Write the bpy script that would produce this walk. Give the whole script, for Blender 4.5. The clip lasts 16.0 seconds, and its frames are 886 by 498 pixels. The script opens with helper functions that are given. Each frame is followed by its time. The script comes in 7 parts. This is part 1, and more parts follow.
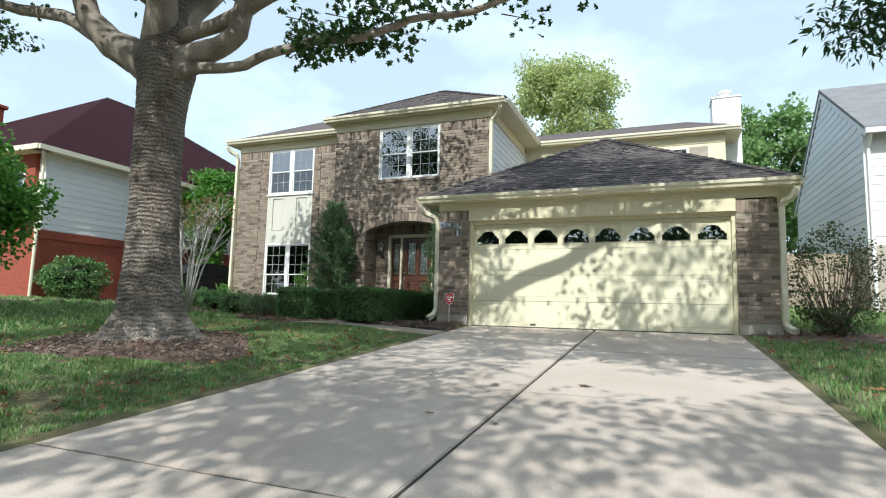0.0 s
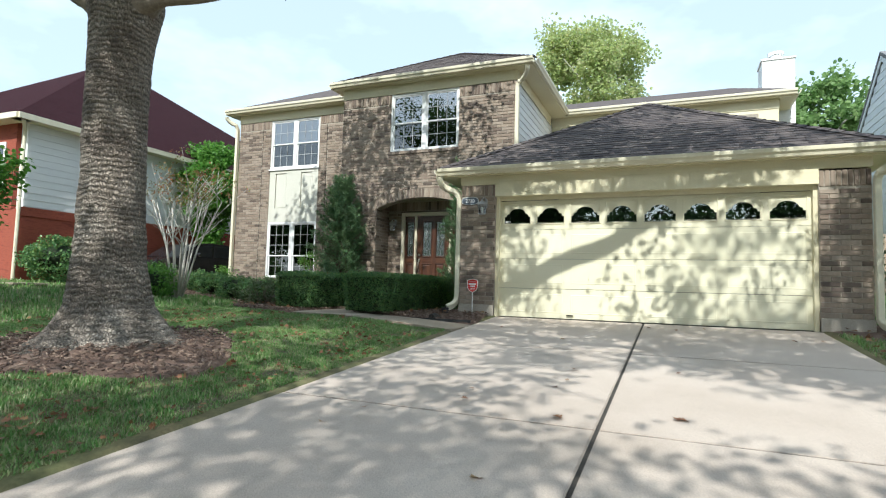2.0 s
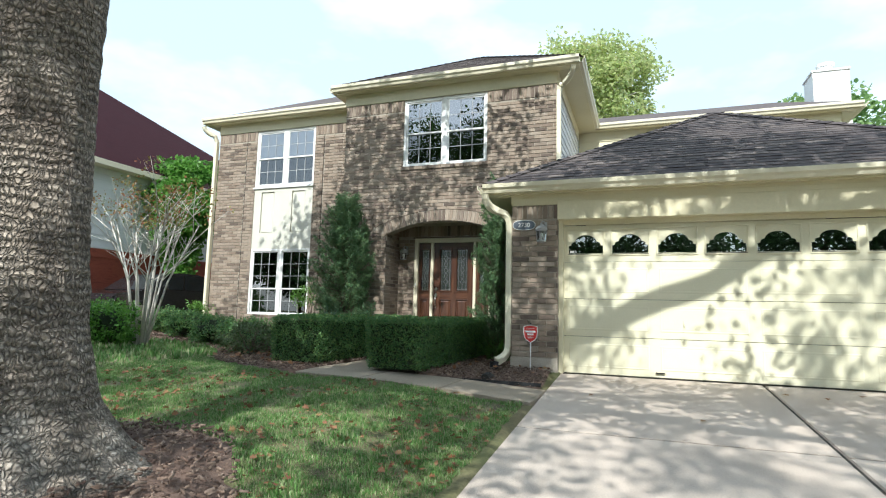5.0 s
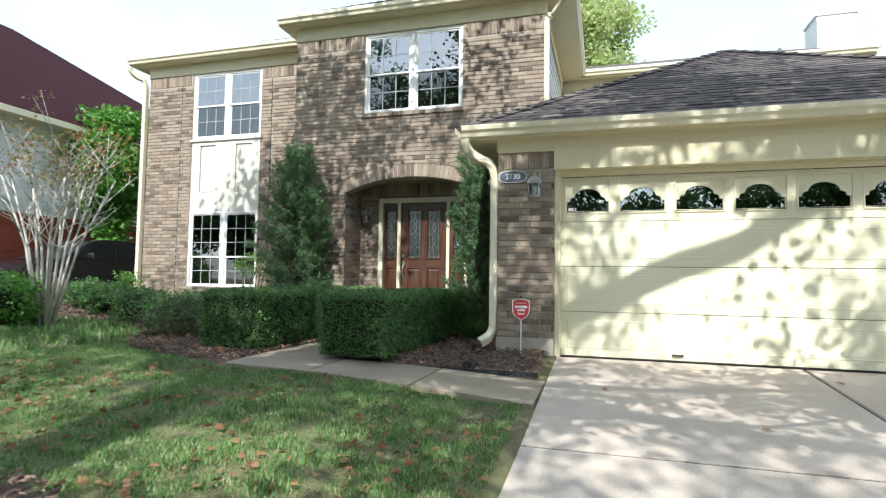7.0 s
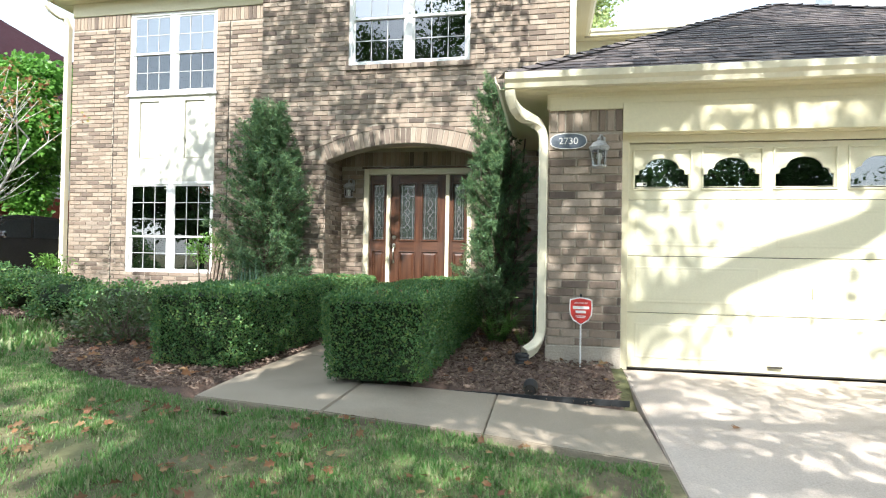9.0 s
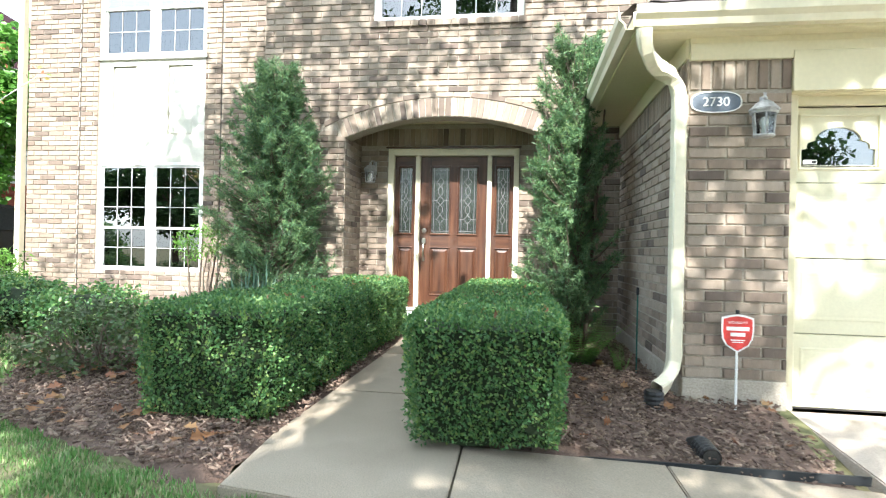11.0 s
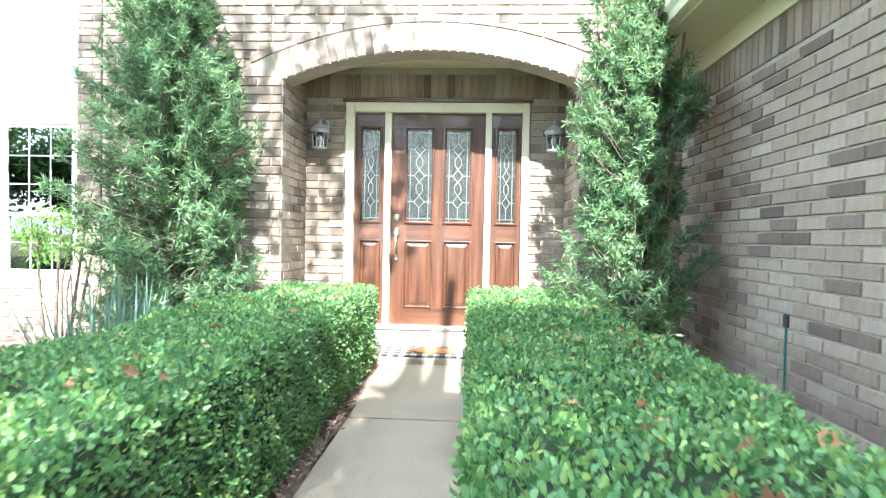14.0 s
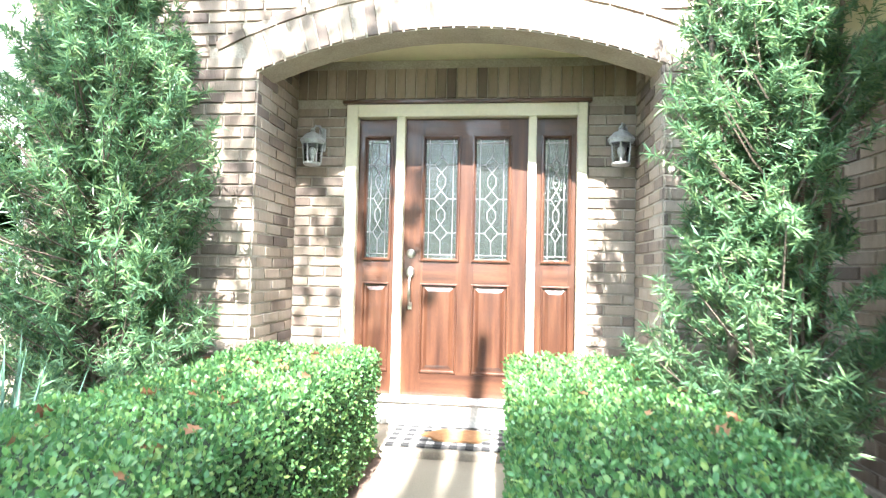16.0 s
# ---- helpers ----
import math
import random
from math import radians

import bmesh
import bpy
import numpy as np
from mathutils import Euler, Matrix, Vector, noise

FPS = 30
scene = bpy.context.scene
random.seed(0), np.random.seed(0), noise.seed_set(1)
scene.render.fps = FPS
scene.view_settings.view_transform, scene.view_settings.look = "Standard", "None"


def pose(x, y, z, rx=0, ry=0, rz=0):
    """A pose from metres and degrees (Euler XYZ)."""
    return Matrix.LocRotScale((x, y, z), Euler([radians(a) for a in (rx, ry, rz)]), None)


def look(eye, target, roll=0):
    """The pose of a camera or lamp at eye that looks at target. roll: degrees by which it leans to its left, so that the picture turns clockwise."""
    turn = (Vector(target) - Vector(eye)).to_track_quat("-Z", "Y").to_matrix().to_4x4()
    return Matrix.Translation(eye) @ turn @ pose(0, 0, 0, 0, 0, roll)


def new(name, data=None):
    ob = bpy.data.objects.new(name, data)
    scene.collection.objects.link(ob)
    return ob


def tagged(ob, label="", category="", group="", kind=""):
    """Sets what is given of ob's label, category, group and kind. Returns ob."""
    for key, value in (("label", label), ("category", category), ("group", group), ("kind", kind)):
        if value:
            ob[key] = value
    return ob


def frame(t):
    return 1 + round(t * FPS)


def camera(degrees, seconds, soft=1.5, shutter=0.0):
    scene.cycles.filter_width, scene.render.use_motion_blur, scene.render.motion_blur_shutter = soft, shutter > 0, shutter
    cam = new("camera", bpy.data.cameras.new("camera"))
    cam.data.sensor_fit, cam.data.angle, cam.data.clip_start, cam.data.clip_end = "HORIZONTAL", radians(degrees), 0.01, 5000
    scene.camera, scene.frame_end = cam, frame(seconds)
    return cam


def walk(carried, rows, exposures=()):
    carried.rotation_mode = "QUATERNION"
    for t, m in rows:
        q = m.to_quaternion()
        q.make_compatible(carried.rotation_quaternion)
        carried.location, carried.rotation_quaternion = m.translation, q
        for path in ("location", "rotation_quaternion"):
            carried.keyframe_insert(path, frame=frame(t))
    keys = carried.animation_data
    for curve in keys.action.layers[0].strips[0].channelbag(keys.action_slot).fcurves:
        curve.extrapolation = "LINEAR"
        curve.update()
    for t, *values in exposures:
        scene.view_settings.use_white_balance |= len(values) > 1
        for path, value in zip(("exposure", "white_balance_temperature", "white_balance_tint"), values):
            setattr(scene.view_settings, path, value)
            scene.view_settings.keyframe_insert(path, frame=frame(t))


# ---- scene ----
cam = camera(77.5, 16.0, soft=1.15, shutter=0.35)
PATH = [
    (0, (0.082, 0.176, 0.911), (-0.657, 2.021, 1.125), 1.4),
    (0.5, (-0.008, 0.493, 0.986), (-0.777, 2.327, 1.195), 1.5),
    (1, (-0.237, 0.815, 1.023), (-1.014, 2.648, 1.218), 1.6),
    (1.5, (-0.452, 1.111, 1.031), (-1.227, 2.948, 1.189), 1.6),
    (2, (-0.68, 1.458, 1.079), (-1.453, 3.297, 1.216), 1.6),
    (2.5, (-0.921, 1.77, 1.125), (-1.675, 3.618, 1.256), 1.6),
    (3, (-1.229, 2.053, 1.144), (-1.941, 3.917, 1.278), 1.6),
    (3.5, (-1.55, 2.37, 1.228), (-2.248, 4.238, 1.375), 1.5),
    (4, (-1.94, 2.594, 1.303), (-2.628, 4.462, 1.502), 1.5),
    (6.3, (-3.045, 3.997, 1.44), (-3.679, 5.879, 1.676), 1.3),
    (6.5, (-3.081, 4.155, 1.447), (-3.7, 6.045, 1.651), 1.1),
    (7, (-3.149, 4.536, 1.439), (-3.709, 6.453, 1.552), 0.9),
    (7.5, (-3.385, 4.902, 1.489), (-3.845, 6.847, 1.558), 0.9),
    (8, (-3.714, 5.254, 1.501), (-4.142, 7.208, 1.542), 1.0),
    (8.5, (-4.036, 5.554, 1.554), (-4.463, 7.508, 1.588), 0.9),
    (9, (-4.387, 5.783, 1.583), (-4.757, 7.748, 1.613), 1.0),
    (11.5, (-5.704, 7.373, 1.644), (-5.982, 9.353, 1.643), 1.3),
    (12, (-5.872, 7.676, 1.662), (-6.137, 9.658, 1.65), 1.4),
    (12.5, (-6.013, 7.961, 1.658), (-6.26, 9.946, 1.631), 1.4),
    (13, (-6.064, 8.368, 1.669), (-6.276, 10.357, 1.647), 1.3),
    (13.5, (-6.099, 8.748, 1.666), (-6.245, 10.743, 1.637), 1.2),
    (14, (-6.119, 9.108, 1.695), (-6.221, 11.105, 1.658), 1.1),
    (14.5, (-6.062, 9.505, 1.72), (-6.181, 11.501, 1.681), 1.1),
    (15, (-6.063, 9.828, 1.73), (-6.206, 11.822, 1.708), 1.1),
    (15.5, (-6.135, 10.194, 1.722), (-6.286, 12.188, 1.736), 1.1),
    (16, (-6.149, 10.437, 1.781), (-6.376, 12.423, 1.855), 1.3),
]
EXPOSURES = [(0, 0.1, 5950, 6), (1.5, 0.18, 5950, 6), (3.5, 0.35, 5950, 6), (6.5, 0.5, 5950, 7), (9, 1.25, 6100, 9), (11.5, 2.05, 6000, 8), (12.5, 2.42, 5950, 8), (14, 2.98, 5750, 9), (15.5, 3.22, 5850, 10), (16, 3.22, 5850, 10)]
walk(cam, [(t, look(eye, target, roll)) for t, eye, target, roll in PATH],
     exposures=EXPOSURES)

# ---- light ----
SUN_EL, SUN_AZ = 44.0, -5.0      # height, and degrees to the -x side of straight ahead of the front
sun_way = Vector((-math.sin(radians(SUN_AZ)) * math.cos(radians(SUN_EL)), -math.cos(radians(SUN_AZ)) * math.cos(radians(SUN_EL)), math.sin(radians(SUN_EL))))
world = bpy.data.worlds.new("world")
scene.world = world
world.use_nodes = True
wn, wl = world.node_tree.nodes, world.node_tree.links
sky = wn.new("ShaderNodeTexSky")
sky.sky_type = "NISHITA"
sky.sun_disc = False
sky.sun_elevation = radians(SUN_EL)
sky.sun_rotation = math.atan2(sun_way.x, sun_way.y)
sky.air_density, sky.dust_density, sky.ozone_density = 1.0, 2.0, 1.0
# thin white cloud, denser towards the horizon
wtc = wn.new("ShaderNodeTexCoord")
wmap = wn.new("ShaderNodeMapping")
wmap.inputs["Scale"].default_value = (1.0, 1.0, 2.2)
wcl = wn.new("ShaderNodeTexNoise")
wcl.inputs["Scale"].default_value, wcl.inputs["Detail"].default_value, wcl.inputs["Roughness"].default_value = 1.7, 6.0, 0.55
wrp = wn.new("ShaderNodeValToRGB")
wrp.color_ramp.elements[0].position, wrp.color_ramp.elements[1].position = 0.53, 0.78
wrp.color_ramp.elements[0].color = (0.46, 0.46, 0.46, 1)
wmx = wn.new("ShaderNodeMixRGB")
wmx.inputs[2].default_value = (10.5, 12.0, 12.6, 1)
wl.new(wtc.outputs["Generated"], wmap.inputs["Vector"])
wl.new(wmap.outputs[0], wcl.inputs["Vector"])
wl.new(wcl.outputs["Fac"], wrp.inputs[0])
wl.new(wrp.outputs[0], wmx.inputs[0])
wl.new(sky.outputs[0], wmx.inputs[1])
wl.new(wmx.outputs[0], wn["Background"].inputs[0])
wn["Background"].inputs[1].default_value = 0.12
sun = new("sun", bpy.data.lights.new("sun", "SUN"))
sun.data.energy, sun.data.angle, sun.data.color = 5.0, radians(0.5), (1.0, 0.95, 0.86)
sun.matrix_world = look((0, 0, 40), Vector((0, 0, 40)) - sun_way)
scene.view_settings.exposure = 0.0


# ---- materials ----
def material(name, colours, rough=0.7, scale=3.0, fine=60.0, bump=0.15, bump_scale=None, metal=0.0, pick="", stretch=(1, 1, 1),
             translucent=0.0, spread=0.5, spec=0.5, coat=0.0, grit=0.23):
    """Procedural surface: colours blended by a broad noise, broken up by a fine one; pick chooses the colour piece by piece."""
    m = bpy.data.materials.new(name)
    m.use_nodes = True
    n, l = m.node_tree.nodes, m.node_tree.links
    bsdf = n["Principled BSDF"]
    tc = n.new("ShaderNodeTexCoord")
    mp = n.new("ShaderNodeMapping")
    mp.inputs["Scale"].default_value = stretch
    l.new(tc.outputs["Object"], mp.inputs["Vector"])
    big, small = n.new("ShaderNodeTexNoise"), n.new("ShaderNodeTexNoise")
    big.inputs["Scale"].default_value, big.inputs["Detail"].default_value = scale, 5
    small.inputs["Scale"].default_value, small.inputs["Detail"].default_value = fine, 4
    l.new(mp.outputs[0], small.inputs["Vector"])
    l.new(mp.outputs[0], big.inputs["Vector"])
    ramp = n.new("ShaderNodeValToRGB")
    els = ramp.color_ramp.elements
    while len(els) < len(colours):
        els.new(0.5)
    lo, hi = (0.0, 1.0) if pick else (0.5 - spread / 2, 0.5 + spread / 2)
    for k, c in enumerate(colours):
        els[k].position = lo + (hi - lo) * k / max(1, len(colours) - 1)
        els[k].color = (*c, 1)
    if pick == "object":
        src = n.new("ShaderNodeObjectInfo").outputs["Random"]
    elif pick == "island":
        src = n.new("ShaderNodeNewGeometry").outputs["Random Per Island"]
    else:
        src = big.outputs["Fac"]
    l.new(src, ramp.inputs[0])
    mul = n.new("ShaderNodeMixRGB")
    mul.blend_type = "MULTIPLY"
    mul.inputs[0].default_value = 1.0
    fr = n.new("ShaderNodeMapRange")
    fr.inputs[1].default_value, fr.inputs[2].default_value = 0.25, 0.75
    fr.inputs[3].default_value, fr.inputs[4].default_value = 1 - 1.2 * grit, 1 + 0.8 * grit
    if pick:
        add = n.new("ShaderNodeMath")
        add.operation = "MULTIPLY_ADD"
        add.inputs[1].default_value, add.inputs[2].default_value = 0.5, 0.0
        l.new(small.outputs["Fac"], add.inputs[0])
        half = n.new("ShaderNodeMath")
        half.operation = "MULTIPLY_ADD"
        half.inputs[1].default_value = 0.5
        l.new(big.outputs["Fac"], half.inputs[0])
        l.new(add.outputs[0], half.inputs[2])
        l.new(half.outputs[0], fr.inputs[0])
    else:
        l.new(small.outputs["Fac"], fr.inputs[0])
    l.new(ramp.outputs[0], mul.inputs[1])
    l.new(fr.outputs[0], mul.inputs[2])
    l.new(mul.outputs[0], bsdf.inputs["Base Color"])
    bsdf.inputs["Roughness"].default_value = rough
    bsdf.inputs["Metallic"].default_value = metal
    bsdf.inputs["Specular IOR Level"].default_value = spec
    bsdf.inputs["Coat Weight"].default_value = coat
    if bump:
        b = n.new("ShaderNodeBump")
        b.inputs["Strength"].default_value, b.inputs["Distance"].default_value = bump, 0.01
        if bump_scale:
            bs = n.new("ShaderNodeTexNoise")
            bs.inputs["Scale"].default_value, bs.inputs["Detail"].default_value = bump_scale, 5
            l.new(mp.outputs[0], bs.inputs["Vector"])
            l.new(bs.outputs["Fac"], b.inputs["Height"])
        else:
            l.new(small.outputs["Fac"], b.inputs["Height"])
        l.new(b.outputs[0], bsdf.inputs["Normal"])
    if translucent:
        tr = n.new("ShaderNodeBsdfTranslucent")
        l.new(mul.outputs[0], tr.inputs["Color"])
        mx = n.new("ShaderNodeMixShader")
        mx.inputs[0].default_value = translucent
        l.new(bsdf.outputs[0], mx.inputs[1])
        l.new(tr.outputs[0], mx.inputs[2])
        l.new(mx.outputs[0], n["Material Output"].inputs[0])
    return m


def glass_material(name, tint=(0.9, 0.95, 0.93), rough=0.0, gain=1.0, ripple=0.0):
    m = bpy.data.materials.new(name)
    m.use_nodes = True
    n, l = m.node_tree.nodes, m.node_tree.links
    n.remove(n["Principled BSDF"])
    tr, gl, mx, fr = n.new("ShaderNodeBsdfTransparent"), n.new("ShaderNodeBsdfGlossy"), n.new("ShaderNodeMixShader"), n.new("ShaderNodeFresnel")
    tr.inputs[0].default_value = (*tint, 1)
    gl.inputs["Roughness"].default_value = rough
    fr.inputs["IOR"].default_value = 1.5 * gain
    b = n.new("ShaderNodeBump")
    nz = n.new("ShaderNodeTexNoise")
    tc = n.new("ShaderNodeTexCoord")
    l.new(tc.outputs["Object"], nz.inputs["Vector"])
    nz.inputs["Scale"].default_value = 40.0 if ripple > 0.1 else 1.3
    b.inputs["Strength"].default_value, b.inputs["Distance"].default_value = max(ripple, 0.03), 0.02
    l.new(nz.outputs["Fac"], b.inputs["Height"])
    l.new(b.outputs[0], gl.inputs["Normal"])
    l.new(fr.outputs[0], mx.inputs[0])
    l.new(tr.outputs[0], mx.inputs[1])
    l.new(gl.outputs[0], mx.inputs[2])
    l.new(mx.outputs[0], n["Material Output"].inputs[0])
    return m


BRICKS = [(0.105, 0.08, 0.065), (0.20, 0.15, 0.115), (0.27, 0.21, 0.16), (0.32, 0.255, 0.195), (0.25, 0.19, 0.145), (0.345, 0.28, 0.22), (0.295, 0.24, 0.19), (0.155, 0.115, 0.092)]
M_BRICK = material("brick_faces", BRICKS, 0.85, 9, 55, 0.5, pick="object", stretch=(3, 3, 0.6))
M_BRICKS = material("brick_faces_joined", BRICKS, 0.85, 9, 55, 0.5, pick="island", stretch=(3, 3, 0.6))
M_MORTAR = material("mortar", [(0.30, 0.262, 0.21), (0.41, 0.365, 0.30)], 0.95, 5, 90, 0.4)
M_TRIM = material("cream_trim_paint", [(0.66, 0.60, 0.40), (0.72, 0.66, 0.46)], 0.5, 1.5, 40, 0.04, grit=0.04)
M_GUTTER = material("cream_gutter_enamel", [(0.70, 0.65, 0.48), (0.76, 0.71, 0.55)], 0.38, 2.0, 30, 0.04, grit=0.04)
M_DOORPAINT = material("garage_door_paint", [(0.70, 0.66, 0.47), (0.74, 0.70, 0.52)], 0.55, 1.2, 60, 0.06, grit=0.04)
M_WHITE = material("white_vinyl", [(0.78, 0.78, 0.76), (0.84, 0.84, 0.82)], 0.4, 2, 40, 0.03, grit=0.04)
M_PANEL = material("pale_panel_paint", [(0.55, 0.54, 0.46), (0.60, 0.585, 0.51)], 0.55, 1.5, 40, 0.05, grit=0.04)
M_SIDING = material("white_siding_paint", [(0.72, 0.73, 0.72), (0.80, 0.80, 0.79)], 0.6, 1.5, 35, 0.06, pick="object", stretch=(0.3, 0.3, 3), grit=0.04)
# bluer copy of the white siding: wall shade put into the colour
M_SIDING_SHADED = material("shaded_white_siding", [(0.66, 0.70, 0.74), (0.74, 0.77, 0.80)], 0.6, 1.5, 35, 0.06, pick="object", stretch=(0.3, 0.3, 3), grit=0.04)
SHINGLES = [(0.05, 0.041, 0.043), (0.085, 0.07, 0.07), (0.12, 0.10, 0.094), (0.068, 0.056, 0.058), (0.155, 0.13, 0.118)]
M_SHINGLE = material("asphalt_shingle", SHINGLES, 0.95, 4, 160, 0.6, pick="object")
M_SHINGLES = material("asphalt_shingle_joined", SHINGLES, 0.95, 4, 160, 0.6, pick="island")
M_REDROOF = material("maroon_shingle", [(0.020, 0.007, 0.010), (0.032, 0.011, 0.015), (0.026, 0.009, 0.012)], 1.0, 2.0, 90, 0.5, stretch=(1, 1, 5), spec=0.1)
M_GREYROOF = material("grey_shingle", [(0.16, 0.16, 0.17), (0.24, 0.24, 0.25)], 0.95, 2.0, 90, 0.5, stretch=(1, 1, 5))
M_REDBRICK = material("red_brick_far", [(0.24, 0.05, 0.03), (0.31, 0.075, 0.042), (0.20, 0.042, 0.026)], 0.85, 4, 40, 0.3, stretch=(1, 1, 4))
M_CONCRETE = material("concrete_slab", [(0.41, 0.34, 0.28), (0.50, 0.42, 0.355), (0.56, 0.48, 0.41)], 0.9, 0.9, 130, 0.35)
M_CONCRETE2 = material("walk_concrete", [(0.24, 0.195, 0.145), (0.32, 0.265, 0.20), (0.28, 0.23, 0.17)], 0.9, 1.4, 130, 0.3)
M_FOUND = material("foundation_concrete", [(0.33, 0.29, 0.24), (0.45, 0.40, 0.33)], 0.9, 3, 70, 0.4)
M_JOINT = material("joint_filler", [(0.03, 0.027, 0.024), (0.07, 0.06, 0.05)], 0.95, 4, 60, 0.4)
M_GROUND = material("lawn_soil", [(0.075, 0.095, 0.03), (0.15, 0.14, 0.065), (0.095, 0.075, 0.045)], 0.95, 1.6, 35, 0.6)
M_MULCH = material("brown_mulch", [(0.08, 0.05, 0.038), (0.14, 0.09, 0.068), (0.20, 0.135, 0.105)], 0.95, 9, 70, 0.8)
M_CHIP = material("mulch_chip", [(0.07, 0.043, 0.034), (0.12, 0.075, 0.056), (0.20, 0.14, 0.105), (0.30, 0.22, 0.17), (0.095, 0.06, 0.046)], 0.95, 20, 90, 0.4, pick="island")
# near-black: room shade put into the colour; also black print and plastic
M_DARK = material("unlit_room_and_black_parts", [(0.02, 0.022, 0.024), (0.035, 0.036, 0.038)], 0.9, 1, 20, 0.0)
M_CURTAIN = material("pale_curtain", [(0.35, 0.33, 0.30), (0.45, 0.43, 0.40)], 0.9, 6, 50, 0.1, stretch=(8, 8, 0.4))
M_GRID = material("white_window_grid", [(0.42, 0.43, 0.43), (0.50, 0.51, 0.51)], 0.5, 2, 40, 0.03)
M_GLASS = glass_material("window_glass", gain=1.9)
M_COATED = glass_material("coated_window_glass", gain=3.1)
M_SCREENED = glass_material("screened_window_glass", (0.6, 0.6, 0.62), gain=1.7)
M_ASPHALT = material("street_asphalt", [(0.045, 0.045, 0.047), (0.065, 0.064, 0.063)], 0.9, 0.8, 120, 0.4)


# ---- mesh helpers ----
def link(name, verts, faces, mat_, parent=None, label="", smooth=False):
    me = bpy.data.meshes.new(name)
    me.from_pydata([tuple(v) for v in verts], [], faces)
    me.materials.append(mat_)
    if smooth:
        me.polygons.foreach_set("use_smooth", [True] * len(me.polygons))
    me.update()
    ob = new(name, me)
    adopt(ob, parent)
    if label:
        ob["label"] = label
    return ob


def adopt(ob, parent):
    if parent is not None:
        ob.parent = parent
        if parent.parent is None:
            ob.matrix_parent_inverse = parent.matrix_basis.inverted()
    return ob


def part(name, bm, mat_, parent=None, label="", smooth=False):
    me = bpy.data.meshes.new(name)
    bmesh.ops.recalc_face_normals(bm, faces=bm.faces[:])
    if smooth:
        for f in bm.faces:
            f.smooth = True
    bm.to_mesh(me)
    bm.free()
    me.materials.append(mat_)
    ob = new(name, me)
    adopt(ob, parent)
    if label:
        ob["label"] = label
    return ob


def thing(name, at_, label, category, group="", kind=""):
    ob = new(name)
    ob.empty_display_size = 0.1
    ob.matrix_basis = Matrix.Translation(at_)
    return tagged(ob, label, category, group, kind)


def box(bm, x0, x1, y0, y1, z0, z1, bevel=0.0):
    vs = [bm.verts.new((x, y, z)) for x in (x0, x1) for y in (y0, y1) for z in (z0, z1)]
    fs = [bm.faces.new([vs[i] for i in q]) for q in ((0, 1, 3, 2), (4, 6, 7, 5), (0, 4, 5, 1), (2, 3, 7, 6), (0, 2, 6, 4), (1, 5, 7, 3))]
    if bevel:
        bmesh.ops.bevel(bm, geom=list({e for f in fs for e in f.edges}), offset=bevel, segments=1, affect="EDGES")
    return bm


def boxes(*rows, bevel=0.0):
    bm = bmesh.new()
    for r in rows:
        box(bm, *r, bevel=bevel)
    return bm


def prism(bm, poly, place, d0, d1):
    """Extrudes a closed outline (u, v) between depths d0 and d1; place(u, v, d) gives the world point."""
    a = [bm.verts.new(place(u, v, d0)) for u, v in poly]
    b = [bm.verts.new(place(u, v, d1)) for u, v in poly]
    bm.faces.new(a)
    bm.faces.new(b[::-1])
    k = len(poly)
    for i in range(k):
        bm.faces.new((a[i], b[i], b[(i + 1) % k], a[(i + 1) % k]))
    return bm


def tube(bm, pts, radii, n=8, caps=True, wob=0.0):
    """A tube along pts; radii a number or one for each point."""
    pts = [Vector(p) for p in pts]
    if not isinstance(radii, (list, tuple)):
        radii = [radii] * len(pts)
    rings = []
    ref = Vector((0, 0, 1)) if abs((pts[-1] - pts[0]).normalized().z) < 0.9 else Vector((1, 0, 0))
    for i, p in enumerate(pts):
        d = (pts[min(i + 1, len(pts) - 1)] - pts[max(i - 1, 0)]).normalized()
        a = d.cross(ref).normalized()
        b = d.cross(a)
        ring = []
        for k in range(n):
            w = 2 * math.pi * k / n
            r = radii[i] * (1 + wob * math.sin(3 * w + i * 0.7) + wob * 0.6 * math.sin(5 * w + i * 1.3))
            ring.append(bm.verts.new(p + (a * math.cos(w) + b * math.sin(w)) * r))
        rings.append(ring)
    for r0, r1 in zip(rings, rings[1:]):
        for k in range(n):
            bm.faces.new((r0[k], r0[(k + 1) % n], r1[(k + 1) % n], r1[k]))
    if caps and n > 2:
        bm.faces.new(rings[0][::-1])
        bm.faces.new(rings[-1])
    return bm


def lathe(bm, profile, cx, cy, n=16):
    rings = [[bm.verts.new((cx + r * math.cos(2 * math.pi * k / n), cy + r * math.sin(2 * math.pi * k / n), z)) for k in range(n)] for r, z in profile]
    for r0, r1 in zip(rings, rings[1:]):
        for k in range(n):
            bm.faces.new((r0[k], r0[(k + 1) % n], r1[(k + 1) % n], r1[k]))
    bm.faces.new(rings[0][::-1])
    bm.faces.new(rings[-1])
    return bm


def structure(ob, label="", category=""):
    return tagged(ob, label, category, kind="structure")


# ---- ground ----
def drive_z(y):
    return 0.57 + (y - 11.1) * 0.068 if y < 11.1 else 0.57


def smooth(a, b, v):
    k = min(1.0, max(0.0, (v - a) / (b - a)))
    return k * k * (3 - 2 * k)


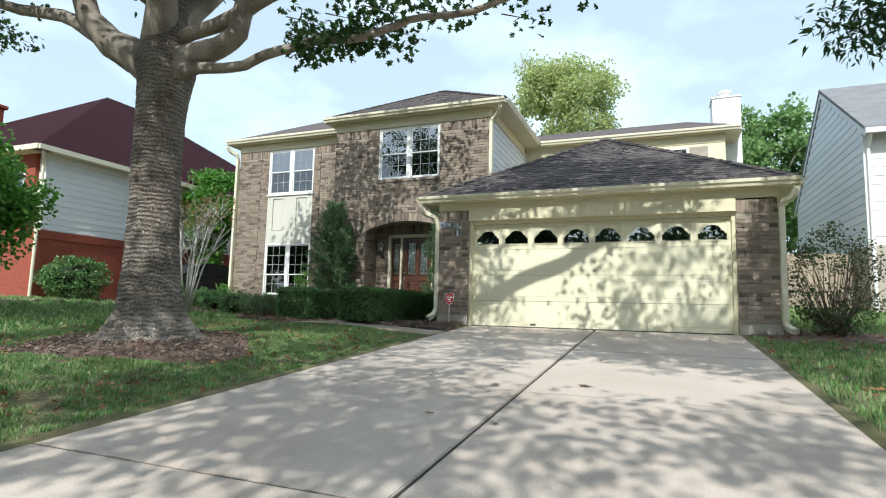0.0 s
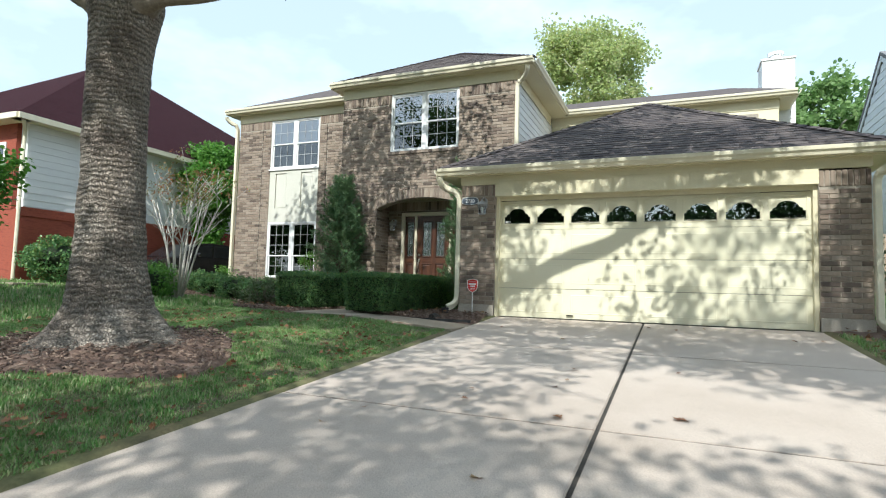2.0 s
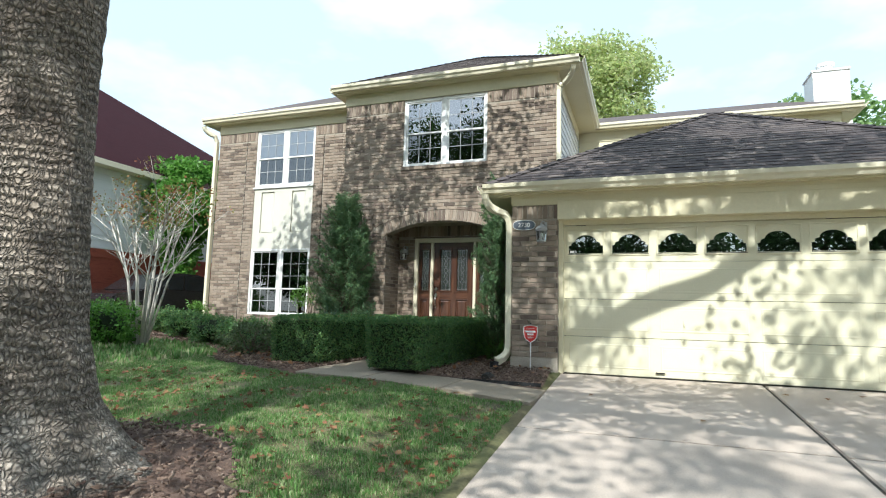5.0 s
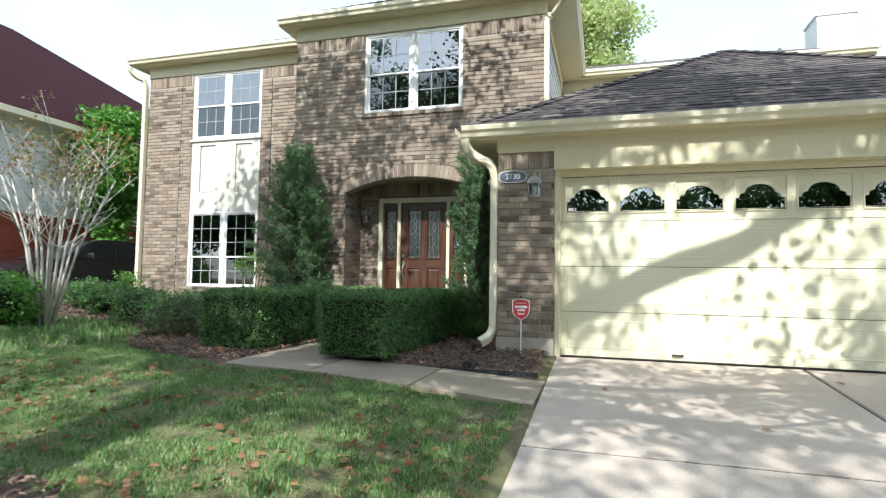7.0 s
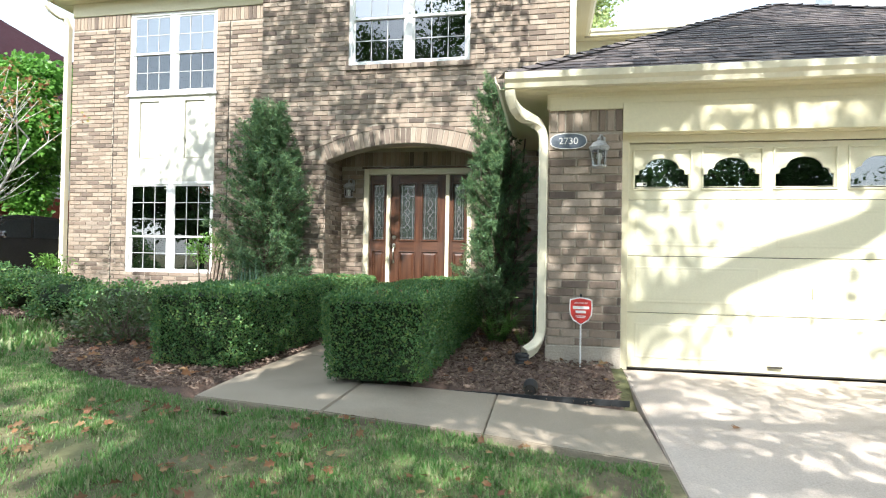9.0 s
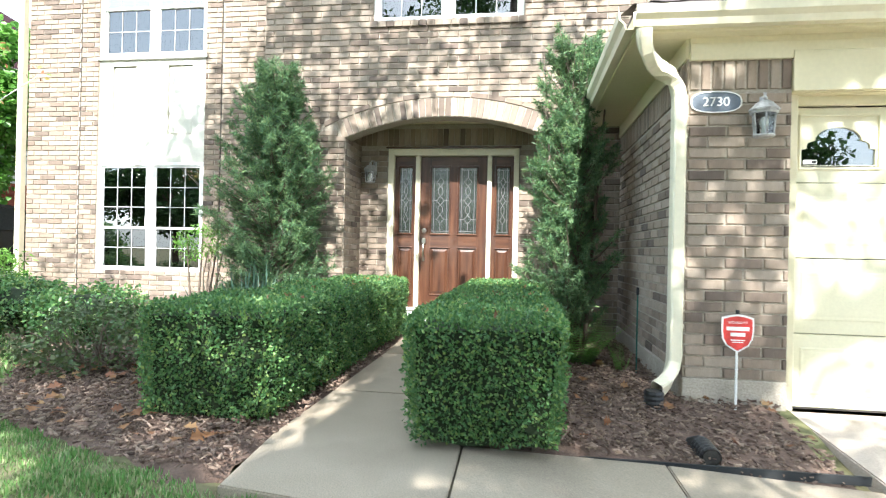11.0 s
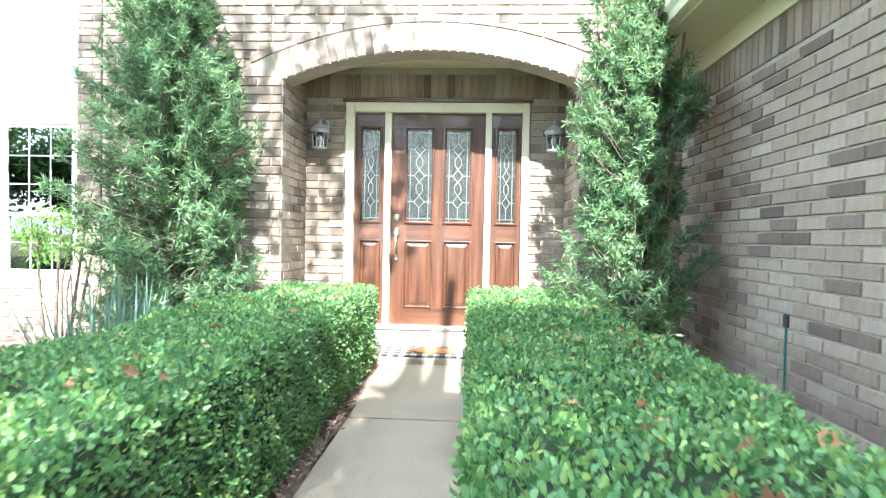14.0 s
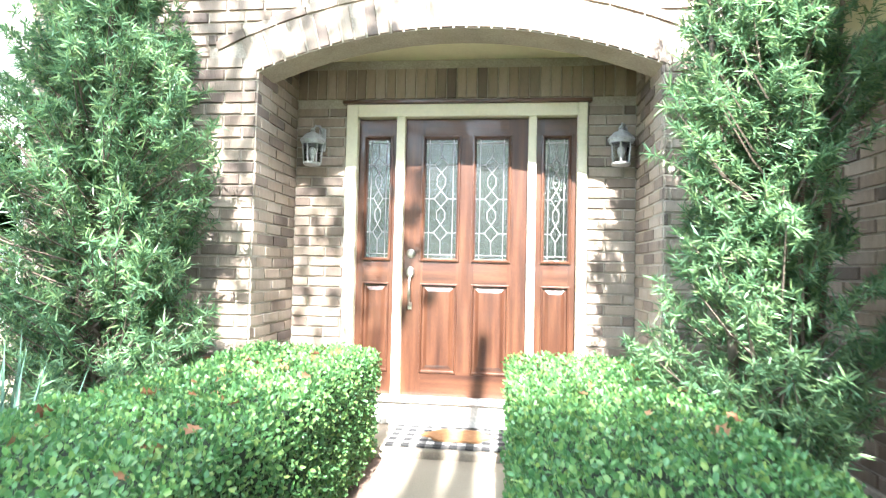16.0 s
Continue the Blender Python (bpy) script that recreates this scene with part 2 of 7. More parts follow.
def ground_z(x, y):
    """Height of the lawn and of the far ground."""
    dz = max(drive_z(y), -0.35)
    lawn = 0.555 + (min(y, 9.3) - 9.3) * 0.05 if y > -6 else -0.2
    left = dz + 0.015 + (lawn - dz - 0.015) * smooth(0.0, 1.8, -3.68 - x)
    right = dz + 0.015 + max(0, min(y, 19) - 11.1) * 0.07
    z = left if x < -3.68 else right if x > 1.33 else dz - 0.04
    if x > -3.68 and x < 1.33 and y > 11.1:
        z = 0.45
    z += 0.32 * smooth(0.0, 6.0, -10.0 - x)
    z += 0.12 * math.exp(-((x + 5.9) ** 2 + (y - 5.33) ** 2) / 1.0)
    z += 0.012 * noise.noise((x * 1.7, y * 1.7, 0)) + 0.02 * noise.noise((x * 0.4, y * 0.4, 3))
    if -6.9 < x < -3.6 and 9.0 < y < 10.1 and y > np.interp(x, [-6.8, -5.8, -3.7], [9.3, 9.15, 9.03]) or -6.9 < x < -6.1 and 9.9 < y < 14:
        z -= 0.10
    if -5.6 < x < -3.6 and 10.1 <= y < 11.0:
        z -= 0.10 * smooth(-5.6, -4.6, x) * smooth(11.0, 10.2, y)
    if y < -4.5:
        z = z + (-0.32 - z) * smooth(-4.5, -5.5, y) if y > -5.5 else -0.32
    return z


def spans(a, b, step):
    return list(np.arange(a, b, step))


gx = [-420, -200, -100, -60, -40, -30, -24] + spans(-20, -12, 0.8) + spans(-12, -3.7, 0.3) + [-3.69, -3.66] + spans(-3.2, 1.3, 0.9) + [1.31, 1.34] + spans(1.6, 6, 0.4) + [7, 9, 12, 18, 26, 40, 60, 100, 200, 420]
gy = [-420, -200, -100, -60, -40, -30, -20, -12, -9] + spans(-6, 15, 0.3) + [16, 17, 18, 19, 20, 22, 25, 30, 40, 60, 100, 200, 420]
gv = [(x, y, ground_z(x, y)) for y in gy for x in gx]
gf = [(j * len(gx) + i, j * len(gx) + i + 1, (j + 1) * len(gx) + i + 1, (j + 1) * len(gx) + i) for j in range(len(gy) - 1) for i in range(len(gx) - 1)]
ground = structure(link("ground", gv, gf, M_GROUND, smooth=True), "soil under a patchy green lawn with worn earth", "ground")

# driveway slabs
drive = structure(new("driveway"), "pale concrete driveway of slabs with dark joints", "driveway")
joint_bm = bmesh.new()
for xa, xb in ((-3.68, -1.165), (-1.135, 1.33)):
    for ya, yb in ((-4.6, -1.5), (-1.488, 2.59), (2.602, 5.25), (5.262, 8.19), (8.202, 11.16)):
        bm = bmesh.new()
        vs = [bm.verts.new((x, y, drive_z(min(y, 11.1)) + dz)) for dz in (-0.12, 0.0) for x, y in ((xa, ya), (xb, ya), (xb, yb), (xa, yb))]
        for q in ((0, 3, 2, 1), (4, 5, 6, 7), (0, 1, 5, 4), (1, 2, 6, 5), (2, 3, 7, 6), (3, 0, 4, 7)):
            bm.faces.new([vs[i] for i in q])
        bmesh.ops.bevel(bm, geom=[e for e in bm.edges if min(v.co.z - drive_z(min(v.co.y, 11.1)) for v in e.verts) > -0.01], offset=0.008, segments=2, affect="EDGES")
        part("slab", bm, M_CONCRETE, drive)
for xa, xb, ya, yb in ((-1.165, -1.135, -4.6, 11.1),):
    vs = [joint_bm.verts.new((x, y, drive_z(y) - 0.016)) for x, y in ((xa, ya), (xb, ya), (xb, yb), (xa, yb))]
    joint_bm.faces.new(vs)
part("joint_strip", joint_bm, M_JOINT, drive, "dark filler in the long joint")
for yj in (-1.494, 2.596, 5.256, 8.196):
    bm = bmesh.new()
    for xa, xb in ((-3.66, -1.17), (-1.13, 1.31)):
        n = 60
        edge_pts = [(xa + (xb - xa) * k / n, yj, 0.0045 + 0.004 * noise.noise((xa + k * 0.37, yj, 1.0))) for k in range(n + 1)]
        lo_ = [bm.verts.new((x, y - w, drive_z(y - w) - 0.003)) for x, y, w in edge_pts]
        hi_ = [bm.verts.new((x, y + w, drive_z(y + w) - 0.003)) for x, y, w in edge_pts]
        for k in range(n):
            bm.faces.new((lo_[k], lo_[k + 1], hi_[k + 1], hi_[k]))
    part("joint_strip", bm, M_JOINT, drive)

# street, seen by reflection only
structure(part("road", boxes((-150, 150, -14.0, -6.0, -0.5, -0.30)), M_ASPHALT), "grey asphalt street", "road")


# ---- house shell ----
GF, MF, LF, DF, RF = 11.1, 13.81, 14.72, 14.51, 17.9       # fronts: garage, main bay, left wing, door wall, rear wing
GX0, GX1, MX0, MX1, LX0 = -4.38, 1.95, -8.88, -4.11, -13.28
TOP = 6.05
AXC, AHALF, AR, AZC = -6.50, 1.27, 3.30, -0.01             # entry arch: centre, half width, radius, centre height


def arch_z(x, r=AR):
    return AZC + math.sqrt(max(0.01, r * r - (x - AXC) ** 2))


def slab_wall(name, cols, front, back, label, axis="y", mat_=None):
    """A wall out of upright strips: cols of (u0, u1, [(lo at u0, lo at u1, hi at u0, hi at u1)])."""
    bm = bmesh.new()
    place = (lambda u, v, d: (u, d, v)) if axis == "y" else (lambda u, v, d: (d, u, v))
    for u0, u1, runs in cols:
        for a0, a1, b0, b1 in runs:
            prism(bm, [(u0, a0), (u1, a1), (u1, b1), (u0, b0)], place, front, back)
    return structure(part(name, bm, mat_ or M_MORTAR), label, "wall")


MB = 0.006   # mortar set back from the brick faces
full = lambda lo, hi: (lo, lo, hi, hi)
W2 = (-7.43, -5.55, 4.50, 6.0)
acols = [(MX0, AXC - AHALF, [full(0.3, TOP)])]
ax = np.linspace(AXC - AHALF, AXC + AHALF, 25)
for a, b in zip(ax, ax[1:]):
    acols.append((a, b, [(arch_z(a), arch_z(b), 4.4, 4.4)]))
acols += [(AXC - AHALF, W2[0], [full(4.4, TOP)]), (W2[0], W2[1], [full(4.4, W2[2]), full(W2[3], TOP)]), (W2[1], AXC + AHALF, [full(4.4, TOP)]),
          (AXC + AHALF, MX1, [full(0.3, TOP)])]
wall_main = slab_wall("wall_main_front", acols, MF + MB, MF + 0.24, "mixed tan and brown brick front wall with an arched entry")
W1 = (-12.05, -10.28, 4.50, 6.0)
W0 = (-12.05, -10.28, 1.20, 2.88)
wall_left = slab_wall("wall_left_wing", [(LX0, W1[0], [full(0.3, TOP)]), (W1[0], W1[1], [full(0.3, 1.2), full(6.0, TOP)]), (W1[1], MX0 + 0.3, [full(0.3, TOP)])],
                      LF + MB, LF + 0.24, "tan and brown brick wall of the left wing")
wall_bay_side = slab_wall("wall_bay_side", [(MF + 0.24, LF + 0.2, [full(0.3, TOP)])], MX0 + MB, MX0 + 0.2, "short brick return wall", "x")
wall_left_side = slab_wall("wall_left_side", [(LF + 0.24, 24, [full(0.3, TOP)])], LX0 + MB, LX0 + 0.2, "brick side wall", "x")
GD = (-3.69, 1.25, 0.57, 2.69)
wall_garage = slab_wall("wall_garage_front", [(GX0, GD[0] - 0.02, [full(0.3, 3.03)]), (GD[1] + 0.05, GX1, [full(0.3, 2.95)])], GF + MB, GF + 0.24,
                        "brick piers beside the garage door")
wall_garage_side = slab_wall("wall_garage_side", [(GF + 0.24, MF, [full(0.3, 3.03)])], GX0 + MB, GX0 + 0.22, "brick side wall of the garage", "x")
slab_wall("wall_garage_right", [(GF + 0.24, RF, [full(0.3, 3.0)])], GX1 - 0.2, GX1 - MB, "brick side wall of the garage", "x")
wall_porch = slab_wall("wall_porch_back", [(-7.95, -7.372, [full(0.3, 3.45)]), (-7.372, -5.577, [full(3.03, 3.45)]), (-5.577, -5.05, [full(0.3, 3.45)])], DF + MB, DF + 0.2,
                       "brick wall round the front door")
wall_porch_l = slab_wall("wall_porch_left", [(MF + 0.24, DF + MB, [full(0.3, 3.4)])], AXC - AHALF - 0.2, AXC - AHALF - MB, "brick side of the entry", "x")
wall_porch_r = slab_wall("wall_porch_right", [(MF + 0.24, DF + MB, [full(0.3, 3.4)])], AXC + AHALF + MB, AXC + AHALF + 0.2, "brick side of the entry", "x")
structure(part("ceiling_porch", boxes((-7.95, -5.05, MF + 0.24, DF + 0.1, 3.36, 3.42)), M_TRIM), "cream painted entry ceiling", "ceiling")
slab_wall("wall_rear_wing", [(MX1, 1.85, [full(3.0, 6.1)])], RF, RF + 0.2, "cream boarded rear wall above the garage roof", mat_=M_TRIM)
slab_wall("wall_rear_right", [(RF + 0.2, 24, [full(0.5, 6.1)])], 1.65, 1.85, "cream side wall", "x", mat_=M_TRIM)
slab_wall("wall_back", [(LX0, 1.85, [full(0.3, 6.1)])], 24, 24.2, "plain back wall")
# unseen inside, coloured near-black in place of unlit rooms
slab_wall("wall_inner", [(-13, 1.6, [full(0.3, 6.0)])], 17.95 + 0.6, 18.7, "plain inner wall, near-black for the unlit room", mat_=M_DARK)
structure(part("floor_upper", boxes((LX0 + 0.2, MX1 - 0.2, 14.97, 24, 3.5, 3.6), (-8.6, -4.35, 14.1, 14.97, 3.5, 3.6)), M_DARK), "upper floor, near-black for the unlit room", "floor")
structure(part("ceiling_upper", boxes((LX0 + 0.2, MX1 - 0.2, 14.97, 24, 6.08, 6.12), (-8.6, -4.35, 14.1, 14.97, 6.08, 6.12)), M_DARK), "plain ceiling, near-black for the unlit room", "ceiling")
structure(part("wall_garage_inside", boxes((GX0 + 0.3, GX1 - 0.3, 13.4, 13.5, 0.3, 3.0)), M_DARK), "garage back wall, near-black for the unlit inside", "wall")


# ---- roofs and eaves ----
def roof_slab(name, corners, thick, mat_, label):
    """A sloping roof plane with thickness, from its corners in order."""
    bm = bmesh.new()
    top = [bm.verts.new(c) for c in corners]
    low = [bm.verts.new((c[0], c[1], c[2] - thick)) for c in corners]
    bm.faces.new(top)
    bm.faces.new(low[::-1])
    k = len(corners)
    for i in range(k):
        bm.faces.new((top[i], low[i], low[(i + 1) % k], top[(i + 1) % k]))
    return structure(part(name, bm, mat_), label, "roof")


GE_Y, GE_Z, GE_X0, GE_X1 = 10.95, 3.31, -4.78, 2.27           # garage eave: front edge, height, ends
HIP = (-1.22, 14.45, 5.32)                                    # top of the garage hip
ME_Y, ME_Z, ME_X0, ME_X1 = 13.57, 6.42, -9.10, -3.66
LE_Y, LE_X0 = 14.48, -13.62
RE_Y, RE_X1 = 17.68, 2.22
APEX = (-6.38, 16.05, 7.88)
roof_garage = roof_slab("roof_garage_front", [(GE_X0, GE_Y, GE_Z), (GE_X1, GE_Y, GE_Z), HIP], 0.03, M_SHINGLES, "weathered brown asphalt shingle hip roof")
roof_slab("roof_garage_left", [(GE_X0, GE_Y, GE_Z), HIP, (-1.22, 17.9, 5.32), (GE_X0, 17.9, GE_Z)], 0.03, M_SHINGLES, "brown asphalt shingle roof")
roof_slab("roof_garage_right", [(GE_X1, GE_Y, GE_Z), (GE_X1, 17.9, GE_Z), (-1.22, 17.9, 5.32), HIP], 0.03, M_SHINGLES, "brown asphalt shingle roof")
roof_main = roof_slab("roof_main_front", [(ME_X0, ME_Y, ME_Z), (ME_X1, ME_Y, ME_Z), APEX], 0.03, M_SHINGLES, "dark brown shingle hip roof")
roof_slab("roof_main_right", [(ME_X1, ME_Y, ME_Z), (ME_X1, 21, ME_Z), (-6.38, 21, 7.88), APEX], 0.03, M_SHINGLES, "dark brown shingle roof")
roof_slab("roof_main_left", [(ME_X0, ME_Y, ME_Z), APEX, (-6.38, 21, 7.88), (ME_X0, 21, ME_Z)], 0.03, M_SHINGLES, "dark brown shingle roof")
roof_slab("roof_left_front", [(LE_X0, LE_Y, ME_Z), (ME_X0 + 0.3, LE_Y, ME_Z), (ME_X0 + 0.3, 17.0, 7.75), (-11.0, 17.0, 7.75)], 0.03, M_SHINGLES, "dark brown shingle roof")
roof_slab("roof_left_side", [(LE_X0, LE_Y, ME_Z), (-11.0, 17.0, 7.75), (-11.0, 21, 7.75), (LE_X0, 24, ME_Z)], 0.03, M_SHINGLES, "dark brown shingle roof")
roof_slab("roof_rear_front", [(ME_X1 - 1.0, RE_Y, ME_Z), (RE_X1, RE_Y, ME_Z), (0.9, 19.9, 7.35), (ME_X1 - 1.0, 19.9, 7.35)], 0.03, M_SHINGLES, "dark brown shingle roof")
roof_slab("roof_rear_right", [(RE_X1, RE_Y, ME_Z), (RE_X1, 24, ME_Z), (0.9, 22, 7.35), (0.9, 19.9, 7.35)], 0.03, M_SHINGLES, "dark brown shingle roof")


def eave(name, a, b, wall, out, label, z=None, frieze=0.2, trim=(0.0, 0.0), corner=0.0):
    """Frieze, soffit, fascia and gutter along a straight eave from a to b (x, y); out is the outward way."""
    z = z if z is not None else ME_Z
    ob = structure(new(name), label, "eave")
    a, b, o = Vector((*a, 0)), Vector((*b, 0)), Vector((*out, 0)).normalized()
    d = (b - a).normalized()
    depth = abs((Vector((*wall, 0)) - a).dot(o))

    def run(poly, nm, mat_, ext=0.0, ends=(0.0, 0.0)):
        bm = bmesh.new()
        n = len(poly)
        s = [bm.verts.new(a - d * (ext - ends[0]) + o * u + Vector((0, 0, z + v))) for u, v in poly]
        e = [bm.verts.new(b + d * (ext - ends[1]) + o * u + Vector((0, 0, z + v))) for u, v in poly]
        for i in range(n):
            bm.faces.new((s[i], s[(i + 1) % n], e[(i + 1) % n], e[i]))
        bm.faces.new(s)
        bm.faces.new(e[::-1])
        part(nm, bm, mat_, ob)
    run([(-0.005, -0.03), (-0.03, -0.03), (-0.03, -0.17), (-0.005, -0.17)], "fascia", M_TRIM)
    run([(-0.03, -0.150), (-depth + 0.001, -0.150), (-depth + 0.001, -0.166), (-0.03, -0.166)], "soffit", M_TRIM, 0.0, (corner, 0.0))
    # K-style gutter with an open top and a rolled lip
    g = [(0.0, -0.025), (0.0, -0.145), (0.055, -0.145), (0.068, -0.105), (0.098, -0.075), (0.105, -0.02), (0.112, -0.02), (0.112, -0.032), (0.107, -0.078), (0.076, -0.109), (0.062, -0.150), (-0.004, -0.150), (-0.004, -0.025)]
    run(g, "gutter", M_GUTTER, 0.01)
    if frieze:
        run([(-depth, -0.166), (-depth + 0.022, -0.166), (-depth + 0.022, -0.166 - frieze), (-depth, -0.166 - frieze)], "frieze_board", M_TRIM, 0.0, trim)
    return ob


eave("eave_garage_front", (GE_X0, GE_Y), (GE_X1, GE_Y), (0, GF), (0, -1), "cream painted garage eave with a gutter", GE_Z, 0.11, trim=(0.40, 0.32))
eave("eave_garage_left", (GE_X0, GE_Y), (GE_X0, MF), (GX0, 0), (-1, 0), "cream painted eave with a gutter", GE_Z, 0.14, trim=(0.15, 0.0), corner=0.155)
eave("eave_garage_right", (GE_X1, GE_Y), (GE_X1, 17.9), (GX1, 0), (1, 0), "cream painted eave with a gutter", GE_Z, 0.14, trim=(0.15, 0.0), corner=0.155)
eave("eave_main_front", (ME_X0, ME_Y), (ME_X1, ME_Y), (0, MF), (0, -1), "cream painted main eave with a gutter", None, 0.25, trim=(0.22, 0.45))
eave("eave_main_left", (ME_X0, ME_Y), (ME_X0, LE_Y + 0.1), (MX0, 0), (-1, 0), "cream painted eave with a gutter", None, 0.25, trim=(0.24, 0.0), corner=0.245)
eave("eave_main_right", (ME_X1, ME_Y), (ME_X1, RE_Y), (MX1, 0), (1, 0), "cream painted eave with a gutter", None, 0.25, trim=(0.24, 0.0), corner=0.245)
eave("eave_left_front", (LE_X0, LE_Y), (ME_X0 + 0.1, LE_Y), (0, LF), (0, -1), "cream painted left wing eave with a gutter", None, 0.25, trim=(0.34, 0.3))
eave("eave_left_side", (LE_X0, LE_Y), (LE_X0, 24), (LX0, 0), (-1, 0), "cream painted eave", None, 0.25, trim=(0.24, 0.0), corner=0.245)
eave("eave_rear_front", (ME_X1, RE_Y), (RE_X1, RE_Y), (0, RF), (0, -1), "cream painted rear eave with a gutter", None, 0.25, trim=(0.46, 0.37))
eave("eave_rear_right", (RE_X1, RE_Y), (RE_X1, 24), (1.85, 0), (1, 0), "cream painted eave", None, 0.25, trim=(0.22, 0.0), corner=0.225)

# header boards over the garage door and its jambs
hdr = structure(new("garage_trim"), "cream painted boards framing the garage door", "trim")
part("header_board", boxes((GD[0] - 0.024, GD[1] + 0.052, GF - 0.034, GF - 0.0225, 2.76, 3.036), bevel=0.004), M_TRIM, hdr)
part("upper_board", boxes((GX0, GX1, GF - 0.0265, GF + 0.02, 2.985, 3.105), bevel=0.004), M_TRIM, hdr)
part("header_soffit", boxes((GD[0] - 0.02, GD[1] + 0.05, GF + 0.022, GF + 0.24, 2.755, 2.80)), M_TRIM, hdr)
part("jamb", boxes((GD[0] - 0.018, GD[0] + 0.045, GF + 0.05, GF + 0.2, 0.57, 2.755), bevel=0.004), M_TRIM, hdr)
part("jamb", boxes((GD[1] - 0.015, GD[1] + 0.048, GF + 0.05, GF + 0.2, 0.57, 2.755), bevel=0.004), M_TRIM, hdr)
part("head_stop", boxes((GD[0] + 0.045, GD[1] - 0.015, GF + 0.09, GF + 0.13, 2.69, 2.755), bevel=0.003), M_TRIM, hdr)


part("header_backing", boxes((GD[0] - 0.02, GD[1] + 0.05, GF - 0.0215, GF + 0.02, 2.76, 2.984)), M_TRIM, hdr)
structure(part("corner_soffit", boxes((MX1 + 0.002, ME_X1 + 0.02, RE_Y + 0.001, RF + 0.03, ME_Z - 0.164, ME_Z - 0.151)), M_TRIM), "cream painted soffit in the inner corner", "soffit")
structure(part("corner_frieze", boxes((MX1 + 0.002, ME_X1 + 0.459, RF - 0.022, RF + 0.03, ME_Z - 0.42, ME_Z - 0.166)), M_TRIM), "cream painted board in the inner corner", "trim")
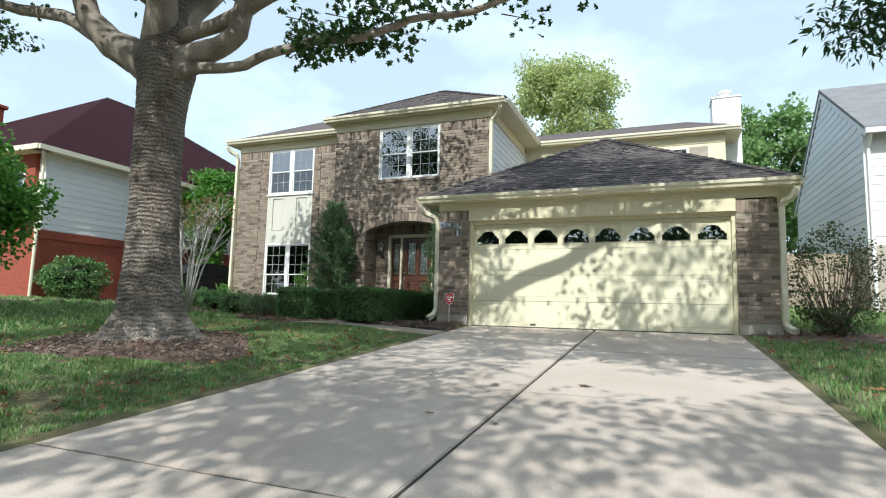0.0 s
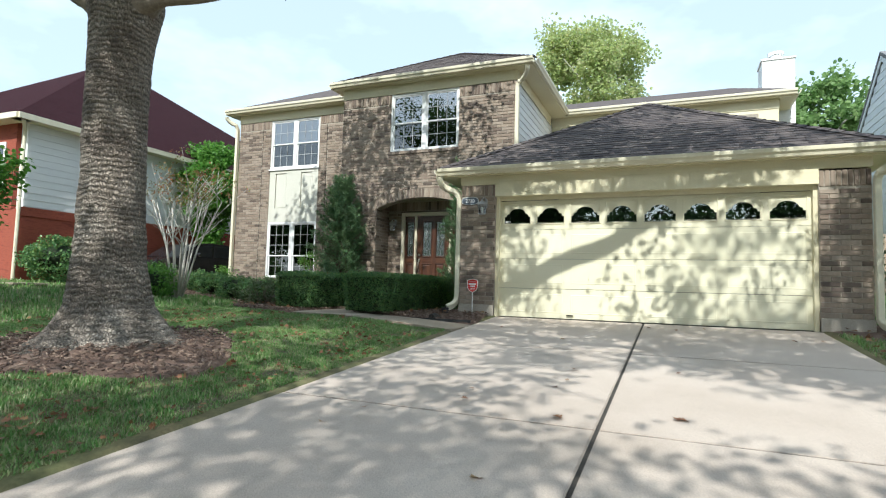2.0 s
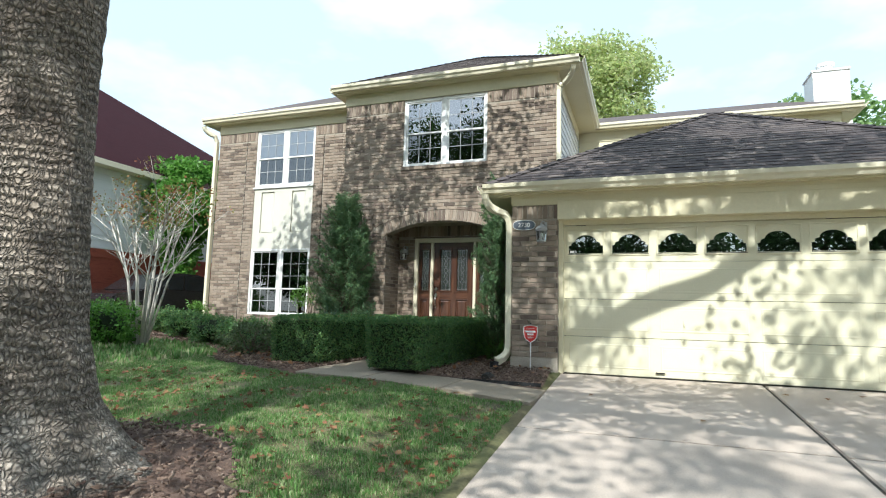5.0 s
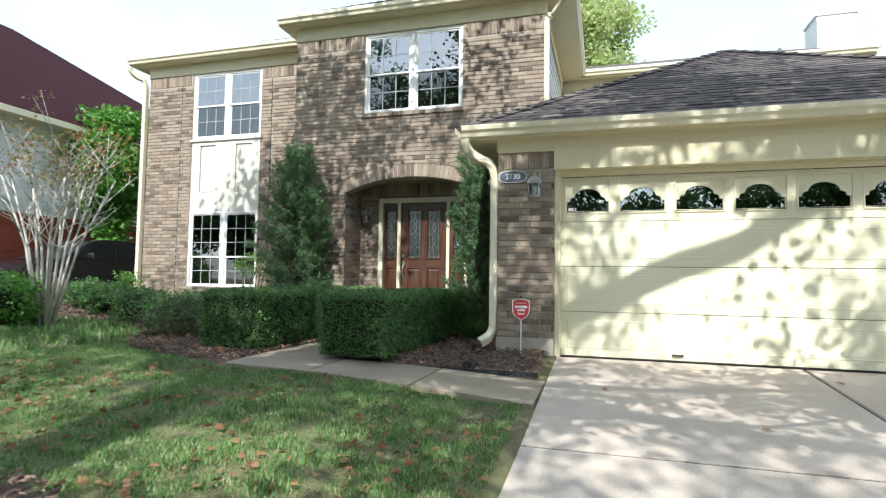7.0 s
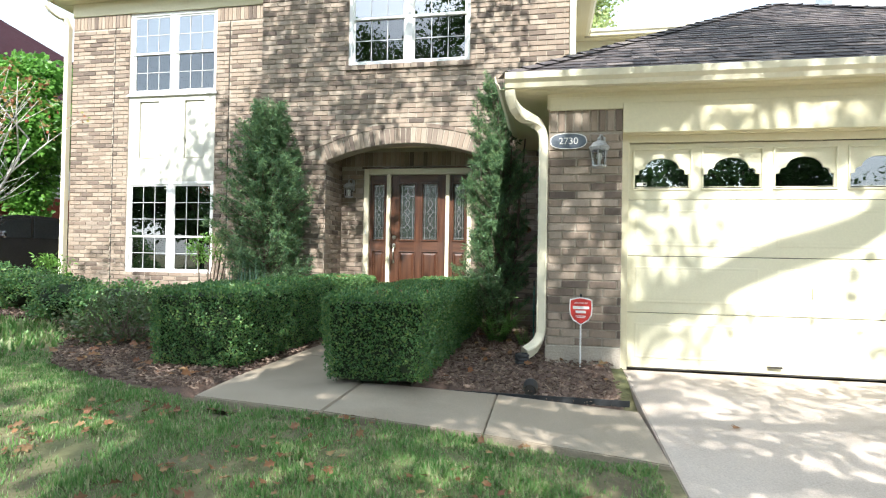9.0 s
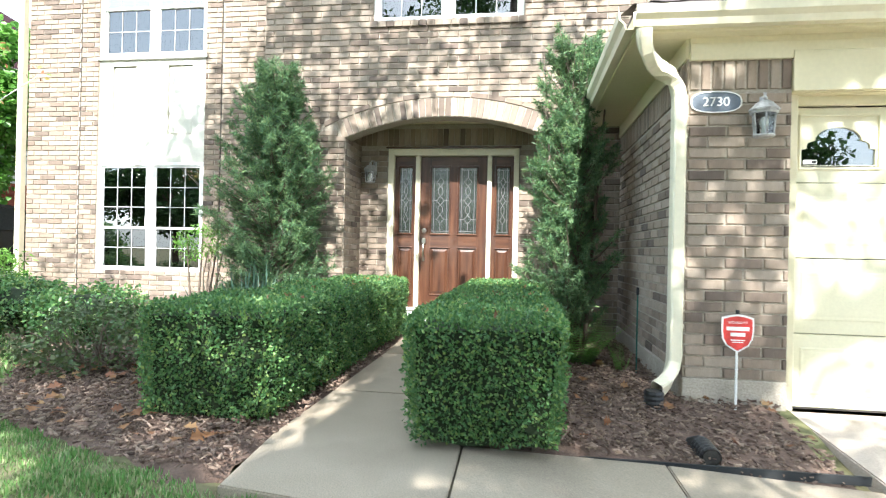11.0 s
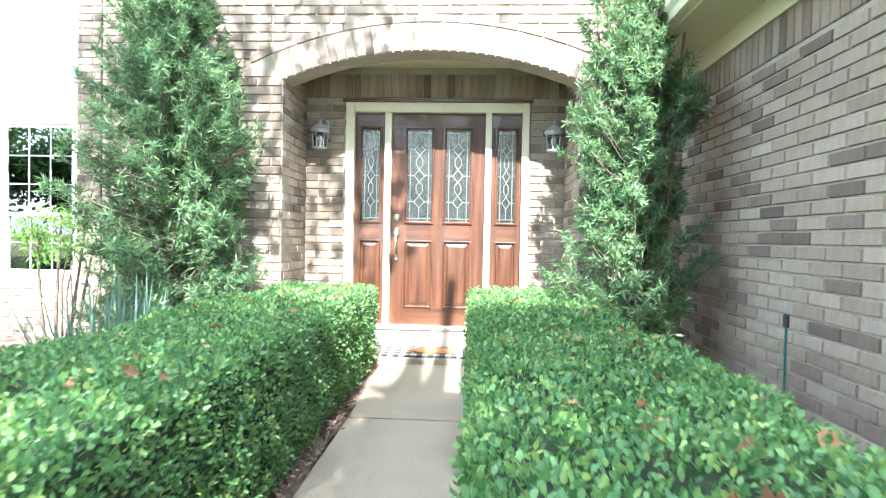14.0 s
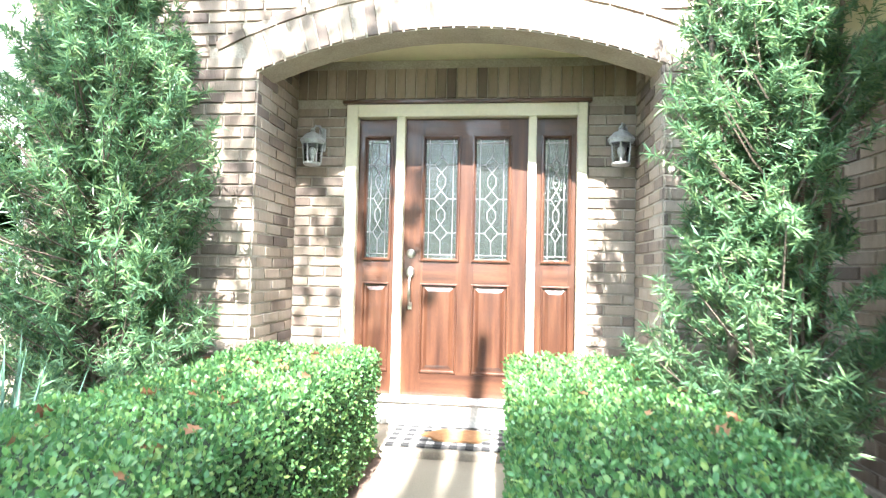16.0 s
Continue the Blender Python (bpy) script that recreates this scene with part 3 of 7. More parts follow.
# ---- garage door ----
def garage_door():
    x0, x1, z0, z1 = GD
    y = GF + 0.14
    door = structure(new("garage_door"), "closed pale yellow sectional garage door with small shaped windows", "garage door")
    h, w = (z1 - z0) / 4, (x1 - x0 - 0.03) / 8
    xs = x0 + 0.05
    w = (x1 - 0.02 - xs) / 8
    for r in range(4):
        za, zb = z0 + r * h + 0.012 * (r == 0), z0 + (r + 1) * h - 0.006
        if r == 3:
            holes = []
            bm = bmesh.new()
            hz0, hz1 = za + 0.10, zb - 0.055
            box(bm, xs - 0.01, x1 - 0.01, y, y + 0.04, za, hz0)
            box(bm, xs - 0.01, x1 - 0.01, y, y + 0.04, hz1, zb)
            for c in range(9):
                xa = xs + c * w - 0.052 if c else xs - 0.01
                xb = xs + c * w + 0.052 if c < 8 else x1 - 0.01
                box(bm, xa, xb, y, y + 0.04, hz0, hz1)
            sec = part("section", bm, M_DOORPAINT, door)
            for c in range(8):
                cx = xs + (c + 0.5) * w
                hw, hh = w / 2 - 0.052, hz1 - hz0
                # stepped arch light cut from a panel
                half = [(hw - 0.012, 0.135), (0.82 * hw, 0.139), (0.80 * hw, 0.172), (0.73 * hw, 0.186)]
                half += [(0.60 * hw * math.cos(a), 0.190 + 0.10 * math.sin(a)) for a in np.linspace(0.05, math.pi / 2, 8)]
                prof = [(-hw + 0.012, 0.02), (hw - 0.012, 0.02)] + half + [(-u, v) for u, v in half[-2::-1]]
                outer = [(-hw, 0), (hw, 0), (hw, hh), (-hw, hh)]
                bm = bmesh.new()
                # ring between the pane outline and the panel's edge, by angle
                k = len(prof)
                cz = 0.115 + 1e-4
                def edge(px, pz):
                    dx, dz = px, pz - cz
                    s_ = min([(hw if dx > 0 else -hw) / dx if abs(dx) > 1e-6 else 9e9, ((hh - cz) if dz > 0 else -cz) / dz if abs(dz) > 1e-6 else 9e9])
                    return px + dx * (s_ - 1), pz + dz * (s_ - 1)
                pts_in = prof
                pts_out = [edge(*p) for p in prof]
                vi = [bm.verts.new((cx + u, y + 0.012, hz0 + v)) for u, v in pts_in]
                vo = [bm.verts.new((cx + u, y + 0.008, hz0 + v)) for u, v in pts_out]
                vb = [bm.verts.new((cx + u, y + 0.035, hz0 + v)) for u, v in pts_in]
                for i in range(k):
                    j = (i + 1) % k
                    bm.faces.new((vi[i], vi[j], vo[j], vo[i]))
                    bm.faces.new((vi[i], vb[i], vb[j], vi[j]))
                    (ua, wa), (ub, wb) = pts_out[i], pts_out[j]
                    if abs(ua - ub) > 1e-4 and abs(wa - wb) > 1e-4:
                        cu = ua if abs(abs(ua) - hw) < 1e-5 else ub
                        cw = wa if min(abs(wa), abs(wa - hh)) < 1e-5 else wb
                        bm.faces.new((vo[i], vo[j], bm.verts.new((cx + cu, y + 0.008, hz0 + cw))))
                lite = part("window_surround", bm, M_DOORPAINT, sec)
                bm = bmesh.new()
                for (xa, xb, zc, zd) in ((-hw - 0.012, hw + 0.012, -0.012, 0.004), (-hw - 0.012, hw + 0.012, hh - 0.004, hh + 0.012), (-hw - 0.012, -hw + 0.004, 0.004, hh - 0.004), (hw - 0.004, hw + 0.012, 0.004, hh - 0.004)):
                    box(bm, cx + xa, cx + xb, y - 0.012, y + 0.01, hz0 + zc, hz0 + zd, bevel=0.003)
                part("moulding", bm, M_DOORPAINT, sec)
                bm = bmesh.new()
                prism(bm, prof, lambda u, v, d, cx=cx: (cx + u, d, hz0 + v), y + 0.026, y + 0.030)
                pane = part("pane", bm, M_GLASS, sec)
                pane.visible_shadow = False
                if c == 0:
                    part("sticker", boxes((cx - hw + 0.03, cx - hw + 0.12, y + 0.020, y + 0.024, hz0 + 0.032, hz0 + 0.062)), M_WHITE, sec, "small white sticker")
                    part("sticker_print", boxes((cx - hw + 0.085, cx - hw + 0.112, y + 0.018, y + 0.0195, hz0 + 0.038, hz0 + 0.056)), M_DARK, sec)
        else:
            bm = bmesh.new()
            box(bm, xs - 0.01, x1 - 0.01, y, y + 0.04, za, zb, bevel=0.004)
            sec = part("section", bm, M_DOORPAINT, door)
            for c in range(8):
                if c % 2:
                    continue
                xa, xb = xs + c * w + 0.07, xs + (c + 2) * w - 0.07
                bm = bmesh.new()
                loops = []
                for dx, dy in ((0, 0.001), (0.012, 0.005), (0.03, 0.003), (0.045, -0.004)):
                    loops.append([bm.verts.new((px, y - dy if dy > 0 else y + dy, pz)) for px, pz in ((xa + dx, za + 0.09 + dx), (xb - dx, za + 0.09 + dx), (xb - dx, zb - 0.09 - dx), (xa + dx, zb - 0.09 - dx))])
                for l0, l1 in zip(loops, loops[1:]):
                    for i in range(4):
                        bm.faces.new((l0[i], l0[(i + 1) % 4], l1[(i + 1) % 4], l1[i]))
                bm.faces.new(loops[-1])
                part("raised_panel", bm, M_DOORPAINT, sec)
    part("bottom_seal", boxes((xs - 0.01, x1 - 0.01, y + 0.002, y + 0.038, z0 + 0.0, z0 + 0.012)), M_JOINT, door, "black rubber seal")
    part("handle", boxes((-2.06, -2.045, y - 0.03, y - 0.015, 1.28, 1.36), (-2.06, -2.045, y - 0.016, y, 1.28, 1.29), (-2.06, -2.045, y - 0.016, y, 1.35, 1.36)), M_GUTTER, door)
    part("step_plate", boxes((-2.42, -2.30, y - 0.03, y, 0.635, 0.65)), M_JOINT, door)


garage_door()


# ---- windows ----
def window(name, x0, x1, z0, z1, wall_y, rail, rows_up, rows_low, label, sill=False, curtain=False):
    """A pair of hung sashes in one white frame; rail is the height of the meeting rail."""
    win = structure(new(name), label, "window")
    y = wall_y + 0.02
    f = 0.05
    xm = (x0 + x1) / 2
    part("window_frame", boxes((x0, x1, y, y + 0.09, z0, z0 + f), (x0, x1, y, y + 0.09, z1 - f, z1), (x0, x0 + f, y, y + 0.09, z0 + f, z1 - f), (x1 - f, x1, y, y + 0.09, z0 + f, z1 - f),
                               (xm - 0.055, xm + 0.055, y + 0.005, y + 0.085, z0 + f, z1 - f)), M_WHITE, win)
    for a, b in ((x0 + f, xm - 0.055), (xm + 0.055, x1 - f)):
        for low, (za, zb, n, dy) in enumerate(((rail, z1 - f, rows_up, 0.022), (z0 + f, rail + 0.03, rows_low, 0.048))):
            s = 0.032
            sash = part("sash", boxes((a, b, y + dy, y + dy + 0.025, za, za + s), (a, b, y + dy, y + dy + 0.025, zb - s, zb), (a, a + s, y + dy, y + dy + 0.025, za + s, zb - s), (b - s, b, y + dy, y + dy + 0.025, za + s, zb - s)), M_WHITE, win)
            pane = part("pane", boxes((a + s, b - s, y + dy + 0.011, y + dy + 0.014, za + s, zb - s)), M_SCREENED if low else M_COATED, sash)
            pane.visible_shadow = False
            for k in (1, 2):
                xx = a + s + (b - a - 2 * s) * k / 3
                part("muntin", boxes((xx - 0.0055, xx + 0.0055, y + dy + 0.004, y + dy + 0.009, za + s, zb - s)), M_GRID, sash)
            for k in range(1, n):
                zz = za + s + (zb - za - 2 * s) * k / n
                part("muntin", boxes((a + s, b - s, y + dy + 0.0035, y + dy + 0.0085, zz - 0.0055, zz + 0.0055)), M_GRID, sash)
    if sill:
        for k in range(19):
            xx = x0 - 0.04 + k * (x1 - x0 + 0.08) / 19
            part("brick", boxes((xx + 0.004, xx + (x1 - x0 + 0.08) / 19 - 0.004, wall_y - 0.035, wall_y + 0.03, z0 - 0.075, z0 - 0.003)), M_BRICK, win)
    return win


window("window_upper_main", *W2, MF, 5.22, 2, 2, "white double-hung pair of windows with grids", sill=True)
window("window_upper_left", *W1, LF, 5.24, 2, 2, "white double-hung pair of windows with grids")
window("window_lower_left", *W0, LF, 1.86, 3, 2, "tall white double-hung pair of windows with grids")
# near-black walls added behind the glass as the room's shade
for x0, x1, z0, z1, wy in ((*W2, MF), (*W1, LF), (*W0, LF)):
    structure(part("room_shade", boxes((x0 - 0.3, x0 - 0.2, wy + 0.26, wy + 2.5, z0 - 0.5, z1 + 0.05), (x1 + 0.2, x1 + 0.3, wy + 0.26, wy + 2.5, z0 - 0.5, z1 + 0.05), (x0 - 0.3, x1 + 0.3, wy + 2.5, wy + 2.6, z0 - 0.5, z1 + 0.05)), M_DARK), "added near-black walls standing for the unlit room", "wall")
# panelled spandrel between the two left windows
spn = structure(new("spandrel_panel"), "pale painted wooden panel between two windows", "panel")
part("backing", boxes((W1[0], W1[1], LF + 0.062, LF + 0.12, W0[3], W1[2])), M_PANEL, spn)
part("frame_rail", boxes((W1[0], W1[1], LF + 0.02, LF + 0.062, W0[3], W0[3] + 0.42)), M_PANEL, spn)
part("frame_rail", boxes((W1[0], W1[1], LF + 0.02, LF + 0.062, W1[2] - 0.14, W1[2])), M_PANEL, spn)
for xa, xb in ((W1[0], W1[0] + 0.22), (W1[0] + 0.62, W1[1] - 0.62), (W1[1] - 0.22, W1[1])):
    part("stile", boxes((xa, xb, LF + 0.021, LF + 0.062, W0[3] + 0.42, W1[2] - 0.14)), M_PANEL, spn)
for xa, xb in ((W1[0] + 0.22, W1[0] + 0.62), (W1[1] - 0.62, W1[1] - 0.22)):
    part("inset_panel", boxes((xa + 0.02, xb - 0.02, LF + 0.044, LF + 0.062, W0[3] + 0.44, W1[2] - 0.16), bevel=0.006), M_PANEL, spn)
part("ledge", boxes((W1[0] - 0.03, W1[1] + 0.03, LF - 0.02, LF + 0.05, W1[2] - 0.05, W1[2] - 0.005), bevel=0.005), M_WHITE, spn)


# ---- foliage helpers ----
SHAPES = {
    "oval": ([(0, 0, 0), (0.3, -0.36, 0.10), (0.72, -0.33, 0.08), (1, 0, -0.05), (0.72, 0.33, 0.08), (0.3, 0.36, 0.10)], [(0, 1, 2, 3), (0, 3, 4, 5)]),
    "narrow": ([(0, 0, 0), (0.35, -0.5, 0.02), (1, 0, -0.12), (0.35, 0.5, 0.02)], [(0, 1, 2, 3)]),
    "blade": ([(0, -0.5, 0), (0, 0.5, 0), (0.6, 0.38, 0.06), (0.6, -0.38, 0.06), (1, 0, 0.22)], [(0, 1, 2, 3), (3, 2, 4)]),
    "lobed": ([(0, 0, 0), (0.18, -0.10, 0.02), (0.36, -0.40, 0.10), (0.48, -0.16, 0.03), (0.68, -0.46, 0.12), (0.78, -0.15, 0.03), (1, 0, -0.04),
               (0.78, 0.15, 0.03), (0.68, 0.46, 0.12), (0.48, 0.16, 0.03), (0.36, 0.40, 0.10), (0.18, 0.10, 0.02)], [(0, 1, 2, 3, 4, 5, 6), (0, 6, 7, 8, 9, 10, 11)]),
    "chip": ([(0, -0.5, 0), (1, -0.35, 0.05), (1, 0.4, 0.05), (0, 0.5, 0), (0, -0.4, -0.25), (1, -0.3, -0.2), (1, 0.35, -0.2), (0, 0.4, -0.25)], [(0, 1, 2, 3), (0, 4, 5, 1), (3, 2, 6, 7), (1, 5, 6, 2), (0, 3, 7, 4)]),
}
rng = np.random.default_rng(7)


def unit(v):
    return v / np.maximum(np.linalg.norm(v, axis=-1, keepdims=True), 1e-9)


def leaf_mesh(name, at_, way, normal, size, mat_, shape="oval", width=1.0, parent=None, label=""):
    """One mesh of many leaves: base points, directions, face normals and lengths."""
    tv, tf = SHAPES[shape]
    tv = np.array(tv, float)
    n, k = len(at_), len(tv)
    way = unit(np.asarray(way, float))
    side = unit(np.cross(way, normal))
    up = np.cross(side, way)
    size = np.broadcast_to(np.asarray(size, float), (n,))[:, None, None]
    v = np.asarray(at_)[:, None] + size * (tv[None, :, :1] * way[:, None] + width * tv[None, :, 1:2] * side[:, None] + tv[None, :, 2:] * up[:, None])
    per = np.array([len(f) for f in tf])
    loops = (np.concatenate([np.array(f) for f in tf])[None] + k * np.arange(n)[:, None]).ravel()
    starts = np.concatenate([[0], np.cumsum(np.tile(per, n))[:-1]])
    me = bpy.data.meshes.new(name)
    me.vertices.add(n * k)
    me.vertices.foreach_set("co", v.astype(np.float32).ravel())
    me.loops.add(len(loops))
    me.loops.foreach_set("vertex_index", loops.astype(np.int32))
    me.polygons.add(n * len(tf))
    me.polygons.foreach_set("loop_start", starts.astype(np.int32))
    me.update(calc_edges=True)
    me.materials.append(mat_)
    ob = new(name, me)
    adopt(ob, parent)
    if label:
        ob["label"] = label
    return ob


def ball(n, fill=0.0):
    """n points in or near the skin of the unit ball."""
    d = unit(rng.normal(size=(n, 3)))
    return d * (fill + (1 - fill) * rng.random((n, 1)) ** 0.4)


def clumps(centres, radius, per, squash=0.7):
    """Leaf places gathered round twig ends; gives places and directions."""
    c = np.repeat(np.asarray(centres, float), per, axis=0)
    b = ball(len(c)) * np.array([1, 1, squash])
    r = np.broadcast_to(np.asarray(radius, float), (len(centres),)).repeat(per)[:, None]
    way = unit(b + rng.normal(size=b.shape) * 0.6 + np.array([0, 0, -0.25]))
    return c + b * r, way


def face_up(n, tilt=0.6):
    return unit(np.array([0, 0, 1.0]) + rng.normal(size=(n, 3)) * tilt)


def leaf_material(name, colours, translucent=0.35, rough=0.45):
    return material(name, colours, rough, 3, 30, 0.0, pick="island", translucent=translucent, spec=0.4)


M_HEDGE = leaf_material("boxwood_leaf", [(0.055, 0.14, 0.048), (0.085, 0.20, 0.064), (0.13, 0.265, 0.08), (0.08, 0.19, 0.08), (0.21, 0.335, 0.095), (0.102, 0.225, 0.09), (0.29, 0.38, 0.11)], 0.35, 0.36)
# near-black fill behind the leaves: inner shade put into the colour
M_SHADECORE = material("inner_shade_fill", [(0.012, 0.022, 0.008), (0.02, 0.035, 0.012)], 0.95, 6, 40, 0.6)
M_YEW = leaf_material("podocarpus_leaf", [(0.075, 0.16, 0.08), (0.115, 0.22, 0.108), (0.16, 0.28, 0.13), (0.24, 0.35, 0.14), (0.095, 0.19, 0.098)], 0.4, 0.42)
M_OAK = leaf_material("oak_leaf", [(0.025, 0.06, 0.015), (0.04, 0.095, 0.02), (0.055, 0.12, 0.028), (0.035, 0.08, 0.02)], 0.35, 0.45)
M_ASH = leaf_material("ash_leaf", [(0.02, 0.06, 0.02), (0.035, 0.09, 0.03), (0.05, 0.11, 0.03)], 0.35, 0.45)
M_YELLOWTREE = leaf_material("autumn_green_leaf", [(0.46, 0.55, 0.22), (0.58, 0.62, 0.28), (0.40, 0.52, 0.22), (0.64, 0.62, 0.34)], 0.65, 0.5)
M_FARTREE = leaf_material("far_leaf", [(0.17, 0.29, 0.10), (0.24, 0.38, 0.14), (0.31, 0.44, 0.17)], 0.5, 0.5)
M_BRIGHT = leaf_material("bright_shrub_leaf", [(0.08, 0.21, 0.035), (0.13, 0.31, 0.05), (0.19, 0.39, 0.07), (0.065, 0.17, 0.03)], 0.5, 0.4)
M_DULL = leaf_material("dull_shrub_leaf", [(0.065, 0.11, 0.045), (0.095, 0.15, 0.05), (0.12, 0.14, 0.06), (0.07, 0.095, 0.045)], 0.25, 0.5)
M_FERN = leaf_material("fern_frond", [(0.09, 0.22, 0.03), (0.14, 0.30, 0.05), (0.19, 0.36, 0.07)], 0.4, 0.5)
M_IRIS = leaf_material("iris_blade", [(0.06, 0.125, 0.08), (0.09, 0.17, 0.115), (0.13, 0.22, 0.16)], 0.2, 0.5)
M_BROWNLEAF = leaf_material("dry_leaf", [(0.20, 0.085, 0.035), (0.28, 0.14, 0.06), (0.16, 0.065, 0.035), (0.34, 0.22, 0.10), (0.24, 0.10, 0.06)], 0.2, 0.7)
M_CRAPELEAF = leaf_material("crape_leaf", [(0.22, 0.24, 0.06), (0.32, 0.24, 0.08), (0.36, 0.12, 0.07), (0.16, 0.22, 0.05)], 0.4, 0.5)
M_GRASS = leaf_material("grass_blade", [(0.085, 0.20, 0.045), (0.125, 0.27, 0.065), (0.17, 0.32, 0.09), (0.33, 0.36, 0.17), (0.105, 0.24, 0.055), (0.46, 0.44, 0.27), (0.16, 0.31, 0.085), (0.14, 0.28, 0.075)], 0.3, 0.5)
def bark_material(name):
    """Small crinkled plates in level bands, split by upright fissures; the colour is darker where the bump is low."""
    m = material(name, [(0.19, 0.15, 0.12), (0.31, 0.26, 0.21), (0.44, 0.385, 0.325)], 0.95, 2.6, 60, 0.0, spread=0.45)
    n, l = m.node_tree.nodes, m.node_tree.links
    tc, mp, nz, vo = n.new("ShaderNodeTexCoord"), n.new("ShaderNodeMapping"), n.new("ShaderNodeTexNoise"), n.new("ShaderNodeTexVoronoi")
    nz.inputs["Scale"].default_value, nz.inputs["Detail"].default_value = 9.0, 4
    ad = n.new("ShaderNodeMixRGB")
    ad.blend_type = "ADD"
    ad.inputs[0].default_value = 0.10
    mp.inputs["Scale"].default_value = (1.25, 1.25, 0.75)
    l.new(tc.outputs["Object"], ad.inputs[1])
    l.new(tc.outputs["Object"], nz.inputs["Vector"])
    l.new(nz.outputs["Color"], ad.inputs[2])
    l.new(ad.outputs[0], mp.inputs["Vector"])
    vo.feature = "DISTANCE_TO_EDGE"
    vo.inputs["Scale"].default_value = 30.0
    l.new(mp.outputs[0], vo.inputs["Vector"])
    band = n.new("ShaderNodeTexWave")
    band.bands_direction = "Z"
    band.inputs["Scale"].default_value, band.inputs["Distortion"].default_value, band.inputs["Detail"].default_value = 5.5, 7.0, 4.0
    l.new(tc.outputs["Object"], band.inputs["Vector"])
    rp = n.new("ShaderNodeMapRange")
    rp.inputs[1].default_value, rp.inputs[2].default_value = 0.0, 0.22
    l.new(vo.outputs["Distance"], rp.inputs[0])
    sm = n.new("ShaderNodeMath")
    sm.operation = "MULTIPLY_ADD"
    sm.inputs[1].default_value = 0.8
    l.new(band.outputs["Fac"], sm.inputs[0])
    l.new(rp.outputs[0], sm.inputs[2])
    b = n.new("ShaderNodeBump")
    b.inputs["Strength"].default_value, b.inputs["Distance"].default_value = 1.0, 0.03
    l.new(sm.outputs[0], b.inputs["Height"])
    bs = n["Principled BSDF"]
    l.new(b.outputs[0], bs.inputs["Normal"])
    src = bs.inputs["Base Color"].links[0].from_socket
    # crevice darkening goes into the colour, following the bump height
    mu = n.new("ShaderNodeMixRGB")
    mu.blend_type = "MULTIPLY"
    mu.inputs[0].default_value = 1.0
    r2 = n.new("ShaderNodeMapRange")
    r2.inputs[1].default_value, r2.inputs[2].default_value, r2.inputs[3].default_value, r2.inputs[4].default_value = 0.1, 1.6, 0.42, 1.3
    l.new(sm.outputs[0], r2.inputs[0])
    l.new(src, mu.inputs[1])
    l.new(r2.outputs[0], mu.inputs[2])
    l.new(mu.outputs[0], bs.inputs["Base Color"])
    return m


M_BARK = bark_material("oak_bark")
M_LIMB = material("limb_bark", [(0.16, 0.13, 0.10), (0.27, 0.23, 0.185), (0.34, 0.30, 0.25)], 0.9, 3, 40, 0.5, spread=0.4)
M_PALEBARK = material("crape_bark", [(0.52, 0.48, 0.43), (0.68, 0.64, 0.58)], 0.8, 5, 40, 0.2)
M_TWIG = material("brown_twig", [(0.10, 0.075, 0.055), (0.16, 0.125, 0.095)], 0.9, 6, 50, 0.3)


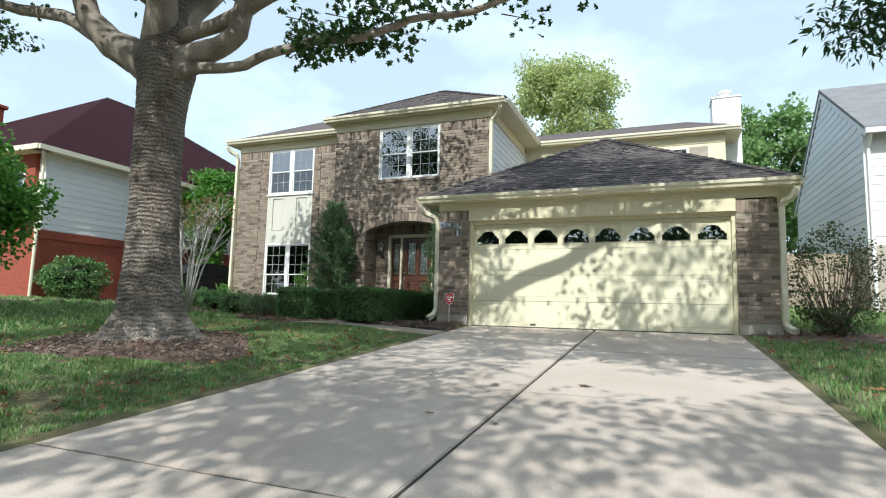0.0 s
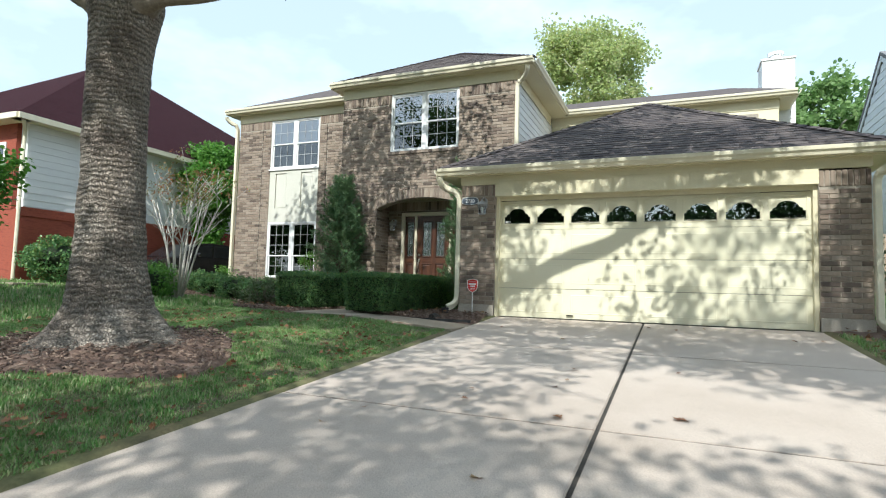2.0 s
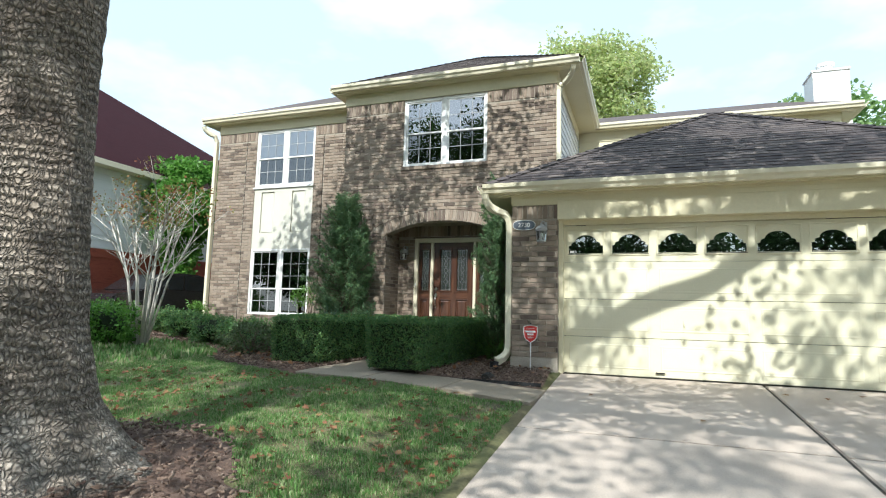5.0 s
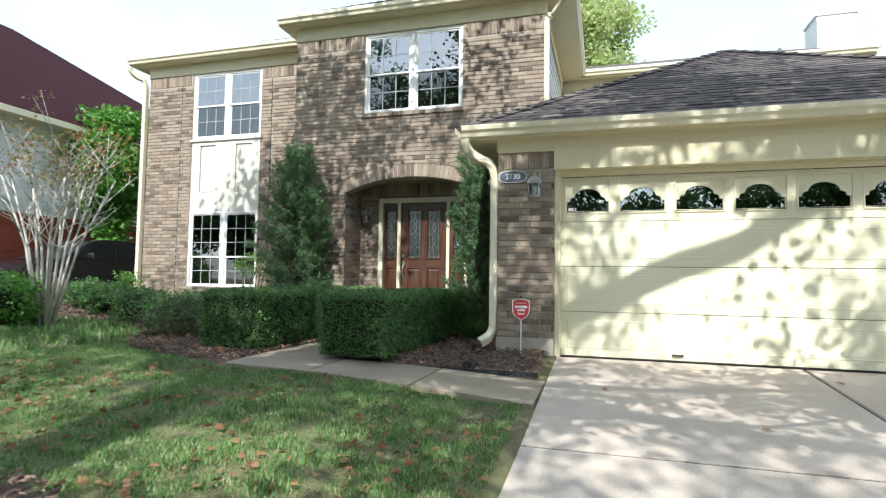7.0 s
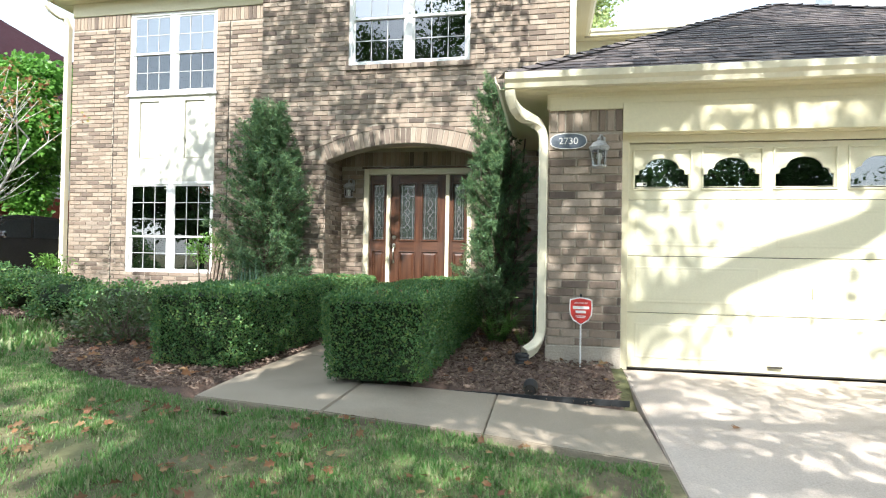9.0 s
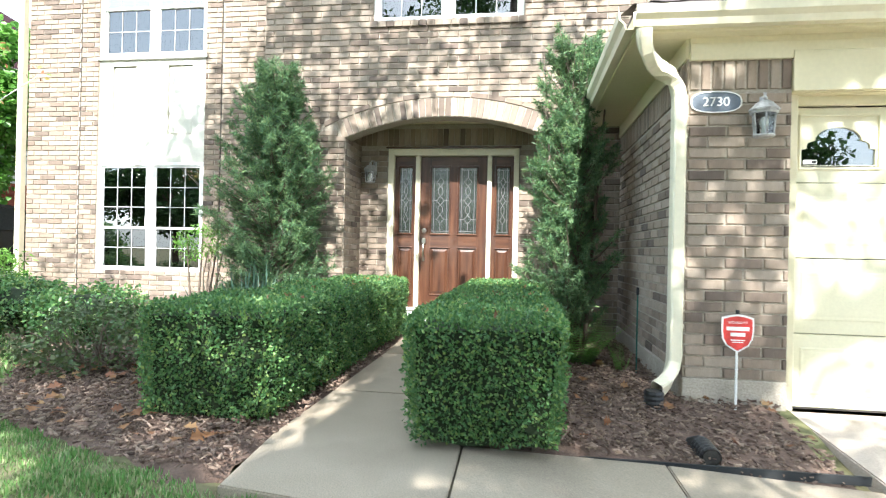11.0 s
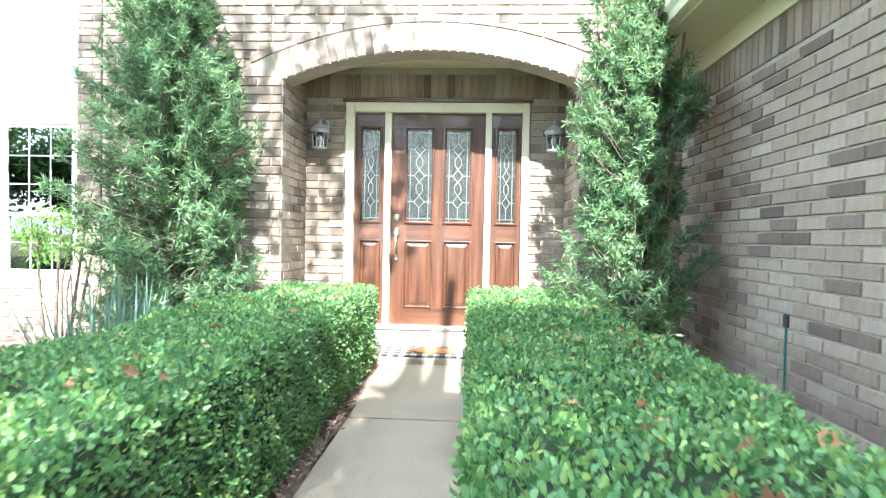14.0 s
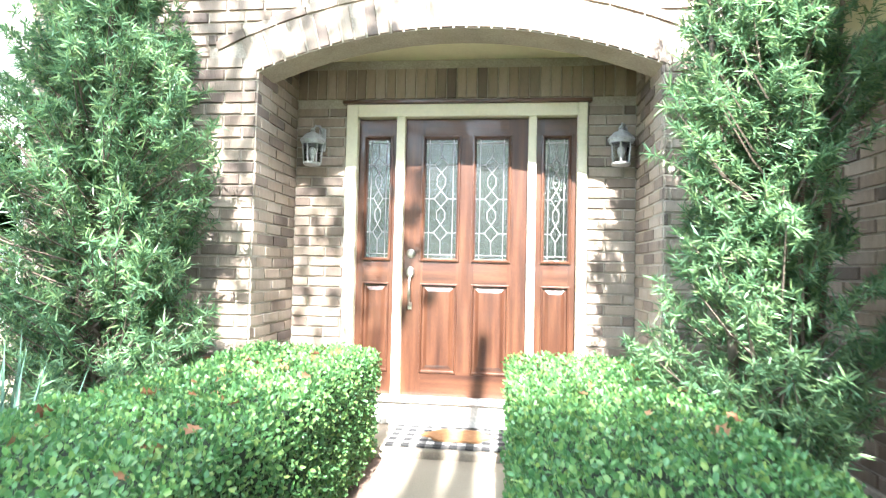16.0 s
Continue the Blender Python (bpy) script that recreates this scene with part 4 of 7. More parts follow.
# ---- big oak ----
def oak():
    tree = thing("oak_tree", (-5.9, 5.33, 0.35), "large mature oak with thick ridged bark in the lawn", "tree")
    spine = [(0.20, -5.90, 1.0), (0.36, -5.90, 0.74), (0.52, -5.90, 0.54), (0.8, -5.94, 0.40), (1.3, -5.98, 0.33), (2.0, -6.01, 0.298), (2.8, -6.03, 0.288),
             (3.35, -6.03, 0.298), (3.7, -6.02, 0.325), (4.0, -6.02, 0.375), (4.3, -6.02, 0.31), (4.7, -6.02, 0.215), (5.5, -6.0, 0.19), (7.5, -5.95, 0.15), (9.5, -5.8, 0.08)]
    zs, xs_, rs = zip(*spine)
    n = 112
    verts, faces = [], []
    levels = np.concatenate([np.arange(0.20, 5.2, 0.028), np.arange(5.2, 9.5, 0.16)])
    for z in levels:
        cx, r = np.interp(z, zs, xs_), np.interp(z, zs, rs)
        flare = max(0.0, 1 - (z - 0.2) / 0.75)
        for k in range(n):
            a = 2 * math.pi * k / n
            root = 1 + flare ** 1.5 * (0.34 * max(0, math.sin(3 * a + 0.6)) + 0.22 * max(0, math.sin(5 * a + 2.0)))
            p = Vector((math.cos(a) * 2.4, math.sin(a) * 2.4, z * 6.0))
            ridge = abs(noise.noise((p.x * 2.6, p.y * 2.6, p.z * 0.42))) - 0.25
            plate = noise.noise((p.x * 1.1, p.y * 1.1, p.z * 2.9))
            d = 0.022 * ridge + 0.010 * plate + 0.018 * noise.noise((p.x * 0.35, p.y * 0.35, z * 0.8))
            rr = r * root + d * (1.0 if z < 4.6 else 0.5)
            verts.append((cx + rr * math.cos(a), 5.33 + rr * math.sin(a), z))
    m = len(levels)
    for j in range(m - 1):
        for k in range(n):
            faces.append((j * n + k, j * n + (k + 1) % n, (j + 1) * n + (k + 1) % n, (j + 1) * n + k))
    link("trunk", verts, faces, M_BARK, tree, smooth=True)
    limbs = [
        ([(-6.75, 5.6, 4.25), (-7.3, 5.6, 4.62), (-7.75, 5.6, 4.85), (-8.66, 5.6, 5.34), (-10.3, 5.6, 5.86), (-12.2, 5.3, 6.6), (-14, 5, 7.6)], [0.26, 0.18, 0.15, 0.12, 0.10, 0.07, 0.03]),
        ([(-6.8, 5.55, 4.35), (-7.25, 5.4, 4.62), (-7.55, 5.3, 4.95), (-7.75, 5.2, 5.6), (-8.3, 4.6, 7.2), (-8.8, 4.0, 9.2)], [0.30, 0.25, 0.20, 0.17, 0.12, 0.05]),
        ([(-6.2, 5.55, 4.05), (-5.75, 5.6, 4.05), (-5.3, 5.6, 4.0), (-4.97, 5.6, 3.99), (-4.4, 5.6, 4.11), (-3.8, 5.6, 4.15), (-3.2, 5.6, 4.07), (-2.6, 5.6, 4.2), (-1.8, 5.6, 4.16), (-0.9, 5.8, 4.5), (0.3, 6.0, 4.9)], [0.2, 0.10, 0.085, 0.08, 0.075, 0.065, 0.06, 0.05, 0.045, 0.03, 0.012]),
        ([(-6.2, 5.6, 4.1), (-5.85, 5.65, 4.25), (-5.4, 5.6, 4.33), (-5.08, 5.6, 4.5), (-4.92, 5.55, 4.95), (-4.2, 5.65, 5.9), (-3.3, 5.88, 6.75), (-2.3, 5.9, 7.25), (-1.3, 5.88, 7.7), (-0.25, 5.88, 8.3), (1.2, 5.8, 8.9)], [0.32, 0.22, 0.17, 0.16, 0.15, 0.16, 0.16, 0.16, 0.15, 0.13, 0.05]),
        ([(-5.0, 5.58, 4.75), (-4.4, 5.6, 4.93), (-3.4, 5.6, 5.0), (-2.2, 5.7, 5.05), (-0.8, 5.9, 5.3), (0.8, 6.1, 5.9)], [0.12, 0.10, 0.085, 0.065, 0.045, 0.02]),
        ([(-6.4, 5.5, 4.5), (-6.1, 5.2, 5.2), (-5.7, 4.8, 6.2), (-5.0, 3.8, 8.0), (-4.5, 2.6, 10)], [0.3, 0.2, 0.16, 0.12, 0.05]),
        ([(-6.5, 5.3, 5.2), (-6.5, 3.5, 6.6), (-6.2, 1.2, 8.2), (-5.8, -1.0, 9.8)], [0.24, 0.17, 0.11, 0.04]),
        ([(-6.5, 5.9, 5.0), (-6.2, 6.8, 6.4), (-6.0, 8.0, 8.4)], [0.22, 0.15, 0.06]),
        ([(-6.3, 5.5, 5.6), (-4.0, 3.0, 7.2), (-1.0, 1.0, 8.3), (2.0, -0.5, 9.3)], [0.2, 0.15, 0.10, 0.04]),
    ]
    origin = Vector((0.08, 0.18, 0.91))
    for pts, rad in limbs:
        pts = [Vector((-6.01, 5.33, pts[0][2] - 0.42))] + [origin + (Vector(p) - origin) * 0.95 for p in pts]
        rad = [rad[0] * 0.75] + [r * 0.78 for r in rad]
        fine, frad = [], []
        for (p0, p1), (r0, r1) in zip(zip(pts, pts[1:]), zip(rad, rad[1:])):
            for q in (0, 0.34, 0.67):
                w = Vector(p0).lerp(Vector(p1), q)
                fine.append(w + Vector((noise.noise(w * 1.7), noise.noise(w * 1.7 + Vector((9, 0, 0))), noise.noise(w * 1.7 + Vector((0, 9, 0))))) * 0.05)
                frad.append(r0 + (r1 - r0) * q)
        fine.append(Vector(pts[-1]))
        frad.append(rad[-1])
        part("limb", tube(bmesh.new(), fine, frad, 14, wob=0.05), M_LIMB, tree, smooth=True)
    # crown: twig ends through a broad dome out of view, thinned by a slow noise and by zone so that light falls through
    # in set patches
    cents, tried = [], 0
    while tried < 1950:
        b = ball(1, 0.2)[0]
        p = np.array((-4.6, 1.2, 9.2)) + b * np.array((9.0, 9.0, 4.2))
        d = 11.2 - p[1]
        sx, sz = p[0] - 0.0875 * d, p[2] - 0.968 * d             # where its shade falls on the garage front's plane
        fall = p[1] + (p[2] - 0.3) * 1.03                        # and on the ground
        # crown gaps and dense spots are set by hand to shape the light
        thin, close = 0.1, 0.0
        if -3.0 < sx < 1.2 and -1.0 < sz < 1.05 + 0.5 * (sx + 3.4):
            thin = 0.68                                          # gap cut so that sun lands on the door under the limb's shade
        elif -8.4 < sx < -4.8 and 0.2 < sz < 2.4:
            thin, close = 0.0, -0.3
        elif -7.9 < sx < -4.4 and 2.4 < sz < 6.4:
            thin = 0.97 if sx > -6.75 or sz < 4.2 else 0.5
        elif sx > -4.6 and sz > 3.2:
            thin = 0.4
        elif sx < -9.3:
            thin = 0.5
        elif sz < -0.4:
            thin = (0.25 if sx > -1.5 else 0.7) if fall > 4.8 else 0.4
        if noise.noise(Vector(p * 0.40) + Vector((7.3, 2.1, 0))) > close and p[2] > 5.4:
            tried += 1
            if rng.random() > thin:
                cents.append(p)
    at_, way = clumps(cents, rng.uniform(0.35, 0.75, len(cents)), 62)
    leaf_mesh("crown", at_, way, face_up(len(at_)), rng.uniform(0.09, 0.15, len(at_)), M_OAK, "oval", 0.9, tree, "green oak leaves")
    # sprays along the low boughs
    cents = []
    for k in range(70):
        s = rng.random()
        cents.append((-3.6 + 4.6 * s, 5.6 + 0.3 * s + rng.normal() * 0.35, 4.35 + 0.75 * s + rng.normal() * 0.22))
    for k in range(60):
        cents.append((-2.8 + 4.6 * rng.random(), 6.0 + rng.normal() * 0.6, 5.35 + rng.normal() * 0.2))
    for k in range(16):
        cents.append((-4.2 + 1.3 * rng.random(), 5.6 + rng.normal() * 0.15, 4.2 + rng.normal() * 0.08))
    for k in range(40):
        cents.append((-11.5 + rng.normal() * 0.8, 5.3 + rng.normal() * 0.6, 6.2 + rng.normal() * 0.5))
    cents = [tuple(origin + (Vector(c) - origin) * 0.95) for c in cents]
    at_, way = clumps(cents, 0.24, 26)
    leaf_mesh("leaf_spray", at_, way, face_up(len(at_), 0.9), rng.uniform(0.07, 0.12, len(at_)), M_OAK, "lobed", 1.0, tree, "lobed oak leaves on low boughs")
    bm = bmesh.new()
    for c in cents:
        tube(bm, [Vector(c) + Vector((-0.3, 0.05, 0.12)), Vector(c) + Vector((0.1, 0, -0.05))], [0.008, 0.003], 4)
    part("twig_growth", bm, M_TWIG, tree)["kind"] = "stuff"


oak()


# ---- other trees and shrubs ----
def plain_tree(name, base, trunk_pts, trunk_r, centre, radii, count, per, leaf, mat_, label, clump=0.5, shape="oval", width=1.0, bark=None, category="tree", fill=0.2, gap=-0.05):
    tree = thing(name, base, label, category)
    part("trunk", tube(bmesh.new(), trunk_pts, trunk_r, 10, wob=0.06), bark or M_TWIG, tree, smooth=True)
    c, top = np.array(centre, float), Vector(trunk_pts[-1])
    bm = bmesh.new()
    for k in range(9):
        e = Vector(c + ball(1, 0.6)[0] * np.array(radii) * 0.8)
        mid = top.lerp(e, 0.5) + Vector((0, 0, 0.12 * radii[2]))
        tube(bm, [top - Vector((0, 0, 0.2)), mid, e], [trunk_r[-1] * 0.6, trunk_r[-1] * 0.35, 0.01], 6)
    part("branches", bm, bark or M_TWIG, tree, smooth=True)
    cents = []
    while len(cents) < count:
        b = ball(1, fill)[0]
        p = c + b * np.array(radii)
        if noise.noise(Vector(p * 2.4 / max(radii))) > gap and np.linalg.norm(b) < 0.82 + 0.3 * noise.noise(Vector(b * 2.2) + Vector(base)):
            cents.append(p * 1.0)
    at_, way = clumps(cents, clump, per)
    leaf_mesh("crown", at_, way, face_up(len(at_), 0.8), rng.uniform(0.7, 1.2, len(at_)) * leaf, mat_, shape, width, tree)
    return tree


plain_tree("ash_tree", (5.2, 7.4, 0.3), [(5.2, 7.4, 0.2), (5.1, 7.3, 2), (4.8, 7.3, 4)], [0.16, 0.13, 0.09], (3.75, 6.7, 5.15), (2.6, 2.4, 2.1), 330, 46, 0.13, M_ASH,
           "leafy ash tree overhanging the side lawn", 0.36, "narrow", 0.32)
plain_tree("yard_tree", (-13.2, 6.6, 0.6), [(-13.2, 6.6, 0.4), (-13.1, 6.6, 1.6), (-12.9, 6.7, 3.2)], [0.10, 0.08, 0.06], (-12.75, 6.75, 2.9), (1.35, 1.3, 1.9), 230, 42, 0.10, M_BRIGHT,
           "small leafy tree in the neighbouring yard", 0.3)
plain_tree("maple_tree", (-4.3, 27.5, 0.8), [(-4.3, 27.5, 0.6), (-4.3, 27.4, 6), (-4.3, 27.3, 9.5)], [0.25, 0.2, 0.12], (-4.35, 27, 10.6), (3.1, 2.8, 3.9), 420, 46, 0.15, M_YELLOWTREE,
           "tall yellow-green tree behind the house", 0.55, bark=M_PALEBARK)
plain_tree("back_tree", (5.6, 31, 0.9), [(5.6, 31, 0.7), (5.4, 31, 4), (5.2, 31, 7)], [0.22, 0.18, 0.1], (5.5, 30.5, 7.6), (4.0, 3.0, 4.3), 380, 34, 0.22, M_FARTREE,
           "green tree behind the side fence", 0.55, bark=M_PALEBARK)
plain_tree("back_tree", (3.4, 29, 0.9), [(3.4, 29, 0.7), (3.6, 29, 3), (3.2, 29.2, 5)], [0.16, 0.12, 0.08], (3.5, 29, 5.0), (2.0, 2.2, 3.2), 200, 34, 0.2, M_BRIGHT,
           "bright green tree behind the side fence", 0.45, bark=M_PALEBARK)
plain_tree("laurel_shrub", (-16.3, 16.9, 0.9), [(-16.3, 16.9, 0.7), (-16.3, 16.8, 1.8), (-16.25, 16.6, 3.0)], [0.08, 0.07, 0.05], (-16.1, 16.5, 4.35), (1.45, 1.3, 2.15), 380, 46, 0.12, M_BRIGHT,
           "tall bright green broadleaf shrub beside the house", 0.3)
for k, (x, y, h) in enumerate(((-30, -22, 11), (-16, -24, 12), (-3, -21, 10), (9, -24, 13), (22, -21, 11), (-44, -20, 12), (36, -23, 12), (-37, -24, 11), (-23, -25, 10), (-9.5, -26, 11), (-52, -23, 12))):
    plain_tree("street_tree", (x, y, -0.3), [(x, y, -0.4), (x, y, 2.5), (x, y, 5)], [0.3, 0.25, 0.2], (x, y, h * 0.58), (6.5, 4.5, h * 0.42), 330, 36, 0.32, M_OAK, "green tree across the street", 1.2)


def shrub(name, centre, radii, count, leaf, mat_, label, twigs=16, shape="oval", width=1.0, base_z=None, clump=0.14, per=30, category="shrub", core=0.0, group=""):
    sh = thing(name, (centre[0], centre[1], base_z if base_z is not None else centre[2] - radii[2]), label, category, group)
    bz = base_z if base_z is not None else centre[2] - radii[2]
    bm = bmesh.new()
    for k in range(twigs):
        e = np.array(centre) + ball(1, 0.5)[0] * np.array(radii) * 0.95
        a = Vector((centre[0] + rng.normal() * 0.05, centre[1] + rng.normal() * 0.05, bz - 0.03))
        m = a.lerp(Vector(e), 0.5) + Vector(rng.normal(size=3) * 0.05)
        tube(bm, [a, m, Vector(e)], [0.014, 0.008, 0.003], 5)
    part("stem_growth", bm, M_TWIG, sh)["kind"] = "stuff"
    # solid near-black core stands in for the shaded inside
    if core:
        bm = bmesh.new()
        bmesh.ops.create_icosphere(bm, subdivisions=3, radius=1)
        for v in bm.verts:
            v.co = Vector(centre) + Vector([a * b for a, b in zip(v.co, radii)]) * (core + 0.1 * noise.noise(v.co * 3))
        part("inner_growth", bm, M_SHADECORE, sh)
    cents = np.array(centre) + ball(count, 0.55) * np.array(radii)
    cents[:, 2] = np.maximum(cents[:, 2], bz + 0.08)
    at_, way = clumps(cents, clump, per)
    leaf_mesh("foliage", at_, way, face_up(len(at_), 0.8), rng.uniform(0.7, 1.25, len(at_)) * leaf, mat_, shape, width, sh)
    return sh


GB = 0.57
shrub("sparse_shrub", (-8.95, 11.15, 0.83), (0.66, 0.55, 0.27), 130, 0.035, M_DULL, "thin grey-green shrub with bare brown twigs", 46, base_z=GB, per=22, clump=0.13)
for k, (x, y, r, m_) in enumerate(((-10.0, 12.3, 0.52, M_HEDGE), (-11.0, 12.5, 0.5, M_HEDGE), (-12.1, 12.9, 0.5, M_HEDGE), (-13.1, 13.3, 0.45, M_HEDGE), (-13.9, 12.2, 0.5, M_HEDGE))):
    shrub("low_shrub", (x, y, ground_z(x, y) + 0.32), (r * 1.1, r, 0.31), 150, 0.035, m_, "low clipped green shrub in a mulch bed", 12, base_z=ground_z(x, y), core=0.72, per=34, clump=0.11, group="low shrubs along the bed")
shrub("round_shrub", (-11.95, 10.75, 1.02), (0.62, 0.55, 0.46), 150, 0.045, M_BRIGHT, "loose green shrub under a crape myrtle", 14, base_z=0.6, core=0.55)
shrub("yard_shrub", (-15.6, 11.0, 1.5), (0.8, 0.9, 0.62), 190, 0.06, M_HEDGE, "dark green shrub against a red brick wall", 14, base_z=0.9, core=0.6)
shrub("side_bush", (2.75, 11.3, 1.55), (0.78, 0.6, 0.92), 170, 0.045, M_DULL, "sparse twiggy bush beside the garage", 90, base_z=0.6, per=20, clump=0.17)
shrub("gold_shrub", (-13.0, 14.1, 1.1), (0.28, 0.28, 0.42), 40, 0.09, M_FERN, "small bright yellow-green leafy shrub", 8, "narrow", 0.3, base_z=0.7, per=22)
nd = shrub("nandina", (-9.5, 13.5, 1.66), (0.34, 0.2, 0.2), 46, 0.05, M_FERN, "small feathery shrub with bare stems before the window", 4, "narrow", 0.34, base_z=0.57, per=22, clump=0.1)
bm = bmesh.new()
for x0, x1, zt in ((-9.6, -9.72, 1.75), (-9.55, -9.5, 1.85), (-9.45, -9.3, 1.7), (-9.4, -9.22, 1.6)):
    tube(bm, [(x0, 13.5, 0.5), ((x0 + x1) / 2, 13.48, 1.1), (x1, 13.5, zt)], [0.016, 0.013, 0.008], 6)
part("stem", bm, M_TWIG, nd)


def crape():
    tr = thing("crape_myrtle", (-11.5, 11.1, 0.6), "bare pale-stemmed crape myrtle with a few red leaves", "tree")
    tips = []
    for k in range(11):
        a = 2 * math.pi * k / 11 + rng.normal() * 0.2
        lean = rng.uniform(0.25, 0.75)
        p0 = Vector((-11.5 + 0.08 * math.cos(a), 11.1 + 0.08 * math.sin(a), 0.55))
        p1 = p0 + Vector((math.cos(a) * lean * 0.45, math.sin(a) * lean * 0.45, 1.3))
        p2 = p1 + Vector((math.cos(a) * lean * 0.6 + rng.normal() * 0.12, math.sin(a) * lean * 0.6, 1.1))
        bm = bmesh.new()
        tube(bm, [p0, p1, p2], [0.026, 0.018, 0.010], 7)
        for j in range(6):
            q0 = p1.lerp(p2, j / 5.0)
            d = Vector((rng.normal() * 0.35 + math.cos(a) * 0.25, rng.normal() * 0.35 + math.sin(a) * 0.25, rng.uniform(0.4, 0.95)))
            q1, q2 = q0 + d * 0.55, q0 + d
            tube(bm, [q0, q1, q2 + Vector(rng.normal(size=3) * 0.05)], [0.011, 0.007, 0.003], 5)
            tips.append(q2)
            for _ in range(2):
                q3 = q1 + Vector((rng.normal() * 0.22, rng.normal() * 0.22, rng.uniform(0.15, 0.45)))
                tube(bm, [q1, q3], [0.006, 0.002], 4)
                tips.append(q3)
        part("stem", bm, M_PALEBARK, tr, smooth=True)
    tips = np.array([t for t in tips if t.z > 2.9])
    at_, way = clumps(tips, 0.14, 9)
    leaf_mesh("foliage", at_, way, face_up(len(at_), 0.8), 0.05, M_CRAPELEAF, "oval", 1.0, tr, "thin yellow and red leaves")


crape()


def podocarpus(x, y, z0, z1, half, count, label, lean=0.0, gap=-0.3, leaf=0.088, per=34):
    """A tall evergreen: stems up the middle, boughs that climb outward, whorls of fine narrow leaves at their tips."""
    sh = thing("podocarpus", (x, y, z0), label, "shrub")
    for k in range(5):
        ox, oy = rng.normal() * 0.07, rng.normal() * 0.05
        bm = bmesh.new()
        tube(bm, [(x + ox, y + oy, z0 - 0.05), (x + ox * 1.8 + lean * 0.4, y + oy, (z0 + z1) / 2), (x + ox * 2.6 + lean, y + oy, z1 - 0.2 - 0.12 * k)], [0.026, 0.018, 0.005], 7)
        part("stem", bm, M_TWIG, sh, smooth=True)
    ends, outs = [], []
    bm = bmesh.new()
    while len(ends) < count:
        # one bough: a climbing arm with whorls along its outer part
        h = rng.random() ** 1.05
        a = rng.uniform(0, 2 * math.pi)
        lump = noise.noise((x + math.cos(a) * 0.9, h * 4.2, math.sin(a) * 0.9))
        reach = half * (1.0 - 0.60 * h ** 2.2) * (0.80 + 0.75 * lump + 0.25 * rng.random())
        z = z0 + 0.12 + h * (z1 - z0 - 0.42)
        rise = 0.22 + 0.22 * rng.random()
        foot = Vector((x + lean * h + rng.normal() * 0.05, y + rng.normal() * 0.03, z - 0.06))
        tip = Vector((x + lean * h + reach * math.cos(a), y + min(0.36, 0.66 * reach * math.sin(a)), z + rise))
        if noise.noise(tip * 2.3) < gap:
            continue
        tube(bm, [foot, foot.lerp(tip, 0.55) - Vector((0, 0, 0.04)), tip], [0.007, 0.005, 0.002], 4)
        out = Vector((math.cos(a) * 0.75, math.sin(a) * 0.75, 0.85)).normalized()
        for q in (0.25, 0.48, 0.68, 0.86, 1.0):
            c = foot.lerp(tip, q) + Vector(rng.normal(size=3) * 0.05 * (1.3 - q))
            ends.append(c)
            outs.append(unit(np.array(out) + rng.normal(size=3) * 0.35))
    part("twig_growth", bm, M_TWIG, sh)["kind"] = "stuff"
    base = np.repeat(np.array(ends), per, axis=0)
    axis = np.repeat(np.array(outs), per, axis=0)
    way = unit(axis * 0.62 + unit(rng.normal(size=base.shape)) * 0.9)
    base = base + axis * rng.uniform(-0.06, 0.05, (len(base), 1))
    leaf_mesh("foliage", base, way, unit(axis + rng.normal(size=base.shape) * 0.4), rng.uniform(0.5 * leaf, leaf, len(base)), M_YEW, "narrow", 0.125, sh)
    return sh


podocarpus(-8.46, 13.36, 0.57, 3.78, 0.73, 2500, "tall dark green podocarpus against the brick wall", 0.0, -0.42)
podocarpus(-4.98, 12.95, 0.57, 3.9, 0.47, 1800, "tall loose podocarpus in the corner by the entry", 0.0, -0.2, 0.074, 44)


